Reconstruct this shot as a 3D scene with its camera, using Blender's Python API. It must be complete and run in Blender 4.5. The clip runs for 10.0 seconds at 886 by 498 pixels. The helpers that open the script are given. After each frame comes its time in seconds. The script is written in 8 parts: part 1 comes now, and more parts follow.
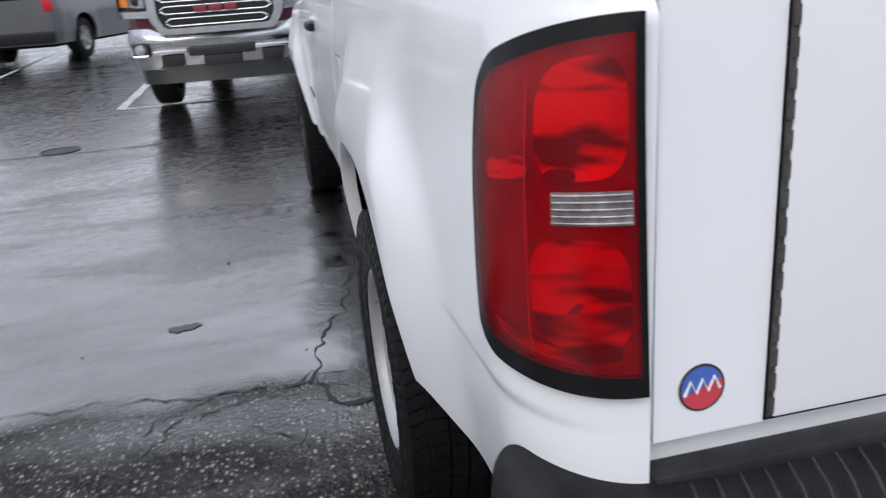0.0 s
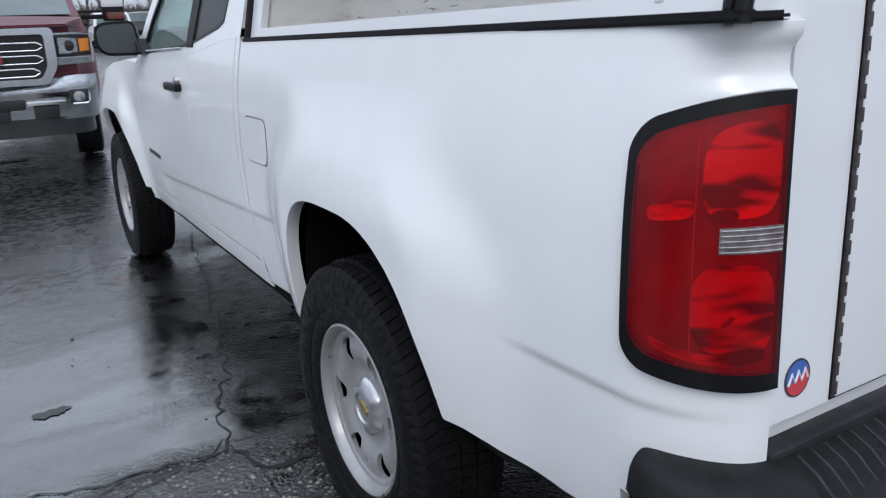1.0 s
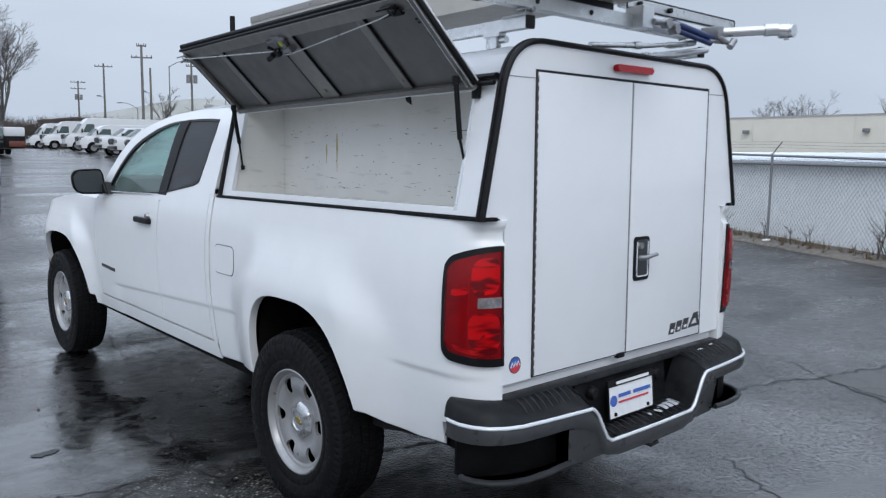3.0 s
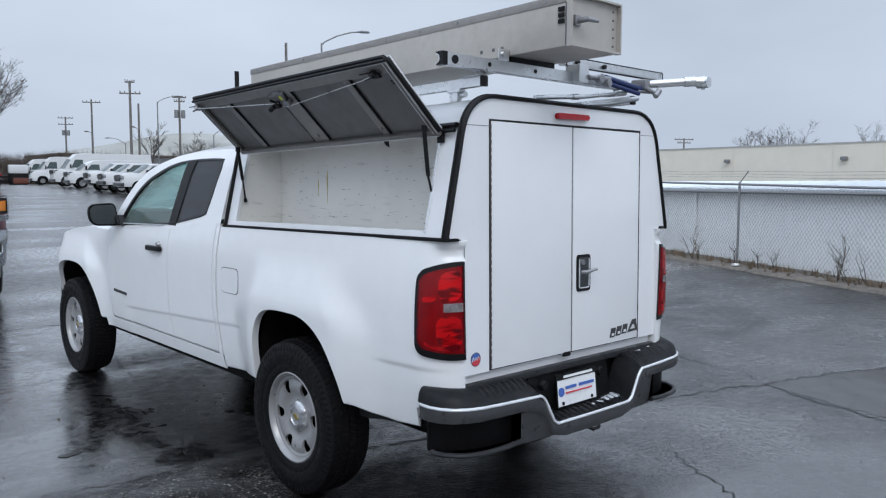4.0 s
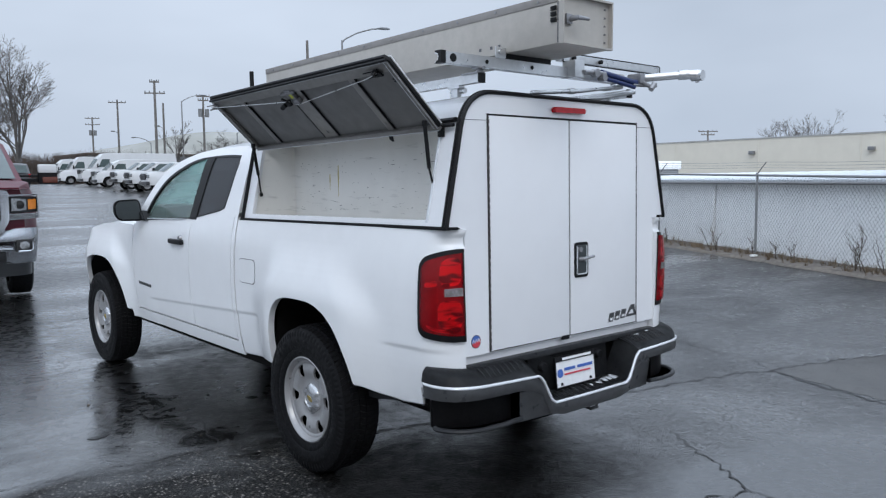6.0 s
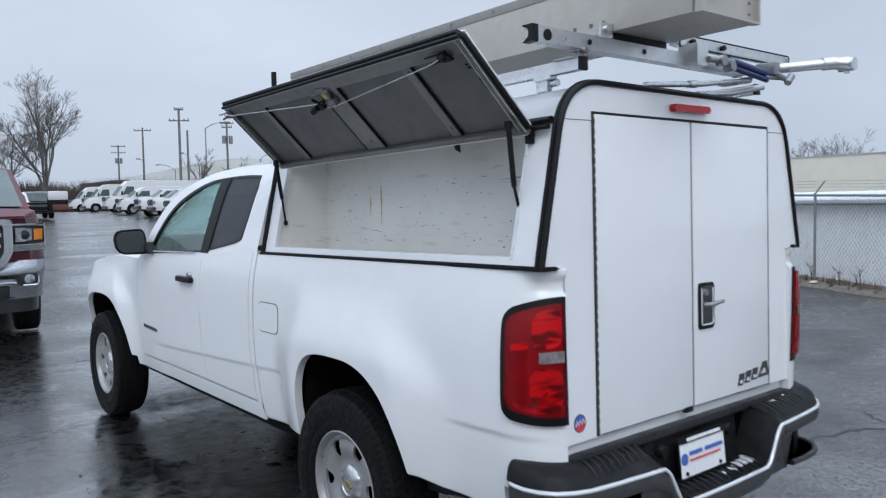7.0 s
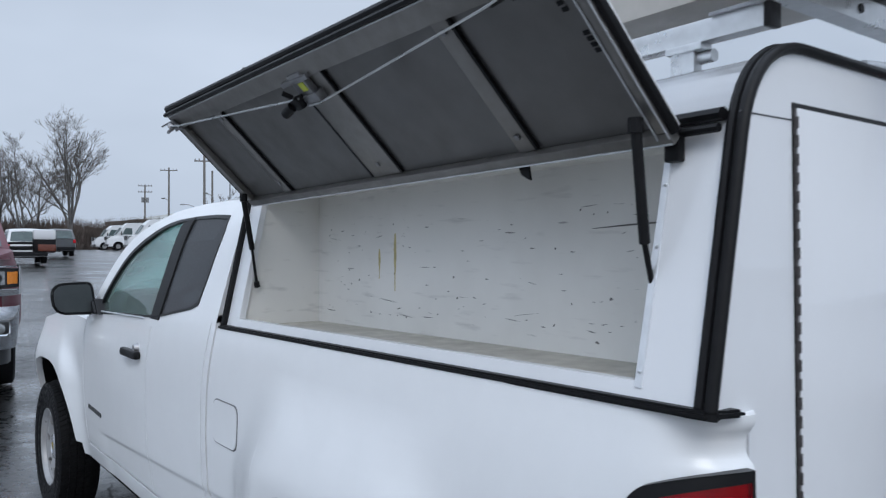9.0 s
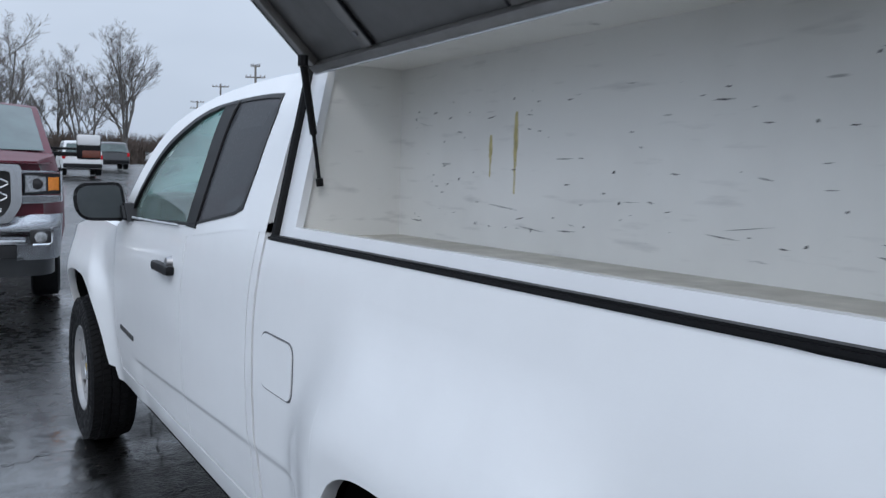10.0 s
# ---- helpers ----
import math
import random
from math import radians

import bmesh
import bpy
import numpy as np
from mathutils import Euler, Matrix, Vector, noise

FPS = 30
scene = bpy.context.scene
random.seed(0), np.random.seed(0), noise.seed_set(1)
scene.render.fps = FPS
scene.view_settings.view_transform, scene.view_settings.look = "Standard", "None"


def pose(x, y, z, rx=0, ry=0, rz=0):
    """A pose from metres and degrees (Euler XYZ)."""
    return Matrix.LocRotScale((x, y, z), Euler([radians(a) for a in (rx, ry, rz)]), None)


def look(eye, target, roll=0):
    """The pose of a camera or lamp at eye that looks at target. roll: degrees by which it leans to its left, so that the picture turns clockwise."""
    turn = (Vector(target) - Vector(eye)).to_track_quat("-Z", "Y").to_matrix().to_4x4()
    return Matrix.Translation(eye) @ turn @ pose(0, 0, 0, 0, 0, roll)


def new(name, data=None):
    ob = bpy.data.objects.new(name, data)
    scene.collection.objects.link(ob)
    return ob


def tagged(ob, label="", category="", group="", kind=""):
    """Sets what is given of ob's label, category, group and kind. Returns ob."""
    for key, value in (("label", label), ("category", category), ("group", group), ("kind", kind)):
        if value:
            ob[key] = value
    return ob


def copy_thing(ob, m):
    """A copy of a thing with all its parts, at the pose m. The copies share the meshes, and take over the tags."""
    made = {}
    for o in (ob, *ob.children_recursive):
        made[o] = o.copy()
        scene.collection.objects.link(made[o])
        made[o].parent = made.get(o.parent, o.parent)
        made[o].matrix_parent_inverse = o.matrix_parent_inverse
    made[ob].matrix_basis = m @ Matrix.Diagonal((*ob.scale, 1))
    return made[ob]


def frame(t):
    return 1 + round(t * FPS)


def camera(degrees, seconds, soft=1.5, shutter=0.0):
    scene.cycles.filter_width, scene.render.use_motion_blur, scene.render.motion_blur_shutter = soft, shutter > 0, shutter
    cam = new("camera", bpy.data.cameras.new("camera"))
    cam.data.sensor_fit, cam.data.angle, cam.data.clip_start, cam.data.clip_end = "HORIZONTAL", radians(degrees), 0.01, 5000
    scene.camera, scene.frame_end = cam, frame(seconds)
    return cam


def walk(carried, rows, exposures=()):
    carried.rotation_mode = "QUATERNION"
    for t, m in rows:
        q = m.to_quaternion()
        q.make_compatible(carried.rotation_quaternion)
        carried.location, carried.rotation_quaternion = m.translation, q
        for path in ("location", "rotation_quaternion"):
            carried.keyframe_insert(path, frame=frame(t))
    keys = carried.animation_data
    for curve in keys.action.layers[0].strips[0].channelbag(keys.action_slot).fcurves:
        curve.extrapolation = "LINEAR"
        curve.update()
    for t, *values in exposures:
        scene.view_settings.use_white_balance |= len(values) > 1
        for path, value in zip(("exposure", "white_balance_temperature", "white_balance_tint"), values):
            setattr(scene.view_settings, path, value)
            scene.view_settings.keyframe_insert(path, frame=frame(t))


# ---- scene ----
cam = camera(59.6, 10.0, soft=1.2, shutter=0.3)
PATH = [
    (0, (-1.012, -0.723, 1.237), (-0.633, 1.125, 0.573), -4.3),
    (0.5, (-1.27, -0.646, 1.26), (-0.537, 1.112, 0.649), -3.9),
    (1, (-1.506, -0.65, 1.285), (-0.536, 1.007, 0.725), -2.3),
    (1.5, (-1.693, -0.815, 1.329), (-0.592, 0.78, 0.832), -0.9),
    (2, (-1.938, -1.135, 1.414), (-0.746, 0.418, 1.004), 0.1),
    (2.5, (-2.215, -1.443, 1.466), (-0.953, 0.075, 1.145), 0.7),
    (3, (-2.406, -1.747, 1.482), (-1.096, -0.256, 1.235), 0.8),
    (4.5, (-2.847, -2.412, 1.493), (-1.508, -0.934, 1.339), 0.1),
    (5, (-2.888, -2.576, 1.485), (-1.563, -1.086, 1.327), 0.0),
    (5.5, (-2.886, -2.607, 1.488), (-1.575, -1.107, 1.314), -0.1),
    (5.7, (-2.863, -2.562, 1.48), (-1.559, -1.056, 1.301), -0.2),
    (7, (-2.384, -1.617, 1.475), (-1.132, -0.062, 1.359), -1.0),
    (7.5, (-2.186, -1.251, 1.502), (-0.948, 0.319, 1.457), -0.8),
    (8, (-1.969, -0.981, 1.515), (-0.741, 0.597, 1.537), -0.4),
    (8.5, (-1.804, -0.824, 1.524), (-0.58, 0.757, 1.564), -0.2),
    (9, (-1.72, -0.692, 1.516), (-0.509, 0.901, 1.515), 0.1),
    (9.5, (-1.613, -0.387, 1.457), (-0.434, 1.227, 1.385), 1.0),
    (10, (-1.474, -0.057, 1.433), (-0.366, 1.597, 1.234), 1.6),
]
walk(cam, [(t, look(eye, target, roll)) for t, eye, target, roll in PATH], [(0, 0.32, 7000, 14), (0.5, 0.18, 6780, 14), (1.0, 0.12, 6600, 12), (2.0, 0.10, 6500, 10), (3.5, 0.0, 6480, 10), (7.0, 0.02, 6430, 10), (8.0, -0.06, 6400, 10), (8.5, -0.10, 6380, 10), (10, -0.04, 6380, 10)])

# ---- overcast daylight ----
world = bpy.data.worlds.new("overcast_sky")
scene.world = world
world.use_nodes = True
wn, wl = world.node_tree.nodes, world.node_tree.links
wn.clear()
w_out = wn.new("ShaderNodeOutputWorld")
w_bg = wn.new("ShaderNodeBackground")
w_sky = wn.new("ShaderNodeTexSky")
w_sky.sky_type = "NISHITA"
w_sky.sun_disc = False
w_sky.sun_elevation = radians(38)
w_sky.sun_rotation = radians(215)
w_sky.air_density, w_sky.dust_density, w_sky.ozone_density = 1.0, 6.0, 1.0
w_hsv = wn.new("ShaderNodeHueSaturation")
w_hsv.inputs["Saturation"].default_value = 0.30
w_mix = wn.new("ShaderNodeMix")
w_mix.data_type = "RGBA"
w_mix.inputs["Factor"].default_value = 0.85
# cloud layer: soft grey with a faint unevenness
w_co = wn.new("ShaderNodeTexCoord")
w_map = wn.new("ShaderNodeMapping")
w_map.inputs["Scale"].default_value = (1.0, 1.0, 2.6)
w_noise = wn.new("ShaderNodeTexNoise")
w_noise.inputs["Scale"].default_value = 1.7
w_noise.inputs["Detail"].default_value = 4.0
w_ramp = wn.new("ShaderNodeValToRGB")
w_ramp.color_ramp.elements[0].position, w_ramp.color_ramp.elements[0].color = 0.3, (5.25, 6.15, 7.5, 1)
w_ramp.color_ramp.elements[1].position, w_ramp.color_ramp.elements[1].color = 0.7, (6.95, 7.97, 9.5, 1)
# the cloud is thinner and brighter overhead
w_sep = wn.new("ShaderNodeSeparateXYZ")
w_lift = wn.new("ShaderNodeMapRange")
w_lift.interpolation_type = "SMOOTHSTEP"
w_lift.inputs["From Min"].default_value, w_lift.inputs["From Max"].default_value = 0.28, 1.0
w_lift.inputs["To Min"].default_value, w_lift.inputs["To Max"].default_value = 1.0, 3.2
w_gain = wn.new("ShaderNodeVectorMath")
w_gain.operation = "SCALE"
wl.new(w_co.outputs["Generated"], w_sep.inputs[0])
wl.new(w_sep.outputs["Z"], w_lift.inputs["Value"])
wl.new(w_ramp.outputs["Color"], w_gain.inputs[0])
wl.new(w_lift.outputs["Result"], w_gain.inputs["Scale"])
wl.new(w_co.outputs["Generated"], w_map.inputs["Vector"])
wl.new(w_map.outputs["Vector"], w_noise.inputs["Vector"])
wl.new(w_noise.outputs["Fac"], w_ramp.inputs["Fac"])
wl.new(w_sky.outputs["Color"], w_hsv.inputs["Color"])
wl.new(w_hsv.outputs["Color"], w_mix.inputs["A"])
wl.new(w_gain.outputs[0], w_mix.inputs["B"])
wl.new(w_mix.outputs["Result"], w_bg.inputs["Color"])
wl.new(w_bg.outputs["Background"], w_out.inputs["Surface"])
w_bg.inputs["Strength"].default_value = 0.1

sun = new("sun", bpy.data.lights.new("sun", "SUN"))
sun.data.energy, sun.data.angle, sun.data.color = 0.7, radians(25), (1.0, 0.98, 0.95)
sun.matrix_world = look((-20, -28, 32), (0, 0, 0))


# ---- materials ----
def mat(name, color, rough=0.5, metal=0.0, grain=0.0, grain_scale=40.0, stain=0.0, stain_scale=3.0, stain_color=None,
        bump=0.0, bump_scale=120.0, coat=0.0, spec=0.5, rough_var=0.0, drops=0.0, transmission=0.0, ior=1.45, emit=None, random_tint=0.0):
    m = bpy.data.materials.new(name)
    m.use_nodes = True
    nodes, links = m.node_tree.nodes, m.node_tree.links
    p = nodes["Principled BSDF"]
    p.inputs["Roughness"].default_value = rough
    p.inputs["Metallic"].default_value = metal
    p.inputs["Specular IOR Level"].default_value = spec
    p.inputs["Coat Weight"].default_value = coat
    p.inputs["Coat Roughness"].default_value = 0.06
    p.inputs["Transmission Weight"].default_value = transmission
    p.inputs["IOR"].default_value = ior
    p.inputs["Base Color"].default_value = (*color, 1)
    if emit:
        p.inputs["Emission Color"].default_value = (*color, 1)
        p.inputs["Emission Strength"].default_value = emit
    co = nodes.new("ShaderNodeTexCoord")

    def noise_node(scale, detail=5.0, rough_=0.55):
        n = nodes.new("ShaderNodeTexNoise")
        n.inputs["Scale"].default_value, n.inputs["Detail"].default_value, n.inputs["Roughness"].default_value = scale, detail, rough_
        links.new(co.outputs["Object"], n.inputs["Vector"])
        return n

    src = None
    if grain or stain or random_tint:
        base = nodes.new("ShaderNodeRGB")
        base.outputs[0].default_value = (*color, 1)
        src = base.outputs[0]
    if grain:
        n = noise_node(grain_scale)
        mr = nodes.new("ShaderNodeMapRange")
        mr.inputs["From Min"].default_value, mr.inputs["From Max"].default_value = 0.3, 0.7
        mr.inputs["To Min"].default_value, mr.inputs["To Max"].default_value = 1 - grain, 1 + grain
        links.new(n.outputs["Fac"], mr.inputs["Value"])
        mx = nodes.new("ShaderNodeVectorMath")
        mx.operation = "SCALE"
        links.new(src, mx.inputs[0])
        links.new(mr.outputs["Result"], mx.inputs["Scale"])
        src = mx.outputs[0]
    if stain:
        n = noise_node(stain_scale, 6.0, 0.6)
        mr = nodes.new("ShaderNodeMapRange")
        mr.inputs["From Min"].default_value, mr.inputs["From Max"].default_value = 0.45, 0.75
        mr.inputs["To Min"].default_value, mr.inputs["To Max"].default_value = 0.0, stain
        links.new(n.outputs["Fac"], mr.inputs["Value"])
        mx = nodes.new("ShaderNodeMix")
        mx.data_type = "RGBA"
        links.new(mr.outputs["Result"], mx.inputs["Factor"])
        links.new(src, mx.inputs["A"])
        mx.inputs["B"].default_value = (*(stain_color or tuple(c * 0.55 for c in color)), 1)
        src = mx.outputs["Result"]
    if random_tint:
        oi = nodes.new("ShaderNodeObjectInfo")
        mr = nodes.new("ShaderNodeMapRange")
        mr.inputs["To Min"].default_value, mr.inputs["To Max"].default_value = 1 - random_tint, 1 + random_tint
        links.new(oi.outputs["Random"], mr.inputs["Value"])
        mx = nodes.new("ShaderNodeVectorMath")
        mx.operation = "SCALE"
        links.new(src, mx.inputs[0])
        links.new(mr.outputs["Result"], mx.inputs["Scale"])
        src = mx.outputs[0]
    if src is not None:
        links.new(src, p.inputs["Base Color"])
    if rough_var:
        n = noise_node(stain_scale * 2.3)
        mr = nodes.new("ShaderNodeMapRange")
        mr.inputs["From Min"].default_value, mr.inputs["From Max"].default_value = 0.3, 0.7
        mr.inputs["To Min"].default_value, mr.inputs["To Max"].default_value = max(0.02, rough - rough_var), min(1, rough + rough_var)
        links.new(n.outputs["Fac"], mr.inputs["Value"])
        links.new(mr.outputs["Result"], p.inputs["Roughness"])
    normal = None
    if bump:
        n = noise_node(bump_scale, 4.0)
        b = nodes.new("ShaderNodeBump")
        b.inputs["Strength"].default_value, b.inputs["Distance"].default_value = bump, 0.004
        links.new(n.outputs["Fac"], b.inputs["Height"])
        normal = b
    if drops:
        v = nodes.new("ShaderNodeTexVoronoi")
        v.inputs["Scale"].default_value = 170.0
        links.new(co.outputs["Object"], v.inputs["Vector"])
        mr = nodes.new("ShaderNodeMapRange")
        mr.inputs["From Min"].default_value, mr.inputs["From Max"].default_value = 0.16, 0.34
        mr.inputs["To Min"].default_value, mr.inputs["To Max"].default_value = 1.0, 0.0
        links.new(v.outputs["Distance"], mr.inputs["Value"])
        b = nodes.new("ShaderNodeBump")
        b.inputs["Strength"].default_value, b.inputs["Distance"].default_value = drops, 0.0015
        links.new(mr.outputs["Result"], b.inputs["Height"])
        if normal:
            links.new(normal.outputs["Normal"], b.inputs["Normal"])
        normal = b
    if normal:
        links.new(normal.outputs["Normal"], p.inputs["Normal"])
    return m


WHITE = mat("white_car_paint", (0.755, 0.765, 0.777), 0.30, grain=0.015, grain_scale=9, stain=0.10, stain_scale=1.6, stain_color=(0.66, 0.67, 0.68), coat=0.6, drops=0.03, bump=0.008, bump_scale=6)
CAPWHITE = mat("white_cap_paint", (0.745, 0.755, 0.775), 0.33, grain=0.015, grain_scale=6, stain=0.12, stain_scale=2.2, stain_color=(0.68, 0.69, 0.71), coat=0.8, bump=0.03, bump_scale=5)
LIDWHITE = mat("white_lid_paint", (0.76, 0.77, 0.78), 0.35, grain=0.02, grain_scale=12, coat=0.2)
BLACK = mat("black_plastic", (0.008, 0.008, 0.009), 0.40, spec=0.22, grain=0.2, grain_scale=60, bump=0.08, bump_scale=400)
BUMPER = mat("dark_bumper_plastic", (0.018, 0.019, 0.021), 0.42, spec=0.32, grain=0.25, grain_scale=30, stain=0.5, stain_scale=9, stain_color=(0.05, 0.05, 0.053), bump=0.15, bump_scale=350, rough_var=0.15)
BUMPERFACE = mat("grey_bumper_steel", (0.095, 0.098, 0.104), 0.34, grain=0.1, grain_scale=30, stain=0.3, stain_scale=8, stain_color=(0.05, 0.05, 0.052), rough_var=0.1, coat=0.2)
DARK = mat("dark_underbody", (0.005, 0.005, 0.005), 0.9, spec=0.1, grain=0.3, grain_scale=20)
RUBBER = mat("black_seal_rubber", (0.007, 0.007, 0.008), 0.45, spec=0.22, grain=0.2, grain_scale=50, bump=0.1, bump_scale=300)
TYRE = mat("tyre_rubber", (0.007, 0.007, 0.0078), 0.55, spec=0.10, grain=0.3, grain_scale=70, stain=0.3, stain_scale=26, stain_color=(0.018, 0.018, 0.018), bump=0.25, bump_scale=220, rough_var=0.2)
WHEEL = mat("silver_wheel_paint", (0.31, 0.31, 0.315), 0.38, 0.35, grain=0.06, grain_scale=30, stain=0.35, stain_scale=12, stain_color=(0.22, 0.21, 0.20), rough_var=0.12)
CAPSILVER = mat("satin_silver_cap", (0.46, 0.465, 0.48), 0.26, 0.75, grain=0.06, grain_scale=30, stain=0.3, stain_scale=16, stain_color=(0.26, 0.25, 0.25))
CHROME = mat("chrome", (0.60, 0.61, 0.63), 0.14, 1.0, grain=0.04, grain_scale=20, rough_var=0.06)
SATIN = mat("satin_aluminium", (0.62, 0.63, 0.64), 0.34, 0.9, grain=0.06, grain_scale=45, stain=0.25, stain_scale=7, stain_color=(0.42, 0.42, 0.42), bump=0.05, bump_scale=90, rough_var=0.1)
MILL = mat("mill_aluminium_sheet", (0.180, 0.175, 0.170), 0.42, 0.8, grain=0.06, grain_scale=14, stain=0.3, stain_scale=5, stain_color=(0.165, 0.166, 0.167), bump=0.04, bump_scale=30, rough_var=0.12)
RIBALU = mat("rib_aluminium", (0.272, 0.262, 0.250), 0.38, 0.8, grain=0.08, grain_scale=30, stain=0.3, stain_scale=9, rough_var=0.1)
BOXALU = mat("weathered_box_aluminium", (0.45, 0.425, 0.39), 0.50, 0.32, grain=0.05, grain_scale=25, stain=0.35, stain_scale=3, stain_color=(0.31, 0.295, 0.275), bump=0.05, bump_scale=40, rough_var=0.12)
PILLAR = mat("grey_pillar_applique", (0.034, 0.035, 0.038), 0.38, spec=0.4, grain=0.12, grain_scale=30)
BRIGHT = mat("polished_edge", (0.72, 0.74, 0.77), 0.25, 0.35, grain=0.05, grain_scale=30, coat=0.3)
MIRROR = mat("mirror_glass", (0.10, 0.11, 0.115), 0.30, 0.85, grain=0.06, grain_scale=20)
STEEL = mat("dull_steel", (0.30, 0.30, 0.31), 0.4, 0.8, grain=0.1, grain_scale=50, stain=0.3, stain_scale=20)
HINGE = mat("dark_hinge_steel", (0.075, 0.070, 0.07), 0.5, 0.4, grain=0.3, grain_scale=80)
BLUE = mat("blue_painted_tube", (0.012, 0.026, 0.10), 0.4, grain=0.1)
RED_PLAIN = mat("red_lamp_plastic", (0.40, 0.004, 0.010), 0.25, coat=0.15, spec=0.35, grain=0.15, grain_scale=60)
GOLD = mat("gold_emblem", (0.34, 0.26, 0.08), 0.35, 0.7, grain=0.1)
PLATEWHITE = mat("plate_white", (0.74, 0.75, 0.76), 0.4, grain=0.03, stain=0.15, stain_scale=30)
INKBLUE = mat("ink_blue", (0.05, 0.12, 0.40), 0.5, grain=0.05)
INKRED = mat("ink_red", (0.55, 0.05, 0.07), 0.5, grain=0.05)
INKGREY = mat("ink_grey", (0.10, 0.10, 0.11), 0.5, grain=0.1)
BADGEGREY = mat("badge_grey", (0.055, 0.057, 0.06), 0.35, 0.3, grain=0.1)
SEAT = mat("grey_seat_cloth", (0.06, 0.062, 0.065), 0.9, grain=0.25, grain_scale=120, bump=0.2, bump_scale=300)
YELLOW = mat("yellow_sticker", (0.55, 0.60, 0.08), 0.5, grain=0.1)

SNOW = mat("old_snow", (0.44, 0.455, 0.475), 0.6, grain=0.1, grain_scale=60, bump=0.4, bump_scale=120)


def glass(name, tint, rough=0.0, drops=0.0, solid=None, gloss=0.0, mist=0.06):
    """Thin pane: see-through tint with a clear gloss on top."""
    m = bpy.data.materials.new(name)
    m.use_nodes = True
    nodes, links = m.node_tree.nodes, m.node_tree.links
    out = nodes["Material Output"]
    nodes.remove(nodes["Principled BSDF"])
    tr = nodes.new("ShaderNodeBsdfTransparent")
    tr.inputs["Color"].default_value = (*tint, 1)
    gl = nodes.new("ShaderNodeBsdfGlossy")
    gl.inputs["Roughness"].default_value = rough
    fr = nodes.new("ShaderNodeFresnel")
    fr.inputs["IOR"].default_value = 1.5
    mx = nodes.new("ShaderNodeMixShader")
    ad = nodes.new("ShaderNodeMath")
    ad.operation = "ADD"
    ad.inputs[1].default_value = gloss
    links.new(fr.outputs["Fac"], ad.inputs[0])
    links.new(ad.outputs[0], mx.inputs["Fac"])
    links.new(tr.outputs[0], mx.inputs[1])
    links.new(gl.outputs[0], mx.inputs[2])
    last = mx
    if solid:
        df = nodes.new("ShaderNodeBsdfDiffuse")
        df.inputs["Color"].default_value = (*solid, 1)
        m2 = nodes.new("ShaderNodeMixShader")
        m2.inputs["Fac"].default_value = 0.16
        links.new(mx.outputs[0], m2.inputs[1])
        links.new(df.outputs[0], m2.inputs[2])
        last = m2
        if drops:
            co = nodes.new("ShaderNodeTexCoord")
            v = nodes.new("ShaderNodeTexVoronoi")
            v.inputs["Scale"].default_value = 130.0
            links.new(co.outputs["Object"], v.inputs["Vector"])
            n = nodes.new("ShaderNodeTexNoise")
            n.inputs["Scale"].default_value = 7.0
            n.inputs["Detail"].default_value = 5.0
            links.new(co.outputs["Object"], n.inputs["Vector"])
            mr = nodes.new("ShaderNodeMapRange")
            mr.inputs["From Min"].default_value, mr.inputs["From Max"].default_value = 0.38, 0.14
            mr.inputs["To Min"].default_value, mr.inputs["To Max"].default_value = 0.0, drops
            links.new(v.outputs["Distance"], mr.inputs["Value"])
            mu = nodes.new("ShaderNodeMath")
            mu.operation = "MULTIPLY_ADD"
            links.new(mr.outputs["Result"], mu.inputs[0])
            links.new(n.outputs["Fac"], mu.inputs[1])
            mu.inputs[2].default_value = mist
            links.new(mu.outputs[0], m2.inputs["Fac"])
    links.new(last.outputs[0], out.inputs["Surface"])
    return m


GLASS = glass("teal_tinted_glass", (0.76, 0.94, 0.90), 0.01, drops=0.42, solid=(0.50, 0.67, 0.63), mist=0.12)
PRIVACY = glass("dark_privacy_glass", (0.10, 0.10, 0.11), 0.03, drops=0.40, solid=(0.080, 0.080, 0.087), mist=0.58)


def frosted(name, color, amount):
    """Wet, misted glass that scatters the daylight behind it."""
    m = glass(name, (0.70, 0.88, 0.84), 0.02)
    nodes, links = m.node_tree.nodes, m.node_tree.links
    out = nodes["Material Output"]
    src = out.inputs["Surface"].links[0].from_socket
    tl = nodes.new("ShaderNodeBsdfTranslucent")
    tl.inputs["Color"].default_value = (*color, 1)
    n = nodes.new("ShaderNodeTexNoise")
    n.inputs["Scale"].default_value = 4.0
    mr = nodes.new("ShaderNodeMapRange")
    mr.inputs["From Min"].default_value, mr.inputs["From Max"].default_value = 0.3, 0.7
    mr.inputs["To Min"].default_value, mr.inputs["To Max"].default_value = amount - 0.15, amount + 0.15
    links.new(n.outputs["Fac"], mr.inputs["Value"])
    mx = nodes.new("ShaderNodeMixShader")
    links.new(mr.outputs["Result"], mx.inputs["Fac"])
    links.new(src, mx.inputs[1])
    links.new(tl.outputs[0], mx.inputs[2])
    links.new(mx.outputs[0], out.inputs["Surface"])
    return m


MISTED = frosted("misted_windshield", (0.20, 0.33, 0.315), 0.50)


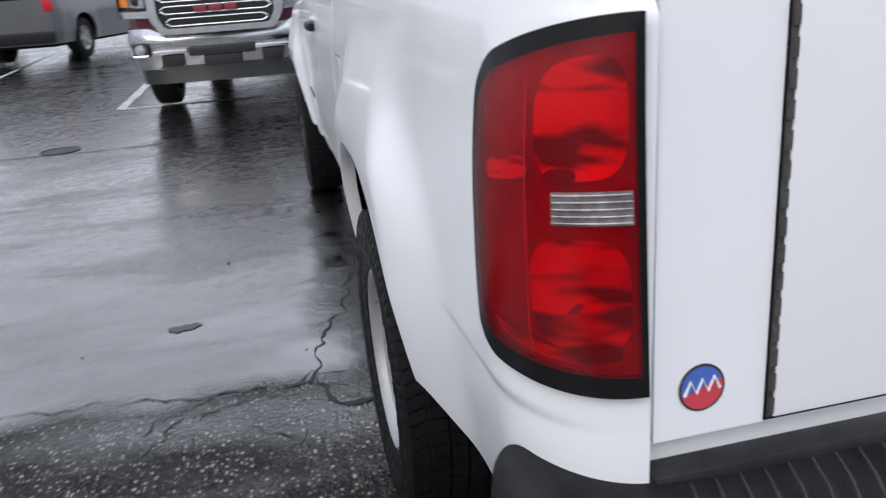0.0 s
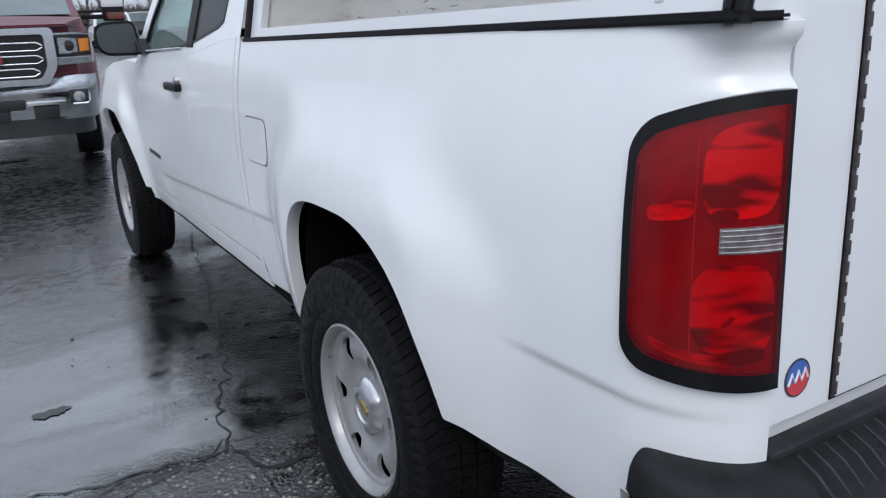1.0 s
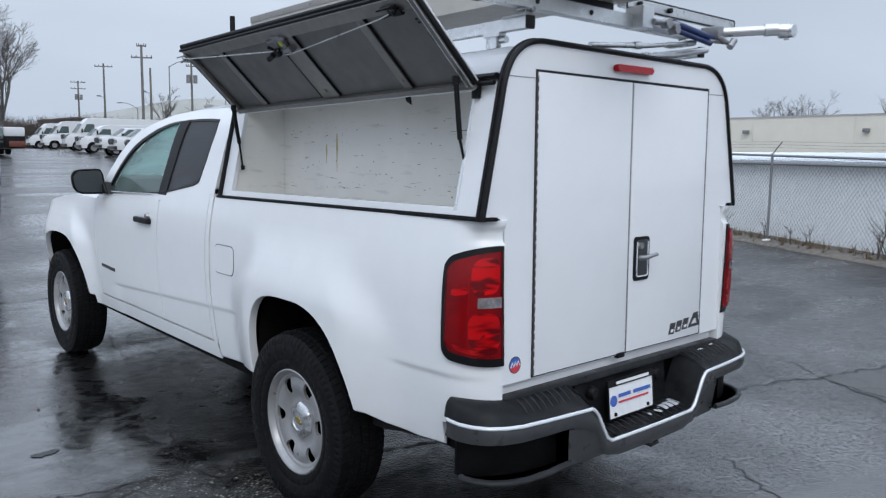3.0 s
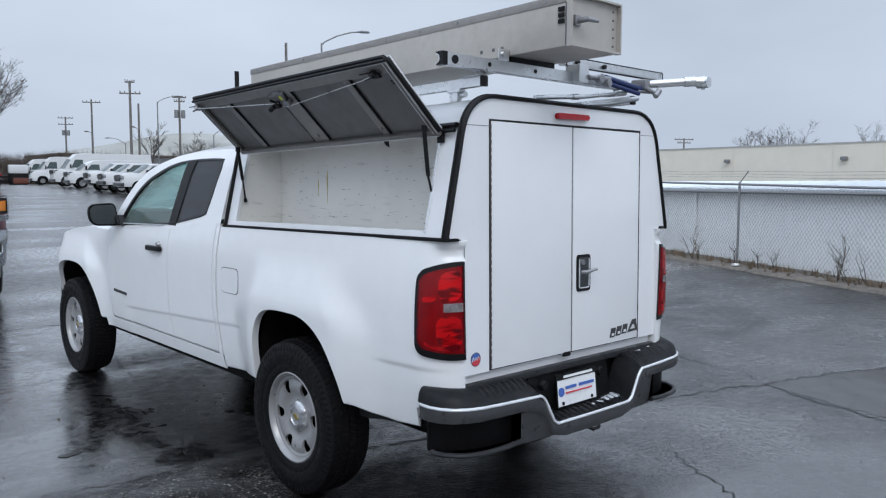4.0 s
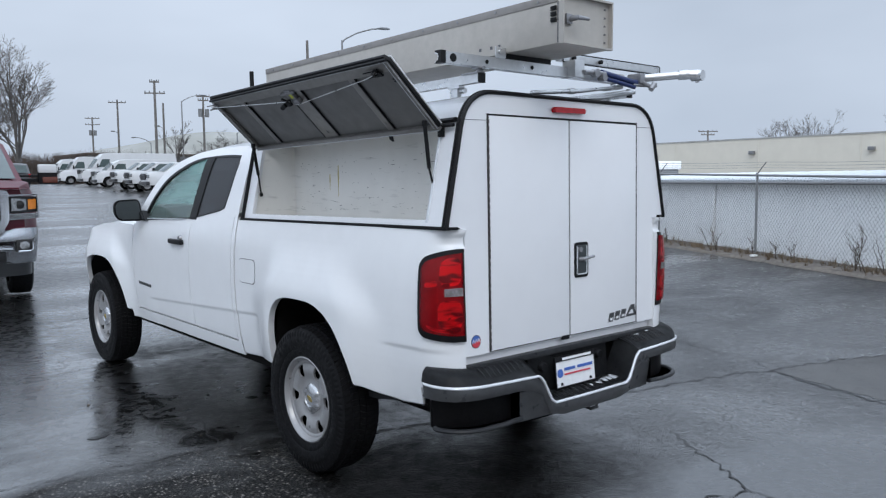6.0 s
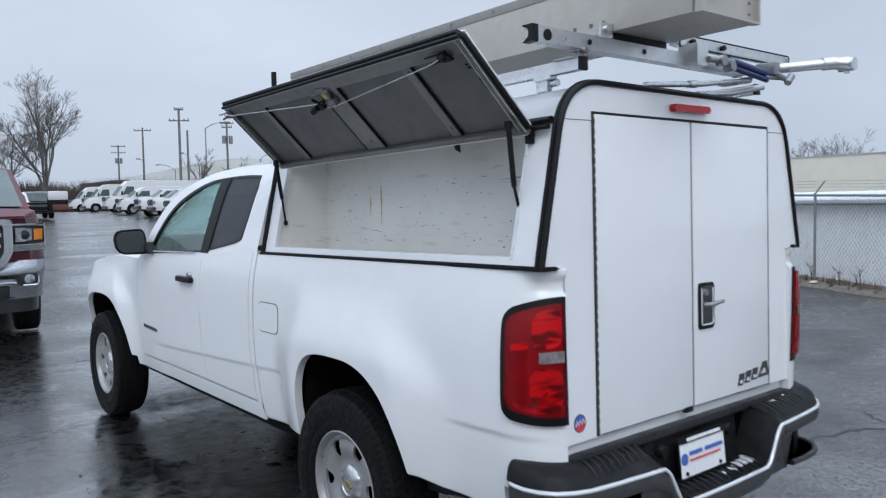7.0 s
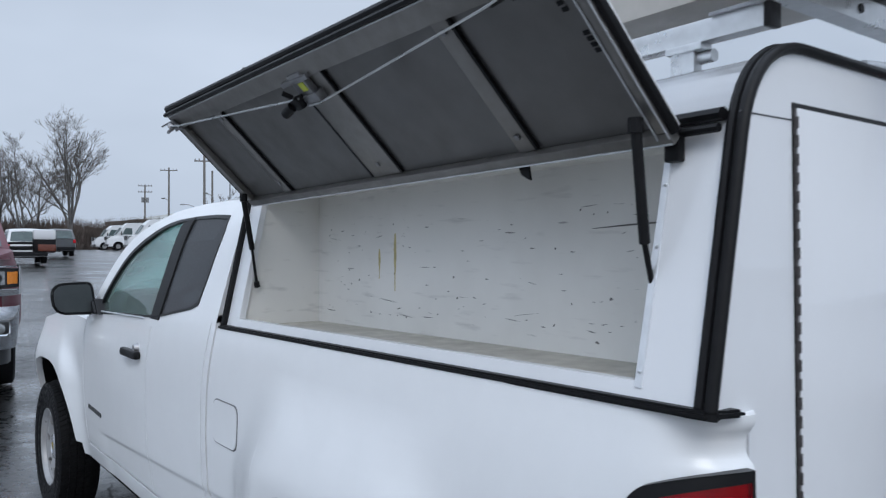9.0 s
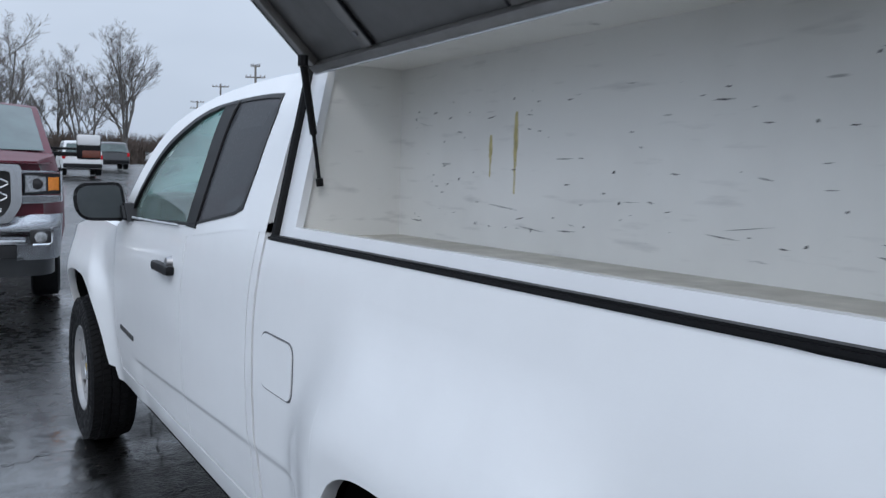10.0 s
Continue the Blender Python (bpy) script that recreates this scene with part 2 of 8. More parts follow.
def tail_lens():
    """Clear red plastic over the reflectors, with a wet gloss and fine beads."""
    m = bpy.data.materials.new("red_tail_lens")
    m.use_nodes = True
    nodes, links = m.node_tree.nodes, m.node_tree.links
    nodes.remove(nodes["Principled BSDF"])
    out = nodes["Material Output"]
    co = nodes.new("ShaderNodeTexCoord")
    tr = nodes.new("ShaderNodeBsdfTransparent")
    n = nodes.new("ShaderNodeTexNoise")
    n.inputs["Scale"].default_value = 11.0
    links.new(co.outputs["Object"], n.inputs["Vector"])
    r = nodes.new("ShaderNodeValToRGB")
    r.color_ramp.elements[0].position, r.color_ramp.elements[0].color = 0.35, (0.95, 0.003, 0.026, 1)
    r.color_ramp.elements[1].position, r.color_ramp.elements[1].color = 0.65, (1.0, 0.004, 0.034, 1)
    links.new(n.outputs["Fac"], r.inputs["Fac"])
    links.new(r.outputs["Color"], tr.inputs["Color"])
    df = nodes.new("ShaderNodeBsdfDiffuse")
    df.inputs["Color"].default_value = (0.80, 0.003, 0.022, 1)
    mx = nodes.new("ShaderNodeMixShader")
    mx.inputs["Fac"].default_value = 0.10
    links.new(tr.outputs[0], mx.inputs[1])
    links.new(df.outputs[0], mx.inputs[2])
    gl = nodes.new("ShaderNodeBsdfGlossy")
    gl.inputs["Roughness"].default_value = 0.07
    vb = nodes.new("ShaderNodeTexVoronoi")
    vb.inputs["Scale"].default_value = 260.0
    links.new(co.outputs["Object"], vb.inputs["Vector"])
    b = nodes.new("ShaderNodeBump")
    b.inputs["Strength"].default_value, b.inputs["Distance"].default_value = 0.22, 0.001
    links.new(vb.outputs["Distance"], b.inputs["Height"])
    links.new(b.outputs["Normal"], gl.inputs["Normal"])
    fr = nodes.new("ShaderNodeFresnel")
    fr.inputs["IOR"].default_value = 1.42
    mg = nodes.new("ShaderNodeMixShader")
    links.new(fr.outputs[0], mg.inputs["Fac"])
    links.new(mx.outputs[0], mg.inputs[1])
    links.new(gl.outputs[0], mg.inputs[2])
    links.new(mg.outputs[0], out.inputs["Surface"])
    return m


LENS = tail_lens()
GLOSSBLACK = mat("gloss_black_plastic", (0.006, 0.006, 0.007), 0.30, spec=0.25, grain=0.15, grain_scale=40)


def banded_reflector():
    """Bright lamp bowl with its soft bands of reflected light painted into the base colour."""
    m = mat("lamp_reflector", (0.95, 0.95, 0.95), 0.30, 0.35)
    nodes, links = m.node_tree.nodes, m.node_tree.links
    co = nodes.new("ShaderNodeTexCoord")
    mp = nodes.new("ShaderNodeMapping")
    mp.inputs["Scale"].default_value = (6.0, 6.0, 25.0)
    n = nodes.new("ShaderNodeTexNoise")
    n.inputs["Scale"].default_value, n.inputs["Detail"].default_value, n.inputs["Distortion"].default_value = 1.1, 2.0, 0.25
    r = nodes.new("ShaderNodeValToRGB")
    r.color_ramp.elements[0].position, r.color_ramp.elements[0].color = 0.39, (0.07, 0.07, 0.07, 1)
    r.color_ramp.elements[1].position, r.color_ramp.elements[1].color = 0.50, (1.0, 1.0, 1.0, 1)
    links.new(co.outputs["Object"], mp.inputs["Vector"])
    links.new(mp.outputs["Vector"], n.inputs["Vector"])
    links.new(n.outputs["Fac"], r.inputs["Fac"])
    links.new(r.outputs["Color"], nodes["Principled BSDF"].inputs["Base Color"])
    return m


REFLECTOR = banded_reflector()
CLEARLENS = mat("clear_ribbed_plastic", (0.34, 0.31, 0.32), 0.22, coat=0.5, grain=0.35, grain_scale=90, stain=0.5, stain_scale=30, stain_color=(0.14, 0.10, 0.11))
LAMPBACK = mat("lamp_housing", (0.30, 0.29, 0.30), 0.5, grain=0.30, grain_scale=14, stain=0.6, stain_scale=13, stain_color=(0.14, 0.14, 0.14))
LAMPDARK = mat("lamp_housing_dark", (0.10, 0.10, 0.105), 0.5, grain=0.2, grain_scale=25)


def scuffed_white():
    """Inside of the side box: dirty white with dark scratches, smears and yellow drips."""
    m = bpy.data.materials.new("scuffed_white_interior")
    m.use_nodes = True
    nodes, links = m.node_tree.nodes, m.node_tree.links
    p = nodes["Principled BSDF"]
    p.inputs["Roughness"].default_value = 0.55
    co = nodes.new("ShaderNodeTexCoord")

    def noise_at(scale_vec, scale, detail, lo, hi, amount):
        mp = nodes.new("ShaderNodeMapping")
        mp.inputs["Scale"].default_value = scale_vec
        links.new(co.outputs["Object"], mp.inputs["Vector"])
        n = nodes.new("ShaderNodeTexNoise")
        n.inputs["Scale"].default_value, n.inputs["Detail"].default_value = scale, detail
        links.new(mp.outputs["Vector"], n.inputs["Vector"])
        r = nodes.new("ShaderNodeMapRange")
        r.inputs["From Min"].default_value, r.inputs["From Max"].default_value = lo, hi
        r.inputs["To Min"].default_value, r.inputs["To Max"].default_value = 0, amount
        links.new(n.outputs["Fac"], r.inputs["Value"])
        return r.outputs["Result"]

    src = None
    layers = [((1, 1, 1), 2.2, 6, 0.42, 0.75, 0.45, (0.50, 0.49, 0.46)),
              ((1, 0.7, 5.0), 9.0, 5, 0.60, 0.74, 0.35, (0.36, 0.36, 0.35)),
              ((1, 0.8, 9.0), 9.0, 3, 0.735, 0.755, 0.6, (0.16, 0.16, 0.16)),
              ((1, 1.0, 1.3), 22.0, 2, 0.76, 0.775, 0.85, (0.06, 0.055, 0.05))]
    base = nodes.new("ShaderNodeRGB")
    base.outputs[0].default_value = (0.80, 0.795, 0.77, 1)
    src = base.outputs[0]
    for sv, sc, de, lo, hi, am, col in layers:
        f = noise_at(sv, sc, de, lo, hi, am)
        mx = nodes.new("ShaderNodeMix")
        mx.data_type = "RGBA"
        links.new(f, mx.inputs["Factor"])
        links.new(src, mx.inputs["A"])
        mx.inputs["B"].default_value = (*col, 1)
        src = mx.outputs["Result"]
    links.new(src, p.inputs["Base Color"])
    return m


SCUFFED = scuffed_white()
SHELFDUST = mat("dusty_shelf", (0.50, 0.48, 0.43), 0.6, grain=0.15, grain_scale=18, stain=0.6, stain_scale=6, stain_color=(0.33, 0.31, 0.27))
SCRATCH = mat("dark_scratch", (0.10, 0.10, 0.10), 0.6, grain=0.3)
DRIP = mat("dried_yellow_drip", (0.50, 0.43, 0.20), 0.4, grain=0.25, grain_scale=40)


def wet_asphalt():
    m = bpy.data.materials.new("wet_asphalt")
    m.use_nodes = True
    nodes, links = m.node_tree.nodes, m.node_tree.links
    p = nodes["Principled BSDF"]
    co = nodes.new("ShaderNodeTexCoord")

    def noise_node(scale, detail, distort=0.0):
        n = nodes.new("ShaderNodeTexNoise")
        n.inputs["Scale"].default_value, n.inputs["Detail"].default_value, n.inputs["Distortion"].default_value = scale, detail, distort
        links.new(co.outputs["Object"], n.inputs["Vector"])
        return n

    def ranged(sock, lo, hi, a, b):
        r = nodes.new("ShaderNodeMapRange")
        r.inputs["From Min"].default_value, r.inputs["From Max"].default_value = lo, hi
        r.inputs["To Min"].default_value, r.inputs["To Max"].default_value = a, b
        links.new(sock, r.inputs["Value"])
        return r.outputs["Result"]

    def mul(a, b):
        n = nodes.new("ShaderNodeMath")
        n.operation = "MULTIPLY"
        links.new(a, n.inputs[0])
        links.new(b, n.inputs[1])
        return n.outputs[0]

    # standing film of water: loose patches, and a wide one ahead of the seam beside the truck
    sep = nodes.new("ShaderNodeSeparateXYZ")
    wob = nodes.new("ShaderNodeVectorMath")
    wob.operation = "MULTIPLY_ADD"
    wn_ = noise_node(1.1, 4.0)
    links.new(wn_.outputs["Color"], wob.inputs[0])
    wob.inputs[1].default_value = (1.0, 1.0, 0.0)
    links.new(co.outputs["Object"], wob.inputs[2])
    links.new(wob.outputs[0], sep.inputs[0])
    stretch = nodes.new("ShaderNodeMapping")
    stretch.inputs["Scale"].default_value = (0.55, 1.5, 1.0)
    links.new(co.outputs["Object"], stretch.inputs["Vector"])
    streak_n = noise_node(1.5, 6.0, 0.5)
    streak_n.inputs["Roughness"].default_value = 0.62
    links.new(stretch.outputs["Vector"], streak_n.inputs["Vector"])
    wide = mul(mul(ranged(sep.outputs["Y"], 2.02, 2.28, 0.0, 1.0), ranged(sep.outputs["X"], -0.10, -0.42, 0.0, 1.0)), ranged(streak_n.outputs["Fac"], 0.36, 0.56, 0.72, 1.0))
    loose_n = noise_node(0.36, 6.0, 0.5)
    links.new(stretch.outputs["Vector"], loose_n.inputs["Vector"])
    loose = ranged(loose_n.outputs["Fac"], 0.44, 0.56, 0.0, 0.72)
    # a damp sheen on the far side and behind the truck
    sheen = mul(ranged(sep.outputs["X"], 0.35, 1.25, 0.0, 1.0), mul(ranged(noise_node(0.9, 5.0, 0.5).outputs["Fac"], 0.34, 0.60, 0.45, 0.95), mul(ranged(noise_node(48.0, 4.0, 0.2).outputs["Fac"], 0.36, 0.50, 0.20, 0.88), ranged(sep.outputs["Y"], 0.9, 1.8, 1.0, 0.78))))
    ahead = mul(ranged(sep.outputs["Y"], 4.0, 5.6, 0.0, 1.0), ranged(loose_n.outputs["Fac"], 0.36, 0.62, 0.56, 0.98))
    pools = [wide, loose, sheen, ahead]
    while len(pools) > 1:
        both = nodes.new("ShaderNodeMath")
        both.operation = "MAXIMUM"
        links.new(pools.pop(), both.inputs[0])
        links.new(pools.pop(), both.inputs[1])
        pools.append(both.outputs[0])
    pool = pools[0]
    still = nodes.new("ShaderNodeMath")
    still.operation = "MAXIMUM"
    links.new(wide, still.inputs[0])
    near_far = nodes.new("ShaderNodeMath")
    near_far.operation = "MAXIMUM"
    links.new(loose, near_far.inputs[0])
    links.new(ahead, near_far.inputs[1])
    links.new(near_far.outputs[0], still.inputs[1])
    fine = noise_node(210.0, 3.0)
    stones = nodes.new("ShaderNodeTexVoronoi")
    stones.inputs["Scale"].default_value = 74.0
    links.new(co.outputs["Object"], stones.inputs["Vector"])
    lumps = noise_node(46.0, 4.0)
    patch = noise_node(1.6, 6.0)
    wear = noise_node(9.0, 5.0, 0.3)
    col = nodes.new("ShaderNodeValToRGB")
    col.color_ramp.elements[0].position, col.color_ramp.elements[0].color = 0.30, (0.0032, 0.0032, 0.0034, 1)
    col.color_ramp.elements[1].position, col.color_ramp.elements[1].color = 0.75, (0.0120, 0.0117, 0.0114, 1)
    links.new(patch.outputs["Fac"], col.inputs["Fac"])
    # a few pale stones among the dark ones
    spark = nodes.new("ShaderNodeSeparateColor")
    links.new(stones.outputs["Color"], spark.inputs[0])
    pale = mul(ranged(spark.outputs[0], 0.20, 1.0, 0.0, 1.0), ranged(wear.outputs["Fac"], 0.36, 0.56, 0.15, 1.0))
    # the base colour grows paler to the far side
    old = mul(ranged(sep.outputs["X"], 0.9, 2.4, 1.0, 2.0), ranged(wear.outputs["Fac"], 0.3, 0.7, 0.8, 1.2))
    # towards the truck the pale stones fade: the shade under it, put into colour
    coarse = mul(ranged(sep.outputs["Y"], 2.25, 1.95, 0.25, 1.0), ranged(sep.outputs["X"], -0.18, -0.50, 0.25, 1.0))
    pale = mul(pale, coarse)
    grit = mul(mul(ranged(stones.outputs["Distance"], 0.05, 0.5, 1.5, 0.6), ranged(pale, 0.0, 1.0, 1.0, 6.0)), old)
    sc = nodes.new("ShaderNodeVectorMath")
    sc.operation = "SCALE"
    links.new(col.outputs["Color"], sc.inputs[0])
    links.new(grit, sc.inputs["Scale"])
    # the strip along the near side has lost its film of bitumen: bare grey and brown stones
    tone = nodes.new("ShaderNodeValToRGB")
    tone.color_ramp.elements[0].position, tone.color_ramp.elements[0].color = 0.0, (0.008, 0.0078, 0.0075, 1)
    tone.color_ramp.elements[1].position, tone.color_ramp.elements[1].color = 1.0, (0.27, 0.25, 0.225, 1)
    middle = tone.color_ramp.elements.new(0.7)
    middle.color = (0.036, 0.034, 0.031, 1)
    links.new(spark.outputs[0], tone.inputs["Fac"])
    bare = nodes.new("ShaderNodeVectorMath")
    bare.operation = "SCALE"
    links.new(tone.outputs["Color"], bare.inputs[0])
    links.new(ranged(stones.outputs["Distance"], 0.15, 0.60, 1.15, 0.12), bare.inputs["Scale"])
    strip = nodes.new("ShaderNodeMix")
    strip.data_type = "RGBA"
    links.new(mul(ranged(coarse, 0.25, 1.0, 0.0, 1.0), ranged(wear.outputs["Fac"], 0.32, 0.50, 0.35, 1.0)), strip.inputs["Factor"])
    links.new(sc.outputs[0], strip.inputs["A"])
    links.new(bare.outputs[0], strip.inputs["B"])
    links.new(strip.outputs["Result"], p.inputs["Base Color"])
    rough = nodes.new("ShaderNodeMix")
    rough.data_type = "FLOAT"
    links.new(pool, rough.inputs["Factor"])
    links.new(ranged(wear.outputs["Fac"], 0.35, 0.65, 0.34, 0.60), rough.inputs["A"])
    mottle = noise_node(13.0, 6.0, 0.2)
    links.new(ranged(mottle.outputs["Fac"], 0.35, 0.65, 0.16, 0.34), rough.inputs["B"])
    links.new(ranged(pool, 0.0, 1.0, 0.10, 1.0), p.inputs["Coat Weight"])
    puddle_n = noise_node(0.62, 5.0, 0.4)
    links.new(stretch.outputs["Vector"], puddle_n.inputs["Vector"])
    puddle = mul(wide, ranged(puddle_n.outputs["Fac"], 0.52, 0.60, 0.0, 1.0))
    links.new(ranged(puddle, 0.0, 1.0, 3.05, 4.4), p.inputs["Coat IOR"])
    links.new(ranged(pool, 0.0, 1.0, 0.05, 0.5), p.inputs["Specular IOR Level"])
    links.new(ranged(mottle.outputs["Fac"], 0.34, 0.66, 0.09, 0.24), p.inputs["Coat Roughness"])
    links.new(rough.outputs["Result"], p.inputs["Roughness"])
    p.inputs["IOR"].default_value = 1.33
    inv = ranged(still.outputs[0], 0.0, 1.0, 1.0, 0.08)
    h = nodes.new("ShaderNodeMath")
    h.operation = "ADD"
    h2 = nodes.new("ShaderNodeMath")
    h2.operation = "ADD"
    links.new(ranged(stones.outputs["Distance"], 0.0, 0.7, 0.6, 0.0), h.inputs[0])
    links.new(ranged(lumps.outputs["Fac"], 0.3, 0.7, 0.0, 0.3), h.inputs[1])
    links.new(h.outputs[0], h2.inputs[0])
    links.new(mul(fine.outputs["Fac"], ranged(wear.outputs["Fac"], 0.35, 0.65, 0.3, 1.3)), h2.inputs[1])
    b = nodes.new("ShaderNodeBump")
    b.inputs["Distance"].default_value = 0.008
    links.new(h2.outputs[0], b.inputs["Height"])
    links.new(ranged(inv, 0.08, 1, 0.010, 0.62), b.inputs["Strength"])
    wave = noise_node(7.0, 4.0)
    b2 = nodes.new("ShaderNodeBump")
    b2.inputs["Distance"].default_value, b2.inputs["Strength"].default_value = 0.01, 0.008
    links.new(wave.outputs["Fac"], b2.inputs["Height"])
    links.new(b.outputs["Normal"], b2.inputs["Normal"])
    links.new(b2.outputs["Normal"], p.inputs["Normal"])
    links.new(b2.outputs["Normal"], p.inputs["Coat Normal"])
    return m


ASPHALT = wet_asphalt()
CRACK = mat("crack_filler", (0.008, 0.008, 0.008), 0.55, grain=0.3, grain_scale=60, bump=0.3, bump_scale=150)
LINEPAINT = mat("worn_line_paint", (0.42, 0.42, 0.41), 0.4, grain=0.2, grain_scale=25, stain=0.9, stain_scale=5, stain_color=(0.05, 0.05, 0.05))


# ---- mesh helpers ----
def ease(a, b, v):
    t = min(1.0, max(0.0, (v - a) / (b - a)))
    return t * t * (3 - 2 * t)


def thing(name, label, category, at=(0, 0, 0), group="", kind=""):
    ob = new(name)
    ob.location = at
    ob.empty_display_size = 0.1
    return tagged(ob, label, category, group, kind)


def part(name, bm, material, parent=None, label="", at=None, smooth=38, flip=True):
    if flip:
        bmesh.ops.recalc_face_normals(bm, faces=bm.faces[:])
    me = bpy.data.meshes.new(name)
    bm.to_mesh(me)
    bm.free()
    me.materials.append(material)
    if smooth:
        me.polygons.foreach_set("use_smooth", [True] * len(me.polygons))
        me.set_sharp_from_angle(angle=radians(smooth))
    ob = new(name, me)
    if parent is not None:
        ob.parent = parent
    if at is not None:
        ob.location = at
    if label:
        ob["label"] = label
    return ob


def box(bm, x0, x1, y0, y1, z0, z1, bevel=0.0, m=None, segments=2):
    made = bmesh.ops.create_cube(bm, size=1.0, matrix=(m or Matrix()) @ Matrix.Translation(((x0 + x1) / 2, (y0 + y1) / 2, (z0 + z1) / 2))
                                 @ Matrix.Diagonal((abs(x1 - x0), abs(y1 - y0), abs(z1 - z0), 1)))
    if bevel:
        edges = list({e for v in made["verts"] for e in v.link_edges})
        bmesh.ops.bevel(bm, geom=edges, offset=bevel, segments=segments, affect="EDGES", profile=0.6)
    return bm


def tube(bm, pts, r, n=10, caps=True, closed=False, flat=1.0):
    """A round (or, with flat, oval) bar along a line of points."""
    pts = [Vector(p) for p in pts]
    rings, up = [], None
    k = len(pts)
    for i, p in enumerate(pts):
        a = pts[i - 1] if (i or closed) else pts[0]
        b = pts[(i + 1) % k] if (i < k - 1 or closed) else pts[-1]
        d = (b - a).normalized()
        if up is None:
            up = Vector((0, 0, 1)) if abs(d.z) < 0.9 else Vector((1, 0, 0))
        s = d.cross(up).normalized()
        up = s.cross(d).normalized()
        rr = r[i] if isinstance(r, (list, tuple)) else r
        rings.append([bm.verts.new(p + s * rr * math.cos(2 * math.pi * j / n) + up * rr * flat * math.sin(2 * math.pi * j / n)) for j in range(n)])
    for i in range(k if closed else k - 1):
        a, b = rings[i], rings[(i + 1) % k]
        for j in range(n):
            bm.faces.new((a[j], a[(j + 1) % n], b[(j + 1) % n], b[j]))
    if caps and not closed:
        bm.faces.new(rings[0][::-1])
        bm.faces.new(rings[-1])
    return bm


def rounded(poly, r, n=5):
    """A polygon of 2D points with its corners rounded; r is one radius or one for each corner."""
    out = []
    k = len(poly)
    for i in range(k):
        p, a, b = Vector(poly[i]), Vector(poly[i - 1]), Vector(poly[(i + 1) % k])
        rr = r[i] if isinstance(r, (list, tuple)) else r
        u, v = (a - p), (b - p)
        rr = min(rr, u.length * 0.49, v.length * 0.49)
        p0, p1 = p + u.normalized() * rr, p + v.normalized() * rr
        for j in range(n + 1):
            t = j / n
            out.append(tuple((1 - t) ** 2 * p0 + 2 * t * (1 - t) * p + t * t * p1))
    return out


def dense(loop, k):
    out = []
    for i, p in enumerate(loop):
        q = loop[(i + 1) % len(loop)]
        for j in range(k):
            out.append(tuple(p[c] + (q[c] - p[c]) * j / k for c in range(len(p))))
    return out


def prism(bm, loop, vec, bevel=0.0):
    """A 3D outline carried along vec into a closed block."""
    vec = Vector(vec)
    a = [bm.verts.new(p) for p in loop]
    b = [bm.verts.new(Vector(p) + vec) for p in loop]
    n = len(loop)
    f = [bm.faces.new(a[::-1]), bm.faces.new(b)]
    for i in range(n):
        bm.faces.new((a[i], a[(i + 1) % n], b[(i + 1) % n], b[i]))
    if bevel:
        bmesh.ops.bevel(bm, geom=list({e for fc in f for e in fc.edges}), offset=bevel, segments=2, affect="EDGES")
    return bm


def frame_ring(bm, outer, inner, vec):
    """A flat frame between two outlines with as many points each, given thickness by vec."""
    vec = Vector(vec)
    n = len(outer)
    rows = [[bm.verts.new(Vector(p) + d) for p in loop] for loop, d in ((outer, Vector()), (inner, Vector()), (inner, vec), (outer, vec))]
    for i in range(n):
        j = (i + 1) % n
        for a, b in ((0, 1), (1, 2), (2, 3), (3, 0)):
            bm.faces.new((rows[a][i], rows[a][j], rows[b][j], rows[b][i]))
    return bm


def sheet(bm, us, vs, fn, close_u=False):
    grid = [[bm.verts.new(fn(u, v)) for v in vs] for u in us]
    k = len(us)
    for i in range(k if close_u else k - 1):
        for j in range(len(vs) - 1):
            bm.faces.new((grid[i][j], grid[(i + 1) % k][j], grid[(i + 1) % k][j + 1], grid[i][j + 1]))
    return grid


def steps(a, b, n):
    return [a + (b - a) * i / n for i in range(n + 1)]


def lathe(bm, profile, n, centre=(0, 0, 0), close=False):
    """Turned about the x axis: profile is (x, radius)."""
    rings = []
    for x, r in profile:
        rings.append([bm.verts.new((centre[0] + x, centre[1] + r * math.cos(2 * math.pi * j / n), centre[2] + r * math.sin(2 * math.pi * j / n))) for j in range(n)])
    for i in range(len(rings) - 1):
        for j in range(n):
            bm.faces.new((rings[i][j], rings[i][(j + 1) % n], rings[i + 1][(j + 1) % n], rings[i + 1][j]))
    if close:
        bm.faces.new(rings[0][::-1])
        bm.faces.new(rings[-1])
    return rings


# ---- white pickup truck: rear end at y = 0, facing +y ----
REAR_AXLE, FRONT_AXLE, HUB_Z = 0.96, 4.218, 0.375
Z_TABLE = (0.40, 0.45, 0.55, 0.70, 0.90, 1.05, 1.15, 1.25, 1.30, 1.50, 1.63, 1.69)
X_TABLE = (0.738, 0.755, 0.778, 0.797, 0.806, 0.803, 0.792, 0.772, 0.760, 0.705, 0.660, 0.605)


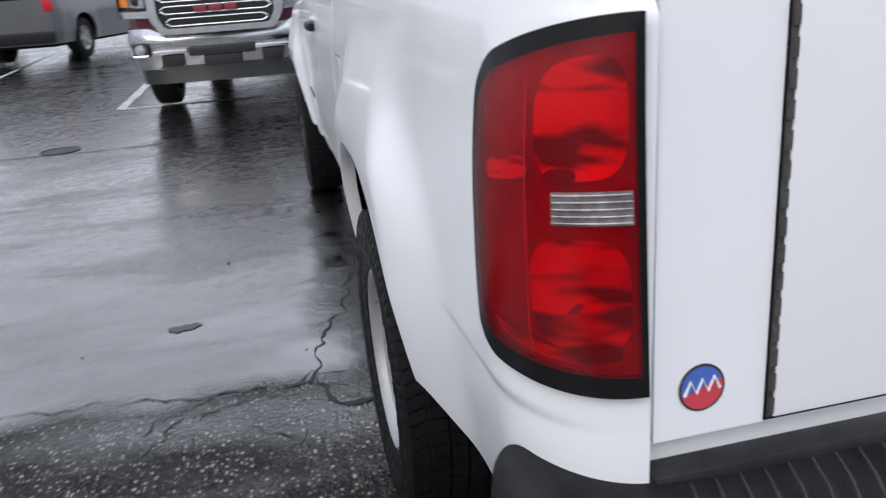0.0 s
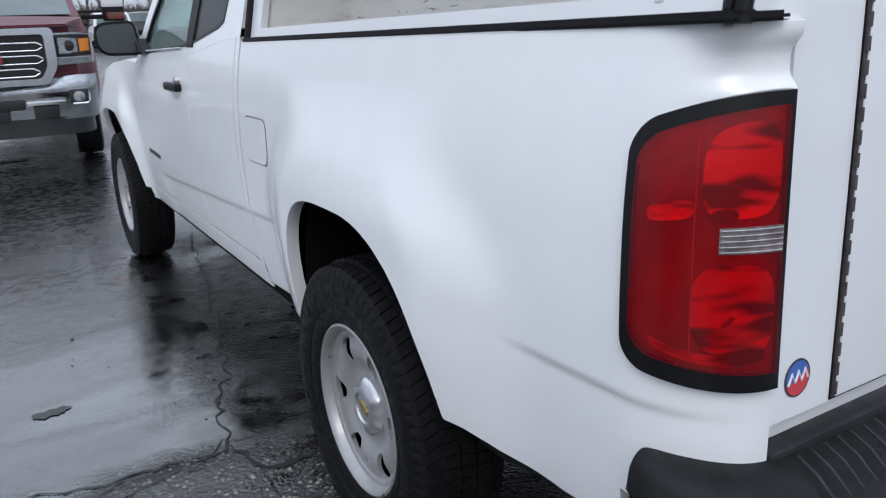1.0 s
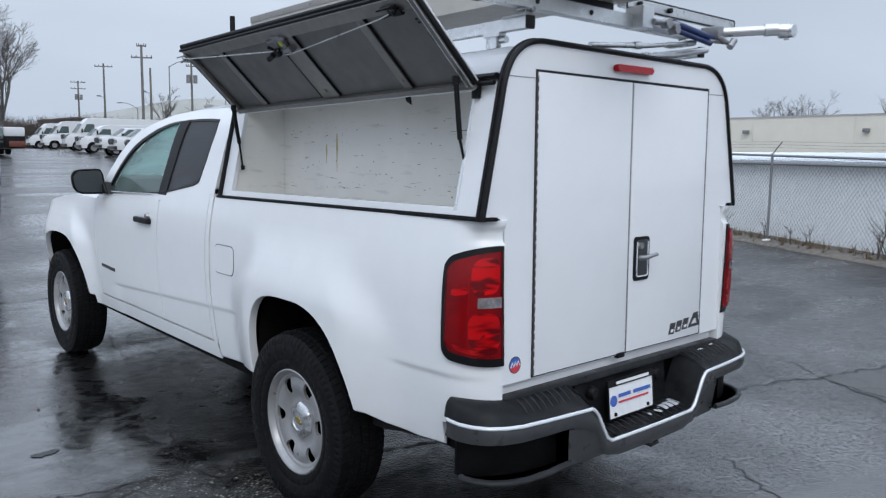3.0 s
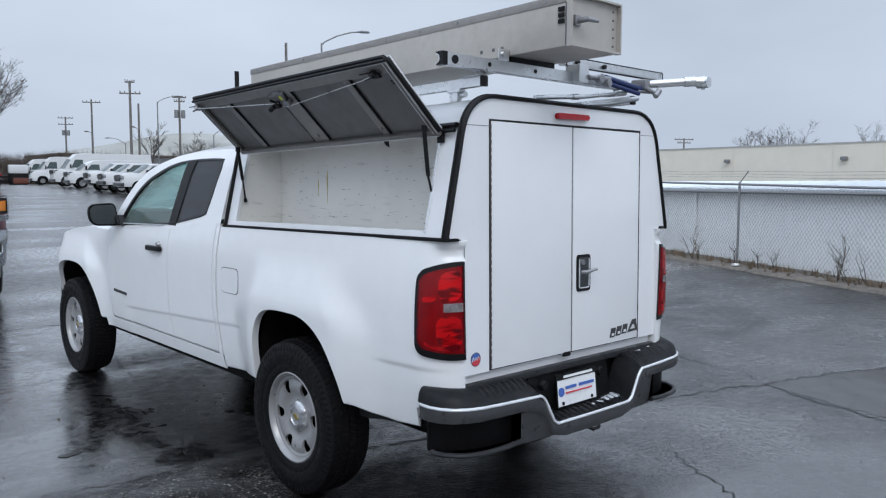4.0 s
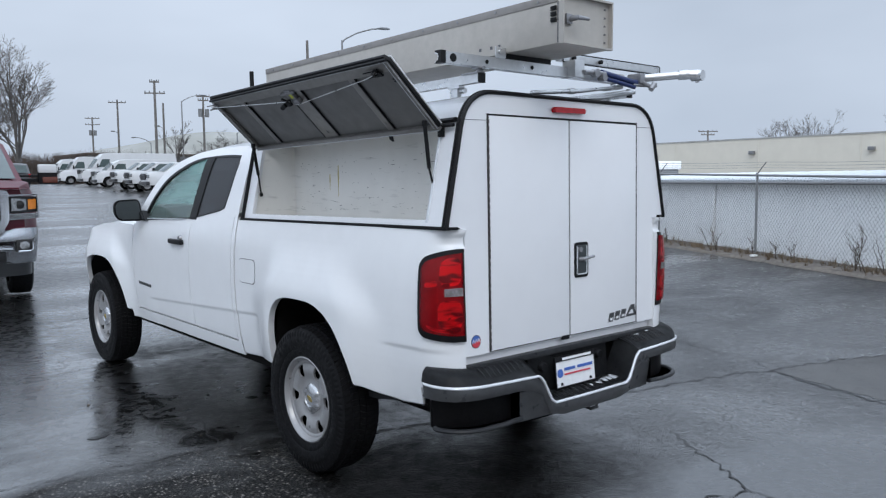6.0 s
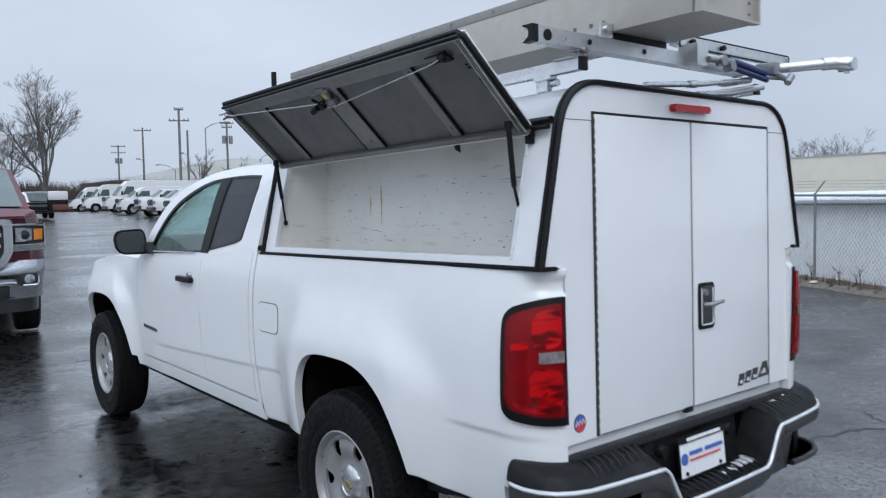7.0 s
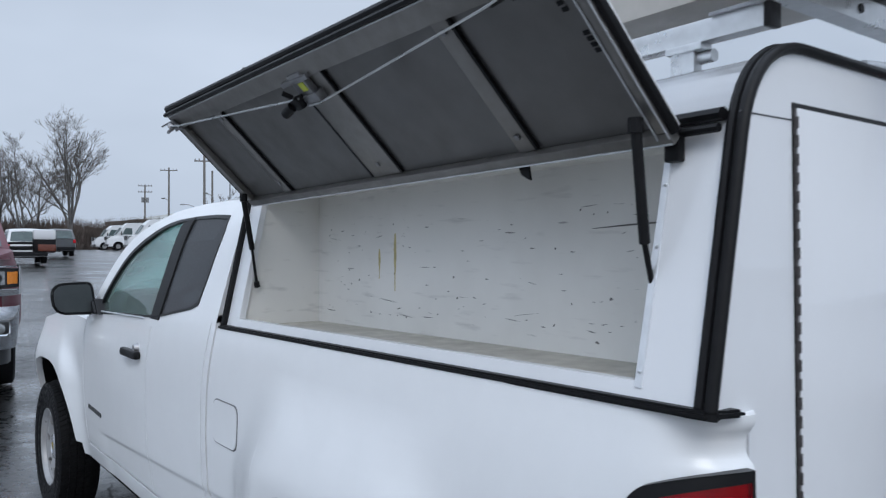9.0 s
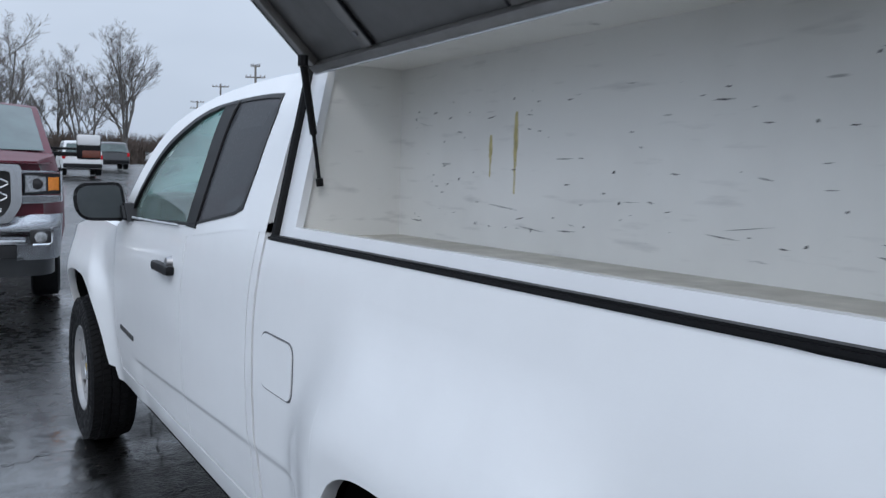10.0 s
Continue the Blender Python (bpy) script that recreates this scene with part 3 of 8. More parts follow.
def body_x(y, z):
    """Half width of the body at y and z: the plain side, the wheel bulges and the low crease."""
    x = sum(float(np.interp(z + d, Z_TABLE, X_TABLE)) for d in (-0.035, 0, 0.035)) / 3
    for c, wide, amp, hi in ((REAR_AXLE, 0.62, 0.056, 1.13), (FRONT_AXLE, 0.64, 0.052, 1.08)):
        d = abs(y - c)
        spread = 0.16 * ease(0.80, 1.10, z)
        x += amp * ease(wide + 0.03 - spread, wide - 0.27 - spread, d) * ease(hi + 0.05, hi - 0.24, z)
    if 1.5 < y < 3.25:
        crease = 0.735 - (y - 1.5) * 0.056
        x -= 0.006 * ease(crease + 0.004, crease - 0.010, z) * ease(3.25, 3.1, y)
    if y < 0.36:
        crease = 0.772 - 0.03 * y
        x -= 0.006 * ease(crease + 0.004, crease - 0.008, z) * ease(0.38, 0.26, y)
    return x - 0.11 * ease(4.46, 4.92, y) - 0.004 * ease(0.42, 0.06, y)


def arch_z(y, c, w, top, p):
    d = abs(y - c) / w
    return None if d >= 1 else HUB_Z + (top - HUB_Z) * (1 - d ** p) ** (1 / p)


def rear_arch(y):
    return arch_z(y, 0.945, 0.412 if y < 0.945 else 0.375, 0.884, 2.3 if y < 0.945 else 4.0)


def front_arch(y):
    return arch_z(y, 4.20, 0.50 if y < 4.2 else 0.46, 0.885, 3.0)


def belt(y):
    return float(np.interp(y, (1.80, 1.95, 2.43, 3.3, 3.5), (1.292, 1.285, 1.224, 1.182, 1.172)))


CORNER_Y, CORNER_X, CORNER_R = 0.10, 0.665, 0.165


def corner(side, phi, z, off=0.0):
    """The rounded rear corner of the bed: phi runs from the flank (0) to the rear (90)."""
    a = radians(phi)
    rx = body_x(CORNER_Y, z) - CORNER_X
    nx, ny = math.cos(a) * CORNER_R, -math.sin(a) * rx
    k = off / math.hypot(nx, ny)
    square = 0.026 * math.sin(2 * a) if side > 0 else 0.0      # this corner is a little fuller
    return (side * (CORNER_X + rx * math.cos(a) + nx * k + square), CORNER_Y - CORNER_R * math.sin(a) + ny * k, z)


def columns(y0, y1, arch, centre, w, step=0.03):
    ys = set(round(v, 4) for v in steps(y0, y1, max(2, int(abs(y1 - y0) / step))))
    if arch:
        for k in range(1, 46):
            d = w * (1 - (k / 46) ** 2.6) if k > 6 else w * (1 - 0.0009 * k * k)
            for s in (-1, 1):
                ys.add(round(centre + s * d, 4))
    return sorted(v for v in ys if min(y0, y1) <= v <= max(y0, y1))


def flank(side, y0, y1, bottom, top, arch=None, centre=0, w=0, rows=92, shift=0.0):
    """A side panel as a bent sheet, with a turned-in lip round the wheel opening."""
    bm = bmesh.new()
    ys = columns(y0, y1, arch, centre, w)
    low = []
    for y in ys:
        z = bottom(y) if callable(bottom) else bottom
        a = arch(y) if arch else None
        low.append(max(z, a) if a else z)
    grid = []
    for y, zb in zip(ys, low):
        zt = top(y) if callable(top) else top
        col = [bm.verts.new((side * (body_x(y, zb) - 0.035), y, zb + 0.006)), bm.verts.new((side * (body_x(y, zb) - 0.006), y, zb))]
        for k in range(rows + 1):
            z = zb + (zt - zb) * (0.008 if k == 0 else k / rows)
            col.append(bm.verts.new((side * (body_x(y, z) + shift), y, z)))
        col.append(bm.verts.new((side * (body_x(y, zt) - 0.02), y, zt + 0.002)))
        grid.append(col)
    for i in range(len(ys) - 1):
        for j in range(len(grid[0]) - 1):
            bm.faces.new((grid[i][j], grid[i + 1][j], grid[i + 1][j + 1], grid[i][j + 1]))
    for col in (grid[0], grid[-1]):                     # turned-in edges at the panel gaps
        inner = [bm.verts.new((v.co.x - side * 0.018, v.co.y, v.co.z)) for v in col]
        for j in range(len(col) - 1):
            bm.faces.new((col[j], col[j + 1], inner[j + 1], inner[j]))
    return bm


truck = thing("pickup_truck", "white extended-cab pickup truck with black bumper, wet from rain", "pickup truck")


def arc(pts, k=5):
    """A smooth curve through the points."""
    out = []
    for i in range(len(pts) - 1):
        p0, p1, p2, p3 = pts[max(i - 1, 0)], pts[i], pts[i + 1], pts[min(i + 2, len(pts) - 1)]
        for j in range(k):
            t = j / k
            out.append(tuple(0.5 * (2 * b + (c - a) * t + (2 * a - 5 * b + 4 * c - d) * t * t + (3 * b - a - 3 * c + d) * t ** 3) for a, b, c, d in zip(p0, p1, p2, p3)))
    return out + [pts[-1]]


def bed_bottom(y):
    return float(np.interp(y, (-0.1, 0.05, 0.25, 0.40, 0.50, 1.38, 1.79), (0.555, 0.525, 0.505, 0.512, 0.530, 0.490, 0.462)))


def bed_top(y):
    return 1.274 - 0.012 * y


def bed_side(side):
    bm = flank(side, CORNER_Y, 1.785, bed_bottom, bed_top, rear_arch, 0.945, 0.412)
    low, high = bed_bottom(CORNER_Y), bed_top(CORNER_Y)
    zs = [low + (high - low) * k / 92 for k in range(10, 93)]

    def place(phi, z):
        if phi > 90:
            return (side * (CORNER_X - 0.004), CORNER_Y - CORNER_R + (phi - 90) * 0.01, z)
        scoop = -0.015 * ease(1.262, 1.235, z) * ease(1.19, 1.215, z) * ease(20, 70, phi)
        return corner(side, phi, z, scoop)

    sheet(bm, steps(0, 90, 18) + [94.0], zs, place)
    sheet(bm, steps(0, 90, 10), (0, 1), lambda p, v: (corner(side, p, 1.2728)[0] - side * 0.05 * v, corner(side, p, 1.2728)[1] + 0.04 * v, 1.2728 + 0.003 * v))
    bmesh.ops.remove_doubles(bm, verts=bm.verts[:], dist=0.0008)
    return bm


for side in (-1, 1):
    part("bed_side", bed_side(side), WHITE, truck)
    # fender, doors, rocker
    fen = flank(side, 3.508, 4.80, lambda y: 0.50, lambda y: float(np.interp(y, (3.5, 3.8, 4.2, 4.45, 4.65, 4.8), (1.158, 1.165, 1.142, 1.105, 1.05, 0.985))), front_arch, 4.20, 0.50)
    part("front_fender", fen, WHITE, truck)
    part("front_door", flank(side, 2.462, 3.502, 0.535, belt), WHITE, truck)
    part("rear_door", flank(side, 1.846, 2.456, 0.535, lambda y: belt(y)), WHITE, truck)
    part("cab_corner", flank(side, 1.800, 1.840, 0.50, lambda y: belt(y)), WHITE, truck)
    part("rocker_panel", flank(side, 1.80, 3.64, 0.448, 0.527, rows=4), WHITE, truck)

    # window surround of the cab
    outer = [(3.47, 1.175), (3.31, 1.375), (3.08, 1.548), (2.72, 1.652), (2.40, 1.685), (2.10, 1.692), (1.84, 1.688), (1.805, 1.60), (1.80, 1.42), (1.80, 1.268), (2.02, 1.258), (2.43, 1.206), (2.95, 1.190)]
    inner = [(3.30, 1.200), (3.17, 1.368), (2.97, 1.507), (2.64, 1.608), (2.38, 1.632), (2.12, 1.635), (1.965, 1.628), (1.950, 1.575), (1.975, 1.430), (2.005, 1.320), (2.060, 1.300), (2.43, 1.244), (2.95, 1.220)]

    outer, inner = arc(outer[:7]) + outer[7:], arc(inner[:7]) + inner[7:]

    def on_cab(p, off=0.0):
        return (side * (body_x(p[0], p[1]) + off), p[0], p[1])

    bm = bmesh.new()
    frame_ring(bm, [on_cab(p, 0.0008) for p in dense(outer, 4)], [on_cab(p, 0.0008) for p in dense(inner, 4)], (-side * 0.03, 0, 0))
    part("cab_side_frame", bm, WHITE, truck)
    bm = bmesh.new()
    mid = [(p[0] + (q[0] - p[0]) * (1.10 if q[0] > 2.5 else 1.03), p[1] + (q[1] - p[1]) * (1.22 if q[0] > 2.5 else 1.12)) for p, q in zip(outer, inner)]
    frame_ring(bm, [on_cab((p[0] + (q[0] - p[0]) * (0.90 if q[0] > 2.3 else 0.96), p[1] + (q[1] - p[1]) * 0.90), 0.003) for p, q in zip(dense(outer, 4), dense(inner, 4))], [on_cab(p, 0.003) for p in dense(mid, 4)], (-side * 0.02, 0, 0))
    part("window_trim", bm, BLACK, truck)
    bm = bmesh.new()
    fore, aft = (lambda z: float(np.interp(z, (1.232, 1.43, 1.636), (2.488, 2.458, 2.438)))), (lambda z: float(np.interp(z, (1.232, 1.43, 1.636), (2.388, 2.350, 2.322))))
    sheet(bm, steps(0, 1, 4), steps(1.234, 1.636, 12), lambda w, z: on_cab((fore(z) + (aft(z) - fore(z)) * w, z), 0.002))
    bmesh.ops.solidify(bm, geom=bm.faces[:], thickness=0.002)
    pillar = part("door_pillar", bm, PILLAR, truck, "dark grey door pillar")
    bm = bmesh.new()
    tube(bm, [on_cab((aft(z) - 0.004, z), 0.001) for z in steps(1.234, 1.636, 12)], 0.0045, 6)
    part("pillar_gap", bm, BLACK, pillar)
    for name, keep, material in (("front_door_glass", lambda p: p[0] > (2.42 if p[1] < 1.45 else 2.36), GLASS), ("rear_door_glass", lambda p: p[0] < (2.46 if p[1] < 1.45 else 2.40), PRIVACY)):
        loop = [p for p in dense(mid, 12) if keep(p)]
        bm = bmesh.new()
        bm.faces.new([bm.verts.new(on_cab(p, -0.010 if material is GLASS else -0.002)) for p in loop])
        if material is PRIVACY:
            bmesh.ops.triangulate(bm, faces=bm.faces[:])
            bmesh.ops.subdivide_edges(bm, edges=bm.edges[:], cuts=3, use_grid_fill=True)
            for v in bm.verts:
                v.co.x = side * (body_x(v.co.y, v.co.z) - 0.002)
        pane = part(name, bm, material, truck, smooth=0)
        pane.visible_shadow = False
    # door handle with its lock
    handle_y = 2.645
    bm = bmesh.new()
    x = body_x(handle_y, 1.08)
    box(bm, side * (x - 0.002), side * (x + 0.030), handle_y - 0.105, handle_y + 0.105, 1.064, 1.098, 0.012)
    handle = part("door_handle", bm, BLACK, truck, "black plastic door handle")
    bm = bmesh.new()
    tube(bm, [(side * (x - 0.004), handle_y - 0.055, 1.104), (side * (x + 0.016), handle_y - 0.055, 1.106)], [0.024, 0.016], 14)
    part("lock_cover", bm, STEEL, handle, "dull metal lock cover")
    # door badge as a plain dark bar
    bm = bmesh.new()
    for k in range(8):
        y = 3.40 - k * 0.031
        box(bm, side * (body_x(y, 0.735) - 0.001), side * (body_x(y, 0.735) + 0.004), y - 0.012, y + 0.010, 0.727 - k * 0.0012, 0.748 - k * 0.0012, 0.002)
    part("door_badge", bm, BADGEGREY, truck, "small dark badge on the door")

# fuel filler door: a shallow raised panel with a dark gap round it
for name, grow, off, material in (("filler_gap", 0.004, 0.0012, INKGREY), ("fuel_filler_door", 0.0, 0.0035, WHITE)):
    loop = rounded([(1.535 - grow, 0.903 - grow), (1.725 + grow, 0.903 - grow), (1.725 + grow, 1.035 + grow), (1.535 - grow, 1.035 + grow)], 0.035, 6)
    bm = bmesh.new()
    prism(bm, [(-(body_x(y, z) + off), y, z) for y, z in loop], (0.006, 0, 0))
    part(name, bm, material, truck)

# roof, windshield, hood and front, which close the body
bm = bmesh.new()
roof_edge = arc([(3.08, 1.548), (2.90, 1.610), (2.72, 1.652), (2.56, 1.673), (2.40, 1.685), (2.10, 1.692), (1.84, 1.688), (1.80, 1.66)], 3)
us = steps(-1, 1, 20)
sheet(bm, list(range(6, len(roof_edge))), us, lambda i, u: (u * (body_x(*roof_edge[i]) - 0.004), roof_edge[i][0] + 0.05 * (1 - u * u) * ease(2.10, 2.40, roof_edge[i][0]), roof_edge[i][1] + 0.074 * (1 - abs(u) ** 2.4)))
bmesh.ops.solidify(bm, geom=bm.faces[:], thickness=0.02)
part("cab_roof", bm, WHITE, truck)
bm = bmesh.new()
sheet(bm, steps(0, 1, 8), us, lambda t, u: (u * (0.775 + (body_x(2.72, 1.64) - 0.775) * t - 0.012), 3.47 + 0.22 * (1 - u * u) + (2.72 - 3.47 - 0.16 * (1 - u * u)) * t, 1.175 + (1.640 - 1.175) * t ** 0.92 + 0.05 * (1 - u * u) * t))
pane = part("windshield", bm, MISTED, truck)
pane.visible_shadow = False
bm = bmesh.new()
sheet(bm, steps(0, 1, 6), us, lambda t, u: (u * 0.60, 1.80, 1.20 + 0.45 * t))
pane = part("rear_window", bm, PRIVACY, truck)
pane.visible_shadow = False
bm = bmesh.new()


def hood(t, u):
    y = 3.50 + 1.52 * t + 0.10 * (1 - u * u) * t
    e = float(np.interp(3.5 + 1.52 * t, (3.5, 3.8, 4.2, 4.45, 4.65, 4.8, 5.02), (1.158, 1.165, 1.142, 1.105, 1.05, 0.985, 0.90)))
    return (u * (min(body_x(min(y, 3.5), 1.16), body_x(y, 1.10)) - 0.012), y, e + 0.002 + 0.055 * (1 - abs(u) ** 2.2))


sheet(bm, steps(0, 1, 14), us, hood)
part("hood", bm, WHITE, truck)
bm = bmesh.new()
sheet(bm, steps(-90, 90, 24), steps(0.46, 0.96, 8), lambda a, z: (math.copysign(abs(math.sin(radians(a))) ** 0.6, a) * (body_x(4.78, z) - 0.01), 4.78 + 0.36 * math.cos(radians(a)) ** 0.7 if abs(a) < 90 else 4.78, z))
part("front_fascia", bm, WHITE, truck)

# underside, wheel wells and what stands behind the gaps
# near-black blocks; the low ones are unseen, added to stop light under the truck
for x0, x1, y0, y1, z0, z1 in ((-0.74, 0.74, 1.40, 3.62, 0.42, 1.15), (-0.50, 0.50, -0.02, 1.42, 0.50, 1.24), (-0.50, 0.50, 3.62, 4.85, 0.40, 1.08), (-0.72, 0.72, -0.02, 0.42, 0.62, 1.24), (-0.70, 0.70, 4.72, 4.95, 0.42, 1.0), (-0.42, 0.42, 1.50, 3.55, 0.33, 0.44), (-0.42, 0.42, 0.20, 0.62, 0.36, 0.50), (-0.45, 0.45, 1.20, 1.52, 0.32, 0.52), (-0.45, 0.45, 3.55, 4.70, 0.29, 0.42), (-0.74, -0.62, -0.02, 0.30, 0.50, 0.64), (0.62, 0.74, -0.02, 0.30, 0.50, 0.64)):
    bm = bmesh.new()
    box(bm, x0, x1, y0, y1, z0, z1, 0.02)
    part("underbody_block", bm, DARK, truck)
for side in (-1, 1):
    for arch, y0, y1 in ((rear_arch, 0.535, 1.318), (front_arch, 3.713, 4.687)):
        bm = bmesh.new()
        angles = steps(0, 1, 30)
        pts = []
        for t in angles:
            y = (y0 + y1) / 2 - (y1 - y0) / 2 * math.cos(math.pi * t)
            pts.append((y, max(arch(y) or 0.0, 0.46) + 0.012))
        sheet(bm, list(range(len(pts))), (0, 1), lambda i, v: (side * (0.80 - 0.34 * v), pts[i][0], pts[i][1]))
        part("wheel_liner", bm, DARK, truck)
    bm = bmesh.new()
    prism(bm, [(side * 0.70, 1.365, 0.32), (side * 0.70, 1.345, 0.60), (side * 0.81, 1.345, 0.60), (side * 0.80, 1.365, 0.34)], (0, 0.014, 0))
    part("mud_flap", bm, BLACK, truck)
    bm = bmesh.new()
    box(bm, side * 0.46, side * 0.56, 0.05, 4.6, 0.40, 0.52, 0.01)
    part("frame_rail", bm, DARK, truck)
    # dark lower skirt behind the rear wheel
    bm = bmesh.new()
    prism(bm, [(side * 0.755, 0.535, 0.60), (side * 0.755, 0.515, 0.472), (side * 0.755, 0.44, 0.474), (side * 0.755, 0.36, 0.490), (side * 0.755, 0.10, 0.52), (side * 0.755, 0.10, 0.62)], (-side * 0.10, 0, 0))
    part("rear_skirt", bm, BLACK, truck)
bm = bmesh.new()
lathe(bm, [(-0.60, 0.045), (-0.12, 0.05), (-0.10, 0.12), (0.10, 0.12), (0.12, 0.05), (0.60, 0.045)], 16, (0, REAR_AXLE, HUB_Z), True)
part("rear_axle", bm, DARK, truck)
# unseen tyre-shaped rings added under the bed to stop light from the far side
bm = bmesh.new()
for k in range(2):
    ring = [(0.34 * math.cos(a), 0.40 + 0.30 * math.sin(a), 0.42 + 0.10 * k) for a in steps(0, 2 * math.pi, 33)[:-1]]
    tube(bm, ring, 0.085, 8, closed=True)
part("spare_tyre", bm, TYRE, truck)
bm = bmesh.new()
tube(bm, [(0.42, 1.6, 0.40), (0.42, 0.6, 0.42), (0.45, 0.2, 0.44)], 0.035, 10)
part("exhaust_pipe", bm, DARK, truck)


# ---- wheels ----
def tyre_mesh():
    """Tyre with five ribs of tread blocks, narrow slots between them, and shoulder lugs."""
    bm = bmesh.new()
    blocks = 78
    n = 4 * blocks
    cuts = (0.0, 0.03, 0.13, 0.16)
    rows = []
    for x, r in ((-0.080, 0.205), (-0.094, 0.215), (-0.100, 0.230), (-0.107, 0.255), (-0.1060, 0.2575), (-0.1085, 0.261), (-0.112, 0.290), (-0.112, 0.318), (-0.1100, 0.321), (-0.1095, 0.326), (-0.107, 0.342), (-0.102, 0.356)):
        rows.append((x, r, 0.0025 if r > 0.325 else 0.0))
    for x0, x1 in ((-0.097, -0.062), (-0.057, -0.022), (-0.016, 0.016), (0.022, 0.057), (0.062, 0.097)):
        top = 0.3755 - 0.008 * (max(abs(x0), abs(x1)) / 0.097) ** 4
        rows += [(x0 - 0.001, 0.366 - 0.006 * (abs(x0) > 0.09), 0.0), (x0, top - 0.004 * (x0 < -0.09), 0.006), (x1, top - 0.004 * (x1 > 0.09), 0.006), (x1 + 0.001, 0.366 - 0.006 * (abs(x1) > 0.09), 0.0)]
    rows += [(0.102, 0.356, 0.0), (0.109, 0.326, 0.0), (0.112, 0.300, 0.0), (0.107, 0.255, 0.0), (0.094, 0.215, 0.0), (0.080, 0.205, 0.0)]
    rings = []
    for x, r, cut in rows:
        ring = []
        for j in range(n):
            u = (j // 4 + cuts[j % 4] + 0.32 * math.sin(x / 0.024)) / blocks
            rr = r - (cut if j % 4 in (1, 2) else 0.0)
            ring.append(bm.verts.new((x, rr * math.cos(2 * math.pi * u), rr * math.sin(2 * math.pi * u))))
        rings.append(ring)
    for a, b in zip(rings, rings[1:]):
        for j in range(n):
            bm.faces.new((a[j], a[(j + 1) % n], b[(j + 1) % n], b[j]))
    # raised sidewall writing as plain blocks
    for k in range(26):
        if k % 13 in (0, 6, 7):
            continue
        m = Matrix.Rotation(2 * math.pi * k / 26, 4, "X")
        box(bm, -0.1135, -0.110, 0.292, 0.310, -0.013, 0.013, 0.002, m)
    return bm


def wheel_disc():
    bm = bmesh.new()
    n, holes = 216, 6
    coarse = [(-0.076, 0.030), (-0.078, 0.055), (-0.076, 0.072), (-0.074, 0.085), (-0.076, 0.098), (-0.081, 0.110), (-0.086, 0.121), (-0.090, 0.131), (-0.092, 0.140), (-0.093, 0.149), (-0.092, 0.158), (-0.090, 0.167), (-0.087, 0.177), (-0.081, 0.187), (-0.074, 0.193), (-0.073, 0.197),
              (-0.080, 0.200), (-0.086, 0.203), (-0.094, 0.207), (-0.098, 0.213), (-0.095, 0.219), (-0.088, 0.220)]
    prof = []
    for p, q in zip(coarse, coarse[1:]):
        k = 4 if 0.105 < p[1] < 0.187 else 1
        prof += [(p[0] + (q[0] - p[0]) * i / k, p[1] + (q[1] - p[1]) * i / k) for i in range(k)]
    prof.append(coarse[-1])
    prof = [(x + 0.020 * ease(0.197, 0.176, r), r) for x, r in prof]
    per = n // holes

    def in_hole(i, j):
        d = abs((j % per) - per / 2 + 0.5) * 2 * math.pi / n
        r = (prof[i][1] + prof[i + 1][1]) / 2
        wide = 0.185 + 0.9 * (r - 0.150)
        return (d / wide) ** 3.2 + abs((r - 0.150) / 0.031) ** 3.2 < 1

    rings = [[bm.verts.new((x, r * math.cos(2 * math.pi * j / n), r * math.sin(2 * math.pi * j / n))) for j in range(n)] for x, r in prof]
    gone = []
    for i in range(len(rings) - 1):
        for j in range(n):
            f = bm.faces.new((rings[i][j], rings[i][(j + 1) % n], rings[i + 1][(j + 1) % n], rings[i + 1][j]))
            if in_hole(i, j):
                gone.append(f)
    bmesh.ops.delete(bm, geom=gone, context="FACES")
    rim_edges = [e for e in bm.edges if e.is_boundary and 0.11 < math.hypot(e.verts[0].co.y, e.verts[0].co.z) < 0.19]
    pitch = 2 * math.pi / holes
    for v in {v for e in rim_edges for v in e.verts}:        # round the openings off
        r, a = math.hypot(v.co.y, v.co.z), math.atan2(v.co.z, v.co.y)
        mid_a = (math.floor(a / pitch) + 0.5) * pitch
        u, w = (a - mid_a) / (0.185 + 0.9 * (r - 0.150)), (r - 0.150) / 0.031
        m = (abs(u) ** 3.2 + abs(w) ** 3.2) ** (1 / 3.2)
        r2 = 0.150 + 0.031 * w / m
        a2 = mid_a + u / m * (0.185 + 0.9 * (r2 - 0.150))
        v.co.y, v.co.z = r2 * math.cos(a2), r2 * math.sin(a2)
    made = bmesh.ops.extrude_edge_only(bm, edges=rim_edges)["geom"]
    for v in made:
        if isinstance(v, bmesh.types.BMVert):
            v.co.x += 0.012
    return bm


def hub_cap():
    bm = bmesh.new()
    n = 48

    def r_at(j, r, amp):
        return r * (1 + amp * max(0, math.cos(6 * 2 * math.pi * j / n)))

    prof = [(-0.068, 0.078, 0.0), (-0.078, 0.076, 0.06), (-0.090, 0.066, 0.20), (-0.099, 0.055, 0.24), (-0.102, 0.048, 0.05), (-0.103, 0.042, 0.0), (-0.0985, 0.039, 0.0), (-0.0985, 0.001, 0.0)]
    rings = [[bm.verts.new((x, r_at(j, r, a) * math.cos(2 * math.pi * j / n), r_at(j, r, a) * math.sin(2 * math.pi * j / n))) for j in range(n)] for x, r, a in prof]
    for a, b in zip(rings, rings[1:]):
        for j in range(n):
            bm.faces.new((a[j], a[(j + 1) % n], b[(j + 1) % n], b[j]))
    return bm


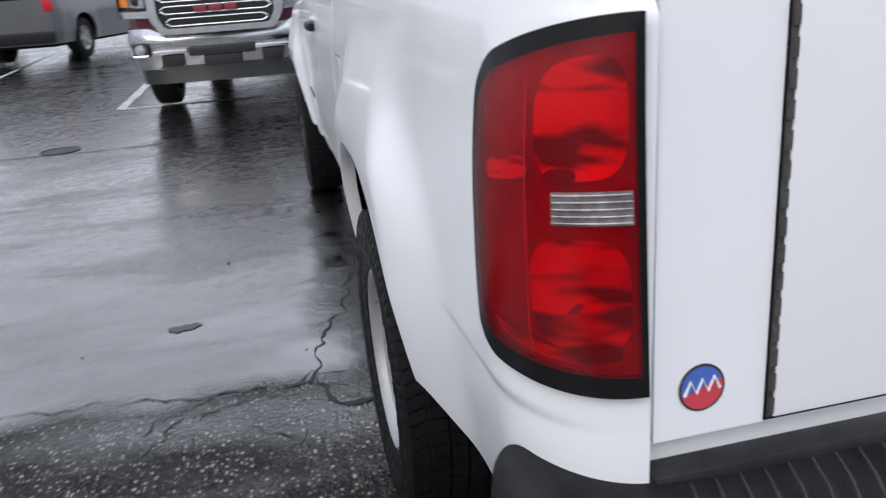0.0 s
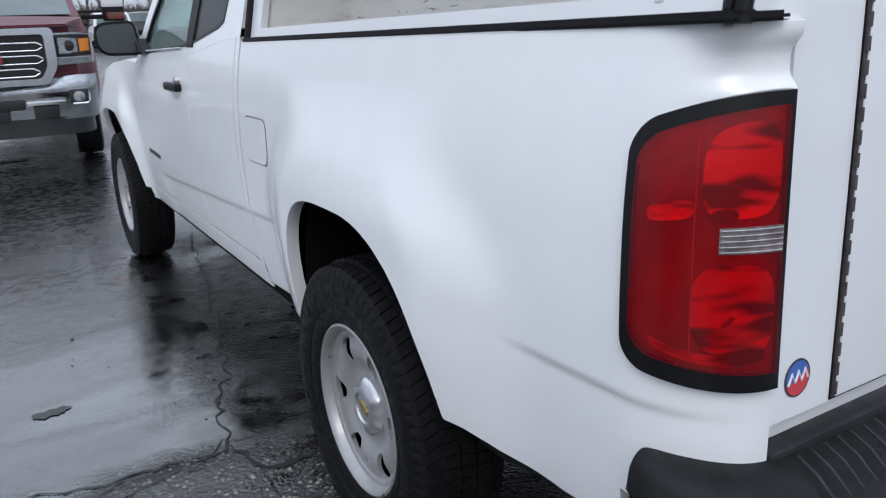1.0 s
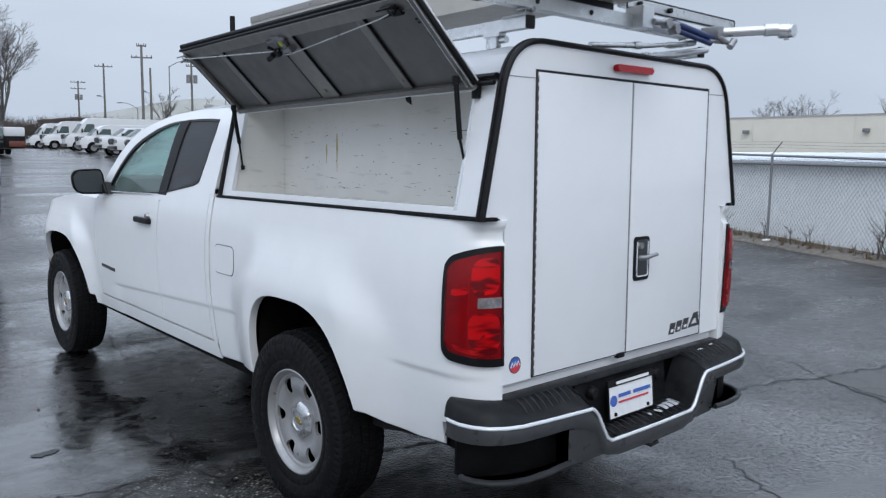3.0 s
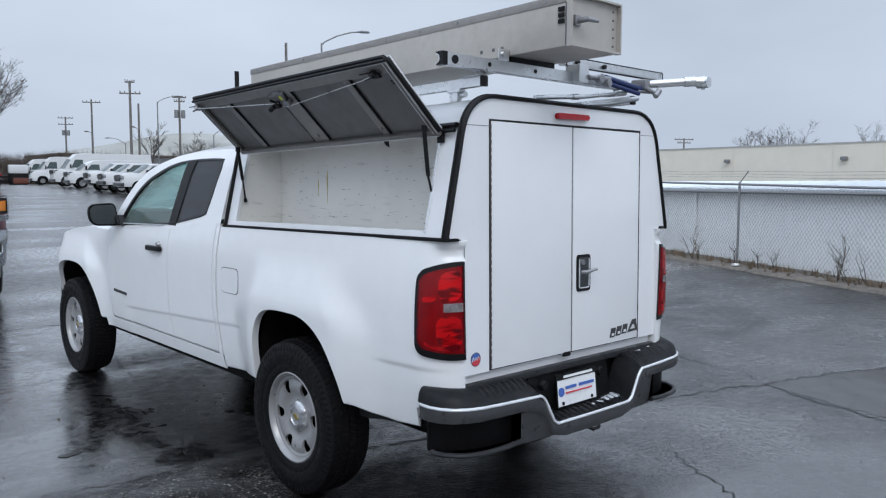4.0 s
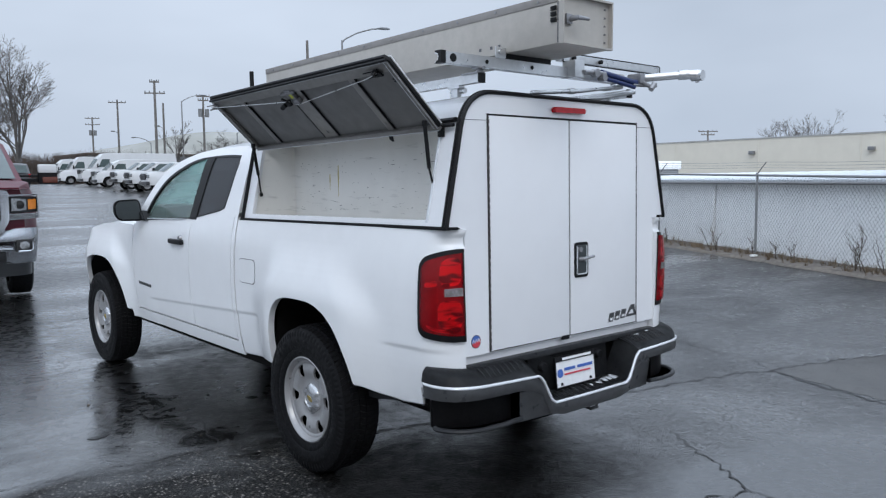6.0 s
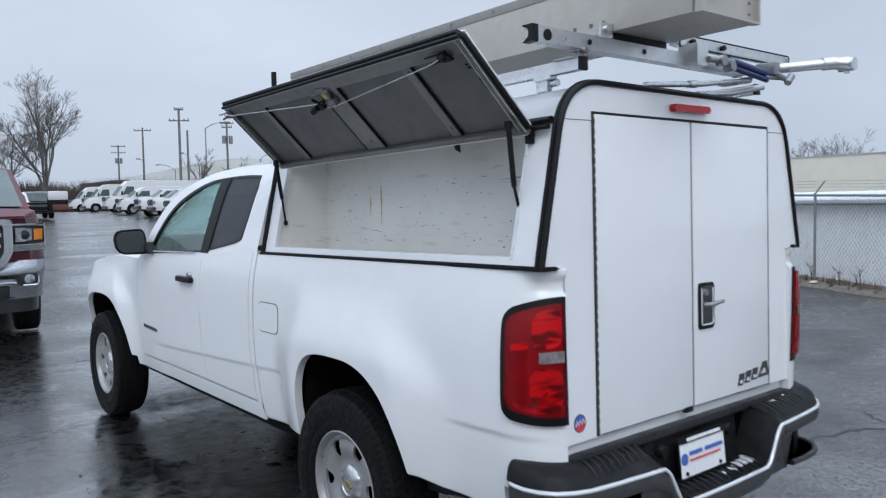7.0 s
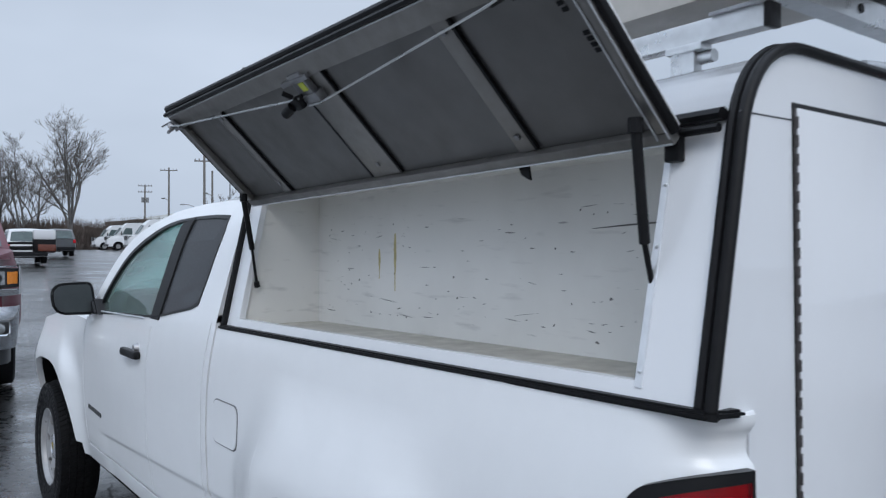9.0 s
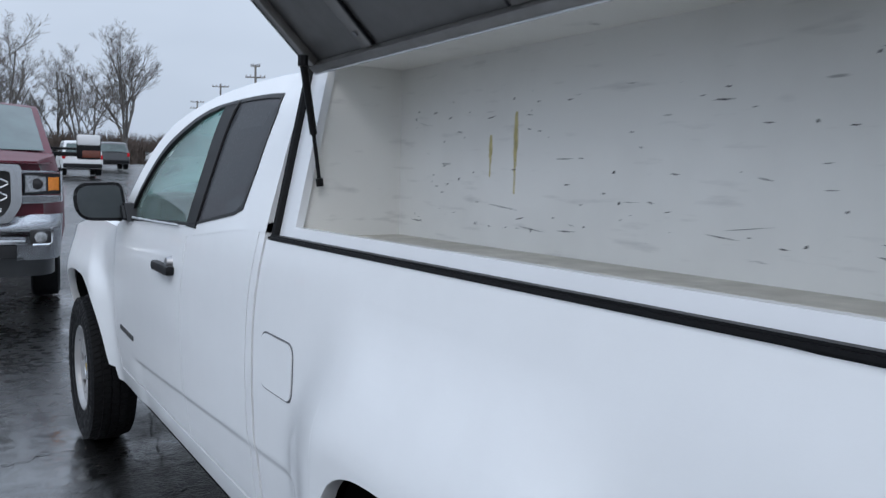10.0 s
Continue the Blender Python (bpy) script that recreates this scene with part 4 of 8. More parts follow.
first = None
for side in (-1, 1):
    for y, turn in ((REAR_AXLE, 27), (FRONT_AXLE, 40)):
        if first is None:
            disc = part("wheel", wheel_disc(), WHEEL, truck, "silver painted steel wheel")
            tyre = part("tyre", tyre_mesh(), TYRE, disc, "worn black rubber tyre")
            cap = part("hub_cap", hub_cap(), CAPSILVER, disc, "satin silver centre cap", at=(0.026, 0, 0))
            bm = bmesh.new()
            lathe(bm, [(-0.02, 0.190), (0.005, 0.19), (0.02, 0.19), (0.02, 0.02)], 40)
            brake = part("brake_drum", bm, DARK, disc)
            bm = bmesh.new()
            prism(bm, [(-0.0727, y2 * 0.85, z2 * 0.85) for y2, z2 in ((-0.026, -0.007), (-0.011, -0.008), (-0.010, -0.013), (0.010, -0.013), (0.011, -0.008), (0.026, -0.005), (0.026, 0.007), (0.011, 0.008), (0.010, 0.013), (-0.010, 0.013), (-0.011, 0.008), (-0.026, 0.006))], (-0.003, 0, 0))
            part("cap_emblem", bm, GOLD, disc, "small gold emblem")
            first = disc
            ob = disc
        else:
            ob = copy_thing(first, Matrix())
        ob.matrix_basis = pose(side * 0.738, y, HUB_Z, turn if side < 0 else -turn, 0, 0 if side < 0 else 180)


# ---- tail lamps ----
def lamp_place(side, p0, p1, inset, wide=0.16, high=0.11):
    """Maps s (flank to rear) and v (bottom to top), both 0 to 1, onto the rounded lamp outline."""
    def place(s, v, o):
        vv = abs(2 * v - 1)
        lead = 1 - 2 * high
        k = max(0.0, (vv - lead) / (1 - lead))
        pull = wide * (1 - math.sqrt(max(0.0, 1 - k * k)))
        s2 = pull + (1 - pull) * s
        phi = p0 + (p1 - 5.0 * v - p0) * s2
        f = 1 - (1 - min(1.0, max(0.0, (phi - p0) / 72))) ** 2.2
        zb, zt = 0.811 + 0.022 * (1 - f) + inset[0], 1.196 - 0.044 * (1 - f) - inset[1]
        return corner(side, phi, zb + (zt - zb) * v, o)
    return place


def lamp_sheet(bm, place, off, edge_off, nz=40, np_=24, dome=0.004):
    ss, vs = steps(0, 1, np_), [0.5 - 0.5 * math.cos(math.pi * k / nz) for k in range(nz + 1)]

    def full(i, j):
        edge = i in (0, np_ + 2) or j in (0, nz + 2)
        s, v = ss[min(max(i - 1, 0), np_)], vs[min(max(j - 1, 0), nz)]
        return place(s, v, edge_off if edge else off + dome * (1 - (2 * s - 1) ** 4) * (1 - (2 * v - 1) ** 4))

    sheet(bm, list(range(np_ + 3)), list(range(nz + 3)), full)
    bmesh.ops.remove_doubles(bm, verts=bm.verts[:], dist=0.0002)


for side in (-1, 1):
    bm = bmesh.new()
    outline = lamp_place(side, 9, 87, (0, 0))
    lip = 0.0 if side < 0 else 0.008
    place = lamp_place(side, 14.0, 83.5 if side < 0 else 86.3, (0.026, 0.016))
    half = [0.5 - 0.5 * math.cos(math.pi * k / 40) for k in range(40)]
    walk_round = [(0, v) for v in half] + [(s, 1) for s in steps(0, 1, 16)[:-1]] + [(1, 1 - v) for v in half] + [(1 - s, 0) for s in steps(0, 1, 16)[:-1]]
    rim_steps = ((outline, -0.006), (outline, 0.011 - lip), (outline, 0.013 - lip), (place, 0.0150 - lip), (place, 0.004))
    sheet(bm, list(range(len(walk_round))), list(range(5)), lambda i, j: rim_steps[j][0](*walk_round[i], rim_steps[j][1]), close_u=True)
    lamp = part("tail_lamp", bm, GLOSSBLACK, truck, "red tail lamp with a black surround")
    bm = bmesh.new()
    lamp_sheet(bm, place, 0.0075, 0.004, dome=0.0)
    part("housing", bm, LAMPBACK, lamp)
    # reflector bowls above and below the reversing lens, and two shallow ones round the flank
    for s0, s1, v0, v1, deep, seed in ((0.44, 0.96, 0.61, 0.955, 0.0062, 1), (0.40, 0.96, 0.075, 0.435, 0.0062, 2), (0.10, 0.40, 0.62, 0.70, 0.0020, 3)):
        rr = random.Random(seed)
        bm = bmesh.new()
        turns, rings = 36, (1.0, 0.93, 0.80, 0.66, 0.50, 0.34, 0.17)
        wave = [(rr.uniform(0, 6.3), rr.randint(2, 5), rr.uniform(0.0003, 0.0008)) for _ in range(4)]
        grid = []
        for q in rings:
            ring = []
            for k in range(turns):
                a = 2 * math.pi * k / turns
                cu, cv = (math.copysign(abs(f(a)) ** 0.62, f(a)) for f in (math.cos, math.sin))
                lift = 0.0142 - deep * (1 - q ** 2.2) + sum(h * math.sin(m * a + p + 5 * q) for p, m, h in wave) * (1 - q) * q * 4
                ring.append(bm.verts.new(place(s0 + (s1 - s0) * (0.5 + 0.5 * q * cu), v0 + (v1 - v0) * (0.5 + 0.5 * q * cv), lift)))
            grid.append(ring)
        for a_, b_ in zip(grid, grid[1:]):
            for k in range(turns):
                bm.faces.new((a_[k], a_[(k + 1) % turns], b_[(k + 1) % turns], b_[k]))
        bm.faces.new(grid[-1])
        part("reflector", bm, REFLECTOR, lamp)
    # dark oval behind the lens, between the upper and middle cells
    for s0, s1, v0, v1 in ((0.50, 0.68, 0.60, 0.65),):
        bm = bmesh.new()
        ring = [(s0 + (s1 - s0) * (0.5 + 0.5 * math.copysign(abs(math.cos(a)) ** 0.8, math.cos(a))), v0 + (v1 - v0) * (0.5 + 0.5 * math.copysign(abs(math.sin(a)) ** 0.8, math.sin(a)))) for a in steps(0, 2 * math.pi, 20)[:-1]]
        top_ = [bm.verts.new(place(s, v, 0.0150)) for s, v in ring]
        low_ = [bm.verts.new(place(s, v, 0.0085)) for s, v in ring]
        bm.faces.new(top_)
        for k in range(20):
            bm.faces.new((low_[k], low_[(k + 1) % 20], top_[(k + 1) % 20], top_[k]))
        part("bulb_shade", bm, LAMPDARK, lamp)
    # bright line along the lens foot, drawn as an added strip in the banded colour
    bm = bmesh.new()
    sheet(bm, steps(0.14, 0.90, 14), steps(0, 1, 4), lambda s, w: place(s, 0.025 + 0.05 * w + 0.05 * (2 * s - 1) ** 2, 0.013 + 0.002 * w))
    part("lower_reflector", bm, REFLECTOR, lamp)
    bm = bmesh.new()
    lamp_sheet(bm, place, 0.0162, 0.005)
    part("lens", bm, LENS, lamp, "red plastic lens beaded with water")
    # inner edge line of the lens, between the flank and the rear cells
    bm = bmesh.new()
    tube(bm, [place(0.41 - 0.02 * (2 * v - 1) ** 4, v, 0.0206 - 0.004 * (2 * v - 1) ** 4) for v in steps(0.04, 0.93, 24)], 0.0009, 5)
    part("lens_ridge", bm, RED_PLAIN, lamp)
    bm = bmesh.new()
    sheet(bm, steps(0.56, 0.97, 8), steps(0.485, 0.585, 5), lambda s, v: place(s, v, 0.0215))
    bmesh.ops.solidify(bm, geom=bm.faces[:], thickness=0.003)
    part("reversing_lens", bm, CLEARLENS, lamp, "clear ribbed reversing lens")
    for v0 in (0.494, 0.514, 0.535, 0.556, 0.576):
        bm = bmesh.new()
        tube(bm, [place(s, v0, 0.0232) for s in steps(0.57, 0.96, 8)], 0.0010, 5)
        part("lens_rib", bm, CLEARLENS, lamp)

# ---- rear bumper ----
HALF = [(-0.820, 0.036), (-0.823, 0.022), (-0.827, 0.003), (-0.826, -0.035), (-0.812, -0.080), (-0.780, -0.122), (-0.735, -0.150), (-0.68, -0.168), (-0.58, -0.178), (-0.47, -0.185), (-0.38, -0.190), (-0.33, -0.192), (-0.28, -0.194), (-0.20, -0.196), (-0.10, -0.198)]
BUMP = HALF + [(0.0, -0.199)] + [(-x, y) for x, y in reversed(HALF)]


def bump_top(x):
    return float(np.interp(abs(x), (0.0, 0.255, 0.275, 0.335, 0.36, 0.9), (0.497, 0.497, 0.505, 0.612, 0.632, 0.640)))


bumper = None
bm = bmesh.new()
sheet(bm, list(range(len(BUMP))), steps(0, 1, 5), lambda i, v: (BUMP[i][0], BUMP[i][1] - 0.008 * math.sin(math.pi * v), max(bump_top(BUMP[i][0]) - 0.062, 0.585 if abs(BUMP[i][0]) > 0.46 else 0.0) * (1 - v) + bump_top(BUMP[i][0]) * v))
mid = [p for p in BUMP if abs(p[0]) < 0.48]
sheet(bm, list(range(len(mid))), steps(0, 1, 5), lambda i, v: (mid[i][0], mid[i][1] + 0.004 + 0.02 * (1 - v), 0.442 + (bump_top(mid[i][0]) - 0.055 - 0.442) * v))
bmesh.ops.solidify(bm, geom=bm.faces[:], thickness=0.004)
bumper = part("rear_bumper", bm, BUMPERFACE, truck, "dark grey rear step bumper with a bright edge")
bm = bmesh.new()
fine = []
for p, q in zip(BUMP, BUMP[1:]):
    for k in range(3):
        fine.append((p[0] + (q[0] - p[0]) * k / 3, p[1] + (q[1] - p[1]) * k / 3))
fine.append(BUMP[-1])
tube(bm, [(x, y - 0.004, bump_top(x) + 0.002) for x, y in fine if y < 0.03], 0.0065, 8)
part("bright_edge", bm, BRIGHT, bumper, "polished bumper edge")
# top pads on both sides of the plate recess
for side in (-1, 1):
    bm = bmesh.new()
    run = [(-0.816, 0.046)] + [p for p in HALF if p[0] <= -0.38] + [(-0.362, -0.191)]
    inner = [(max(x, -0.80) + 0.02, max(-0.045, -0.045 + 0.085 * ease(-0.72, -0.82, x))) for x, y in run]

    def pad(i, v):
        x, y = run[i]
        hi = 0.690 + 0.012 * ease(-0.60, -0.80, x)
        steep = 0.30 + 0.70 * ease(-0.80, -0.52, x)
        z = bump_top(x) + 0.006 + (hi - bump_top(x) - 0.006) * v ** steep + 0.010 * math.sin(math.pi * v)
        return (-side * (x + (inner[i][0] - x) * v), y + (inner[i][1] - y) * v, z)

    sheet(bm, list(range(len(run))), steps(0, 1, 8), pad)
    bmesh.ops.solidify(bm, geom=bm.faces[:], thickness=0.006)
    part("step_pad", bm, BUMPER, bumper, "black ribbed step pad")
    for k in range(9):
        x = -0.40 - k * 0.030
        bm = bmesh.new()
        tube(bm, [(-side * x, -0.155, 0.668), (-side * (x + 0.008), -0.12, 0.687), (-side * (x + 0.014), -0.085, 0.698)], [0.0015, 0.0028, 0.0015], 6)
        part("tread_rib", bm, BUMPER, bumper)
    # recessed corner step with its lower lip
    bm = bmesh.new()
    low = [(-0.800, -0.02)] + [(x * 0.975, y) for x, y in HALF[3:10]]
    sheet(bm, list(range(len(low))), steps(0, 1, 3), lambda i, v: (-side * (low[i][0] * (0.945 + 0.045 * ease(-0.74, -0.81, low[i][0]))), low[i][1] + 0.05 - 0.01 * ease(-0.74, -0.81, low[i][0]), 0.455 + 0.150 * v))
    sheet(bm, list(range(len(low))), (0, 1), lambda i, v: (-side * low[i][0] * (1 - 0.055 * v), low[i][1] + 0.05 * v, 0.458))
    sheet(bm, (0, 1), (0, 1), lambda u, v: (-side * (-0.47 + 0.0 * u), -0.185 + 0.06 * u, 0.455 + 0.135 * v))
    bmesh.ops.solidify(bm, geom=bm.faces[:], thickness=0.004)
    part("corner_step", bm, BLACK, bumper, "black corner step recess")
    bm = bmesh.new()
    tube(bm, [(-side * x, y - 0.002, 0.458 + 0.01 * ease(-0.60, -0.46, x)) for x, y in low], 0.011, 8)
    part("step_lip", bm, BUMPER, bumper)
# plate recess
bm = bmesh.new()
sheet(bm, steps(-0.28, 0.28, 8), (0, 1), lambda x, v: (x, -0.192 + 0.125 * v, 0.503 + 0.006 * v))
sheet(bm, steps(-0.28, 0.28, 8), steps(0, 1, 4), lambda x, v: (x, -0.067 + 0.02 * v, 0.509 + 0.181 * v))
for side in (-1, 1):
    sheet(bm, steps(0, 1, 8), steps(0, 1, 8), lambda u, v: (side * float(np.interp(v, (0.0, 0.75, 1.0), (0.262, 0.335, 0.362))), -0.192 + 0.142 * u, 0.503 + (0.640 + 0.050 * u + 0.012 * math.sin(math.pi * u) - 0.503) * v))
bmesh.ops.solidify(bm, geom=bm.faces[:], thickness=0.004)
part("plate_recess", bm, BUMPER, bumper)
for k in range(15):
    bm = bmesh.new()
    x = -0.245 + k * 0.035
    tube(bm, [(x, -0.182, 0.508), (x + 0.012, -0.13, 0.514), (x + 0.02, -0.085, 0.512)], [0.002, 0.0035, 0.002], 6)
    part("tread_rib", bm, BUMPER, bumper)
for x in (-0.20, 0.20):
    bm = bmesh.new()
    m = pose(x, -0.060, 0.625, 0, 0, 90)
    lathe(bm, [(-0.022, 0.001), (-0.022, 0.018), (-0.014, 0.022), (0.0, 0.024)], 18)
    bmesh.ops.transform(bm, matrix=m, verts=bm.verts[:])
    part("plate_lamp", bm, BLACK, bumper)
# rear sill under the doors and the tow eye
bm = bmesh.new()
box(bm, -0.655, 0.655, -0.034, -0.010, 0.690, 0.744, 0.004)
part("bed_sill", bm, CAPWHITE, truck)
bm = bmesh.new()
box(bm, -0.66, 0.66, -0.070, -0.030, 0.672, 0.700, 0.006)
part("bumper_filler", bm, BUMPER, bumper)
bm = bmesh.new()
tube(bm, [(-0.02, -0.15, 0.450), (-0.02, -0.17, 0.428), (0.0, -0.19, 0.418), (0.04, -0.19, 0.420), (0.06, -0.17, 0.430), (0.06, -0.15, 0.450)], 0.008, 8)
part("tow_loop", bm, BLACK, bumper)
bm = bmesh.new()
box(bm, -0.30, 0.30, -0.10, 0.0, 0.40, 0.47, 0.01)
part("hitch_bar", bm, DARK, bumper)

# melting snow left on the steps
for cx, cy, cz, w, d, seed in ((0.225, -0.122, 0.512, 0.080, 0.030, 1), (0.272, -0.105, 0.512, 0.030, 0.026, 8), (0.165, -0.135, 0.512, 0.020, 0.020, 9), (0.115, -0.140, 0.512, 0.012, 0.022, 4), (0.055, -0.145, 0.512, 0.007, 0.012, 6), (0.46, -0.105, 0.690, 0.018, 0.005, 2), (0.56, -0.095, 0.694, 0.014, 0.004, 3)):
    rs_ = random.Random(seed)
    bm = bmesh.new()
    rim = [(cx + w * math.cos(a) * rs_.uniform(0.72, 1.15), cy + d * math.sin(a) * rs_.uniform(0.72, 1.15)) for a in steps(0, 2 * math.pi, 18)[:-1]]
    low_v = [bm.verts.new((x, y, cz)) for x, y in rim]
    top_v = [bm.verts.new((cx + (x - cx) * 0.6, cy + (y - cy) * 0.6, cz + 0.003 + rs_.uniform(-0.0015, 0.0015))) for x, y in rim]
    for k in range(18):
        bm.faces.new((low_v[k], low_v[(k + 1) % 18], top_v[(k + 1) % 18], top_v[k]))
    bm.faces.new(top_v)
    bm.faces.new(low_v[::-1])
    tagged(part("snow_patch", bm, SNOW), "small patch of melting snow on the bumper step", "snow", "snow on the bumper")
# frost along the foot of the front door glass
bm = bmesh.new()
tube(bm, [(-(body_x(y, 1.215 + 0.012 * (2.9 - y)) + 0.005), y, 1.213 + (3.3 - y) * 0.026) for y in steps(2.55, 3.22, 24)], [0.002 + 0.003 * abs(math.sin(7 * k)) for k in range(25)], 6)
tagged(part("frost_strip", bm, SNOW), "thin line of frost at the foot of the door glass", "frost")

# dealer plate with its writing as bars
plate = thing("licence_plate", "white dealer plate with blue and red bars in the bumper recess", "plate", (-0.004, -0.098, 0.590))
plate.scale = (0.93, 0.93, 0.93)
plate.rotation_euler = (radians(-6), 0, 0)
bm = bmesh.new()
prism(bm, [(x, 0, z) for x, z in rounded([(-0.150, -0.074), (0.150, -0.074), (0.150, 0.074), (-0.150, 0.074)], 0.01, 4)], (0, 0.004, 0))
part("plate_sheet", bm, PLATEWHITE, plate)
bm = bmesh.new()
frame_ring(bm, [(x, -0.004, z) for x, z in ((-0.154, -0.077), (0.154, -0.077), (0.154, 0.079), (-0.154, 0.079))], [(x, -0.004, z) for x, z in ((-0.148, -0.073), (0.148, -0.073), (0.148, 0.052), (-0.148, 0.052))], (0, 0.007, 0))
part("plate_frame", bm, BLACK, plate, "black plate frame")
for x0, x1, z0, z1, m_ in ((-0.088, -0.008, 0.004, 0.018, INKBLUE), (0.012, 0.128, 0.004, 0.018, INKBLUE), (-0.088, 0.112, -0.018, -0.011, INKRED), (-0.10, 0.12, 0.058, 0.070, PLATEWHITE)):
    bm = bmesh.new()
    box(bm, x0, x1, -0.0052, -0.003, z0, z1)
    part("print_bar", bm, m_, plate)
bm = bmesh.new()
lathe(bm, [(0.0, 0.001), (0.0, 0.022), (0.002, 0.022)], 20)
bmesh.ops.transform(bm, matrix=pose(-0.117, -0.0015, -0.006, 0, 0, 90), verts=bm.verts[:])
part("print_disc", bm, INKBLUE, plate)
for x in (-0.11, 0.11):
    bm = bmesh.new()
    lathe(bm, [(0.0, 0.001), (0.0, 0.007), (0.005, 0.008)], 10)
    bmesh.ops.transform(bm, matrix=pose(x, -0.006, -0.060, 0, 0, 90), verts=bm.verts[:])
    part("plate_screw", bm, BLACK, plate)

# ---- mirrors and cab inside ----
for side in (-1, 1):
    bm = bmesh.new()
    loop = rounded([(0.0, 0.0), (0.195, 0.004), (0.212, 0.152), (0.02, 0.160)], [0.035, 0.060, 0.070, 0.035], 8)
    cx, cy, cz = side * 0.785, 3.32, 1.195
    shell = [(cx + side * u, cy - 0.02 + 0.14 * w, cz + w) for u, w in loop]
    prism(bm, shell, (side * -0.02, 0.085, 0), 0.018)
    mirror = part("door_mirror", bm, BLACK, truck, "black door mirror")
    bm = bmesh.new()
    inner = rounded([(0.014, 0.014), (0.182, 0.016), (0.196, 0.140), (0.030, 0.147)], [0.025, 0.048, 0.058, 0.025], 8)
    prism(bm, [(cx + side * u, cy - 0.024 + 0.14 * w, cz + w) for u, w in inner], (0, 0.004, 0))
    part("mirror_glass", bm, MIRROR, mirror, "mirror glass")
    bm = bmesh.new()
    prism(bm, [(side * 0.745, 3.20, 1.20), (side * 0.745, 3.36, 1.20), (side * 0.745, 3.34, 1.27), (side * 0.745, 3.26, 1.27)], (side * 0.07, 0.02, 0), 0.01)
    part("mirror_arm", bm, BLACK, mirror)
for x in (-0.37, 0.37):
    bm = bmesh.new()
    box(bm, x - 0.25, x + 0.25, 2.15, 2.68, 0.80, 1.00, 0.06)
    box(bm, x - 0.25, x + 0.25, 1.98, 2.16, 0.95, 1.42, 0.06, Matrix.Translation((0, 0.14, 0)) @ Matrix.Rotation(radians(8), 4, "X") @ Matrix.Translation((0, 0.02, -0.02)))
    box(bm, x - 0.13, x + 0.13, 2.00, 2.09, 1.42, 1.56, 0.04)
    part("cab_seat", bm, SEAT, truck, "grey cloth seat")
bm = bmesh.new()
box(bm, -0.72, 0.72, 3.05, 3.50, 0.95, 1.215, 0.06)
part("dashboard", bm, BLACK, truck)
bm = bmesh.new()
box(bm, -0.735, -0.44, 3.02, 3.36, 1.08, 1.315, 0.07)
part("instrument_hood", bm, BLACK, truck)
bm = bmesh.new()
m = pose(-0.40, 2.93, 1.19, -58)
tube(bm, [m @ Vector((0.19 * math.cos(a), 0.19 * math.sin(a), 0)) for a in steps(0, 2 * math.pi, 32)[:-1]], 0.016, 8, closed=True)
for a in (0.1, math.pi - 0.1, -math.pi / 2):
    tube(bm, [m @ Vector((0.18 * math.cos(a), 0.18 * math.sin(a), 0)), m @ Vector((0.04 * math.cos(a), 0.04 * math.sin(a), 0.03))], 0.018, 8)
tube(bm, [m @ Vector((0, 0, 0.0)), m @ Vector((0, 0, 0.05))], 0.07, 14)
part("steering_wheel", bm, BLACK, truck)
for side in (-1, 1):
    bm = bmesh.new()
    box(bm, side * 0.70, side * 0.745, 1.85, 3.45, 0.80, 1.16, 0.02)
    part("door_lining", bm, BLACK, truck)


# ---- white work cap on the bed, with an open side box ----
cap = thing("truck_cap", "white work cap with its side hatch open, on the bed", "truck cap", (0, 0, 1.27))
cap.location = (0, 0, 0)
CAP_Y0, CAP_Y1 = -0.05, 1.755
SLOPE = 0.2131


def cap_x(z):
    return 0.752 - (z - 1.285) * SLOPE


def crown(x, z):
    return z + 0.010 * (1 - (x / 0.64) ** 2) * ease(1.80, 1.84, z)


OUTLINE = [(x, crown(x, z)) for x, z in rounded([(-0.752, 1.285), (-0.635, 1.834), (0.635, 1.834), (0.752, 1.285)], [0.001, 0.15, 0.15, 0.001], 10)]
upper = []
for (x0, z0), (x1, z1) in zip(OUTLINE, OUTLINE[1:]):
    for k in range(4):
        x, z = x0 + (x1 - x0) * k / 4, z0 + (z1 - z0) * k / 4
        upper.append((x, z))
upper.append(OUTLINE[-1])
roof_line = [p for p in upper if p[1] > 1.714]
bm = bmesh.new()
sheet(bm, steps(CAP_Y0, CAP_Y1, 12), list(range(len(roof_line))), lambda y, i: (roof_line[i][0], y, roof_line[i][1]))
bmesh.ops.solidify(bm, geom=bm.faces[:], thickness=0.012)
part("cap_roof", bm, CAPWHITE, cap)
# right flank, plain
bm = bmesh.new()
prism(bm, [(cap_x(1.285), CAP_Y0, 1.285), (cap_x(1.285), CAP_Y1, 1.285), (cap_x(1.714), CAP_Y1, 1.714), (cap_x(1.714), CAP_Y0, 1.714)], (-0.012, 0, 0))
part("side_panel", bm, CAPWHITE, cap)
# left flank: a frame round the hatch opening
OP_Y0, OP_Y1, OP_Z0, OP_Z1 = 0.086, 1.660, 1.311, 1.700


def on_left(y, z, off=0.0):
    return (-(cap_x(z) + off), y, z)


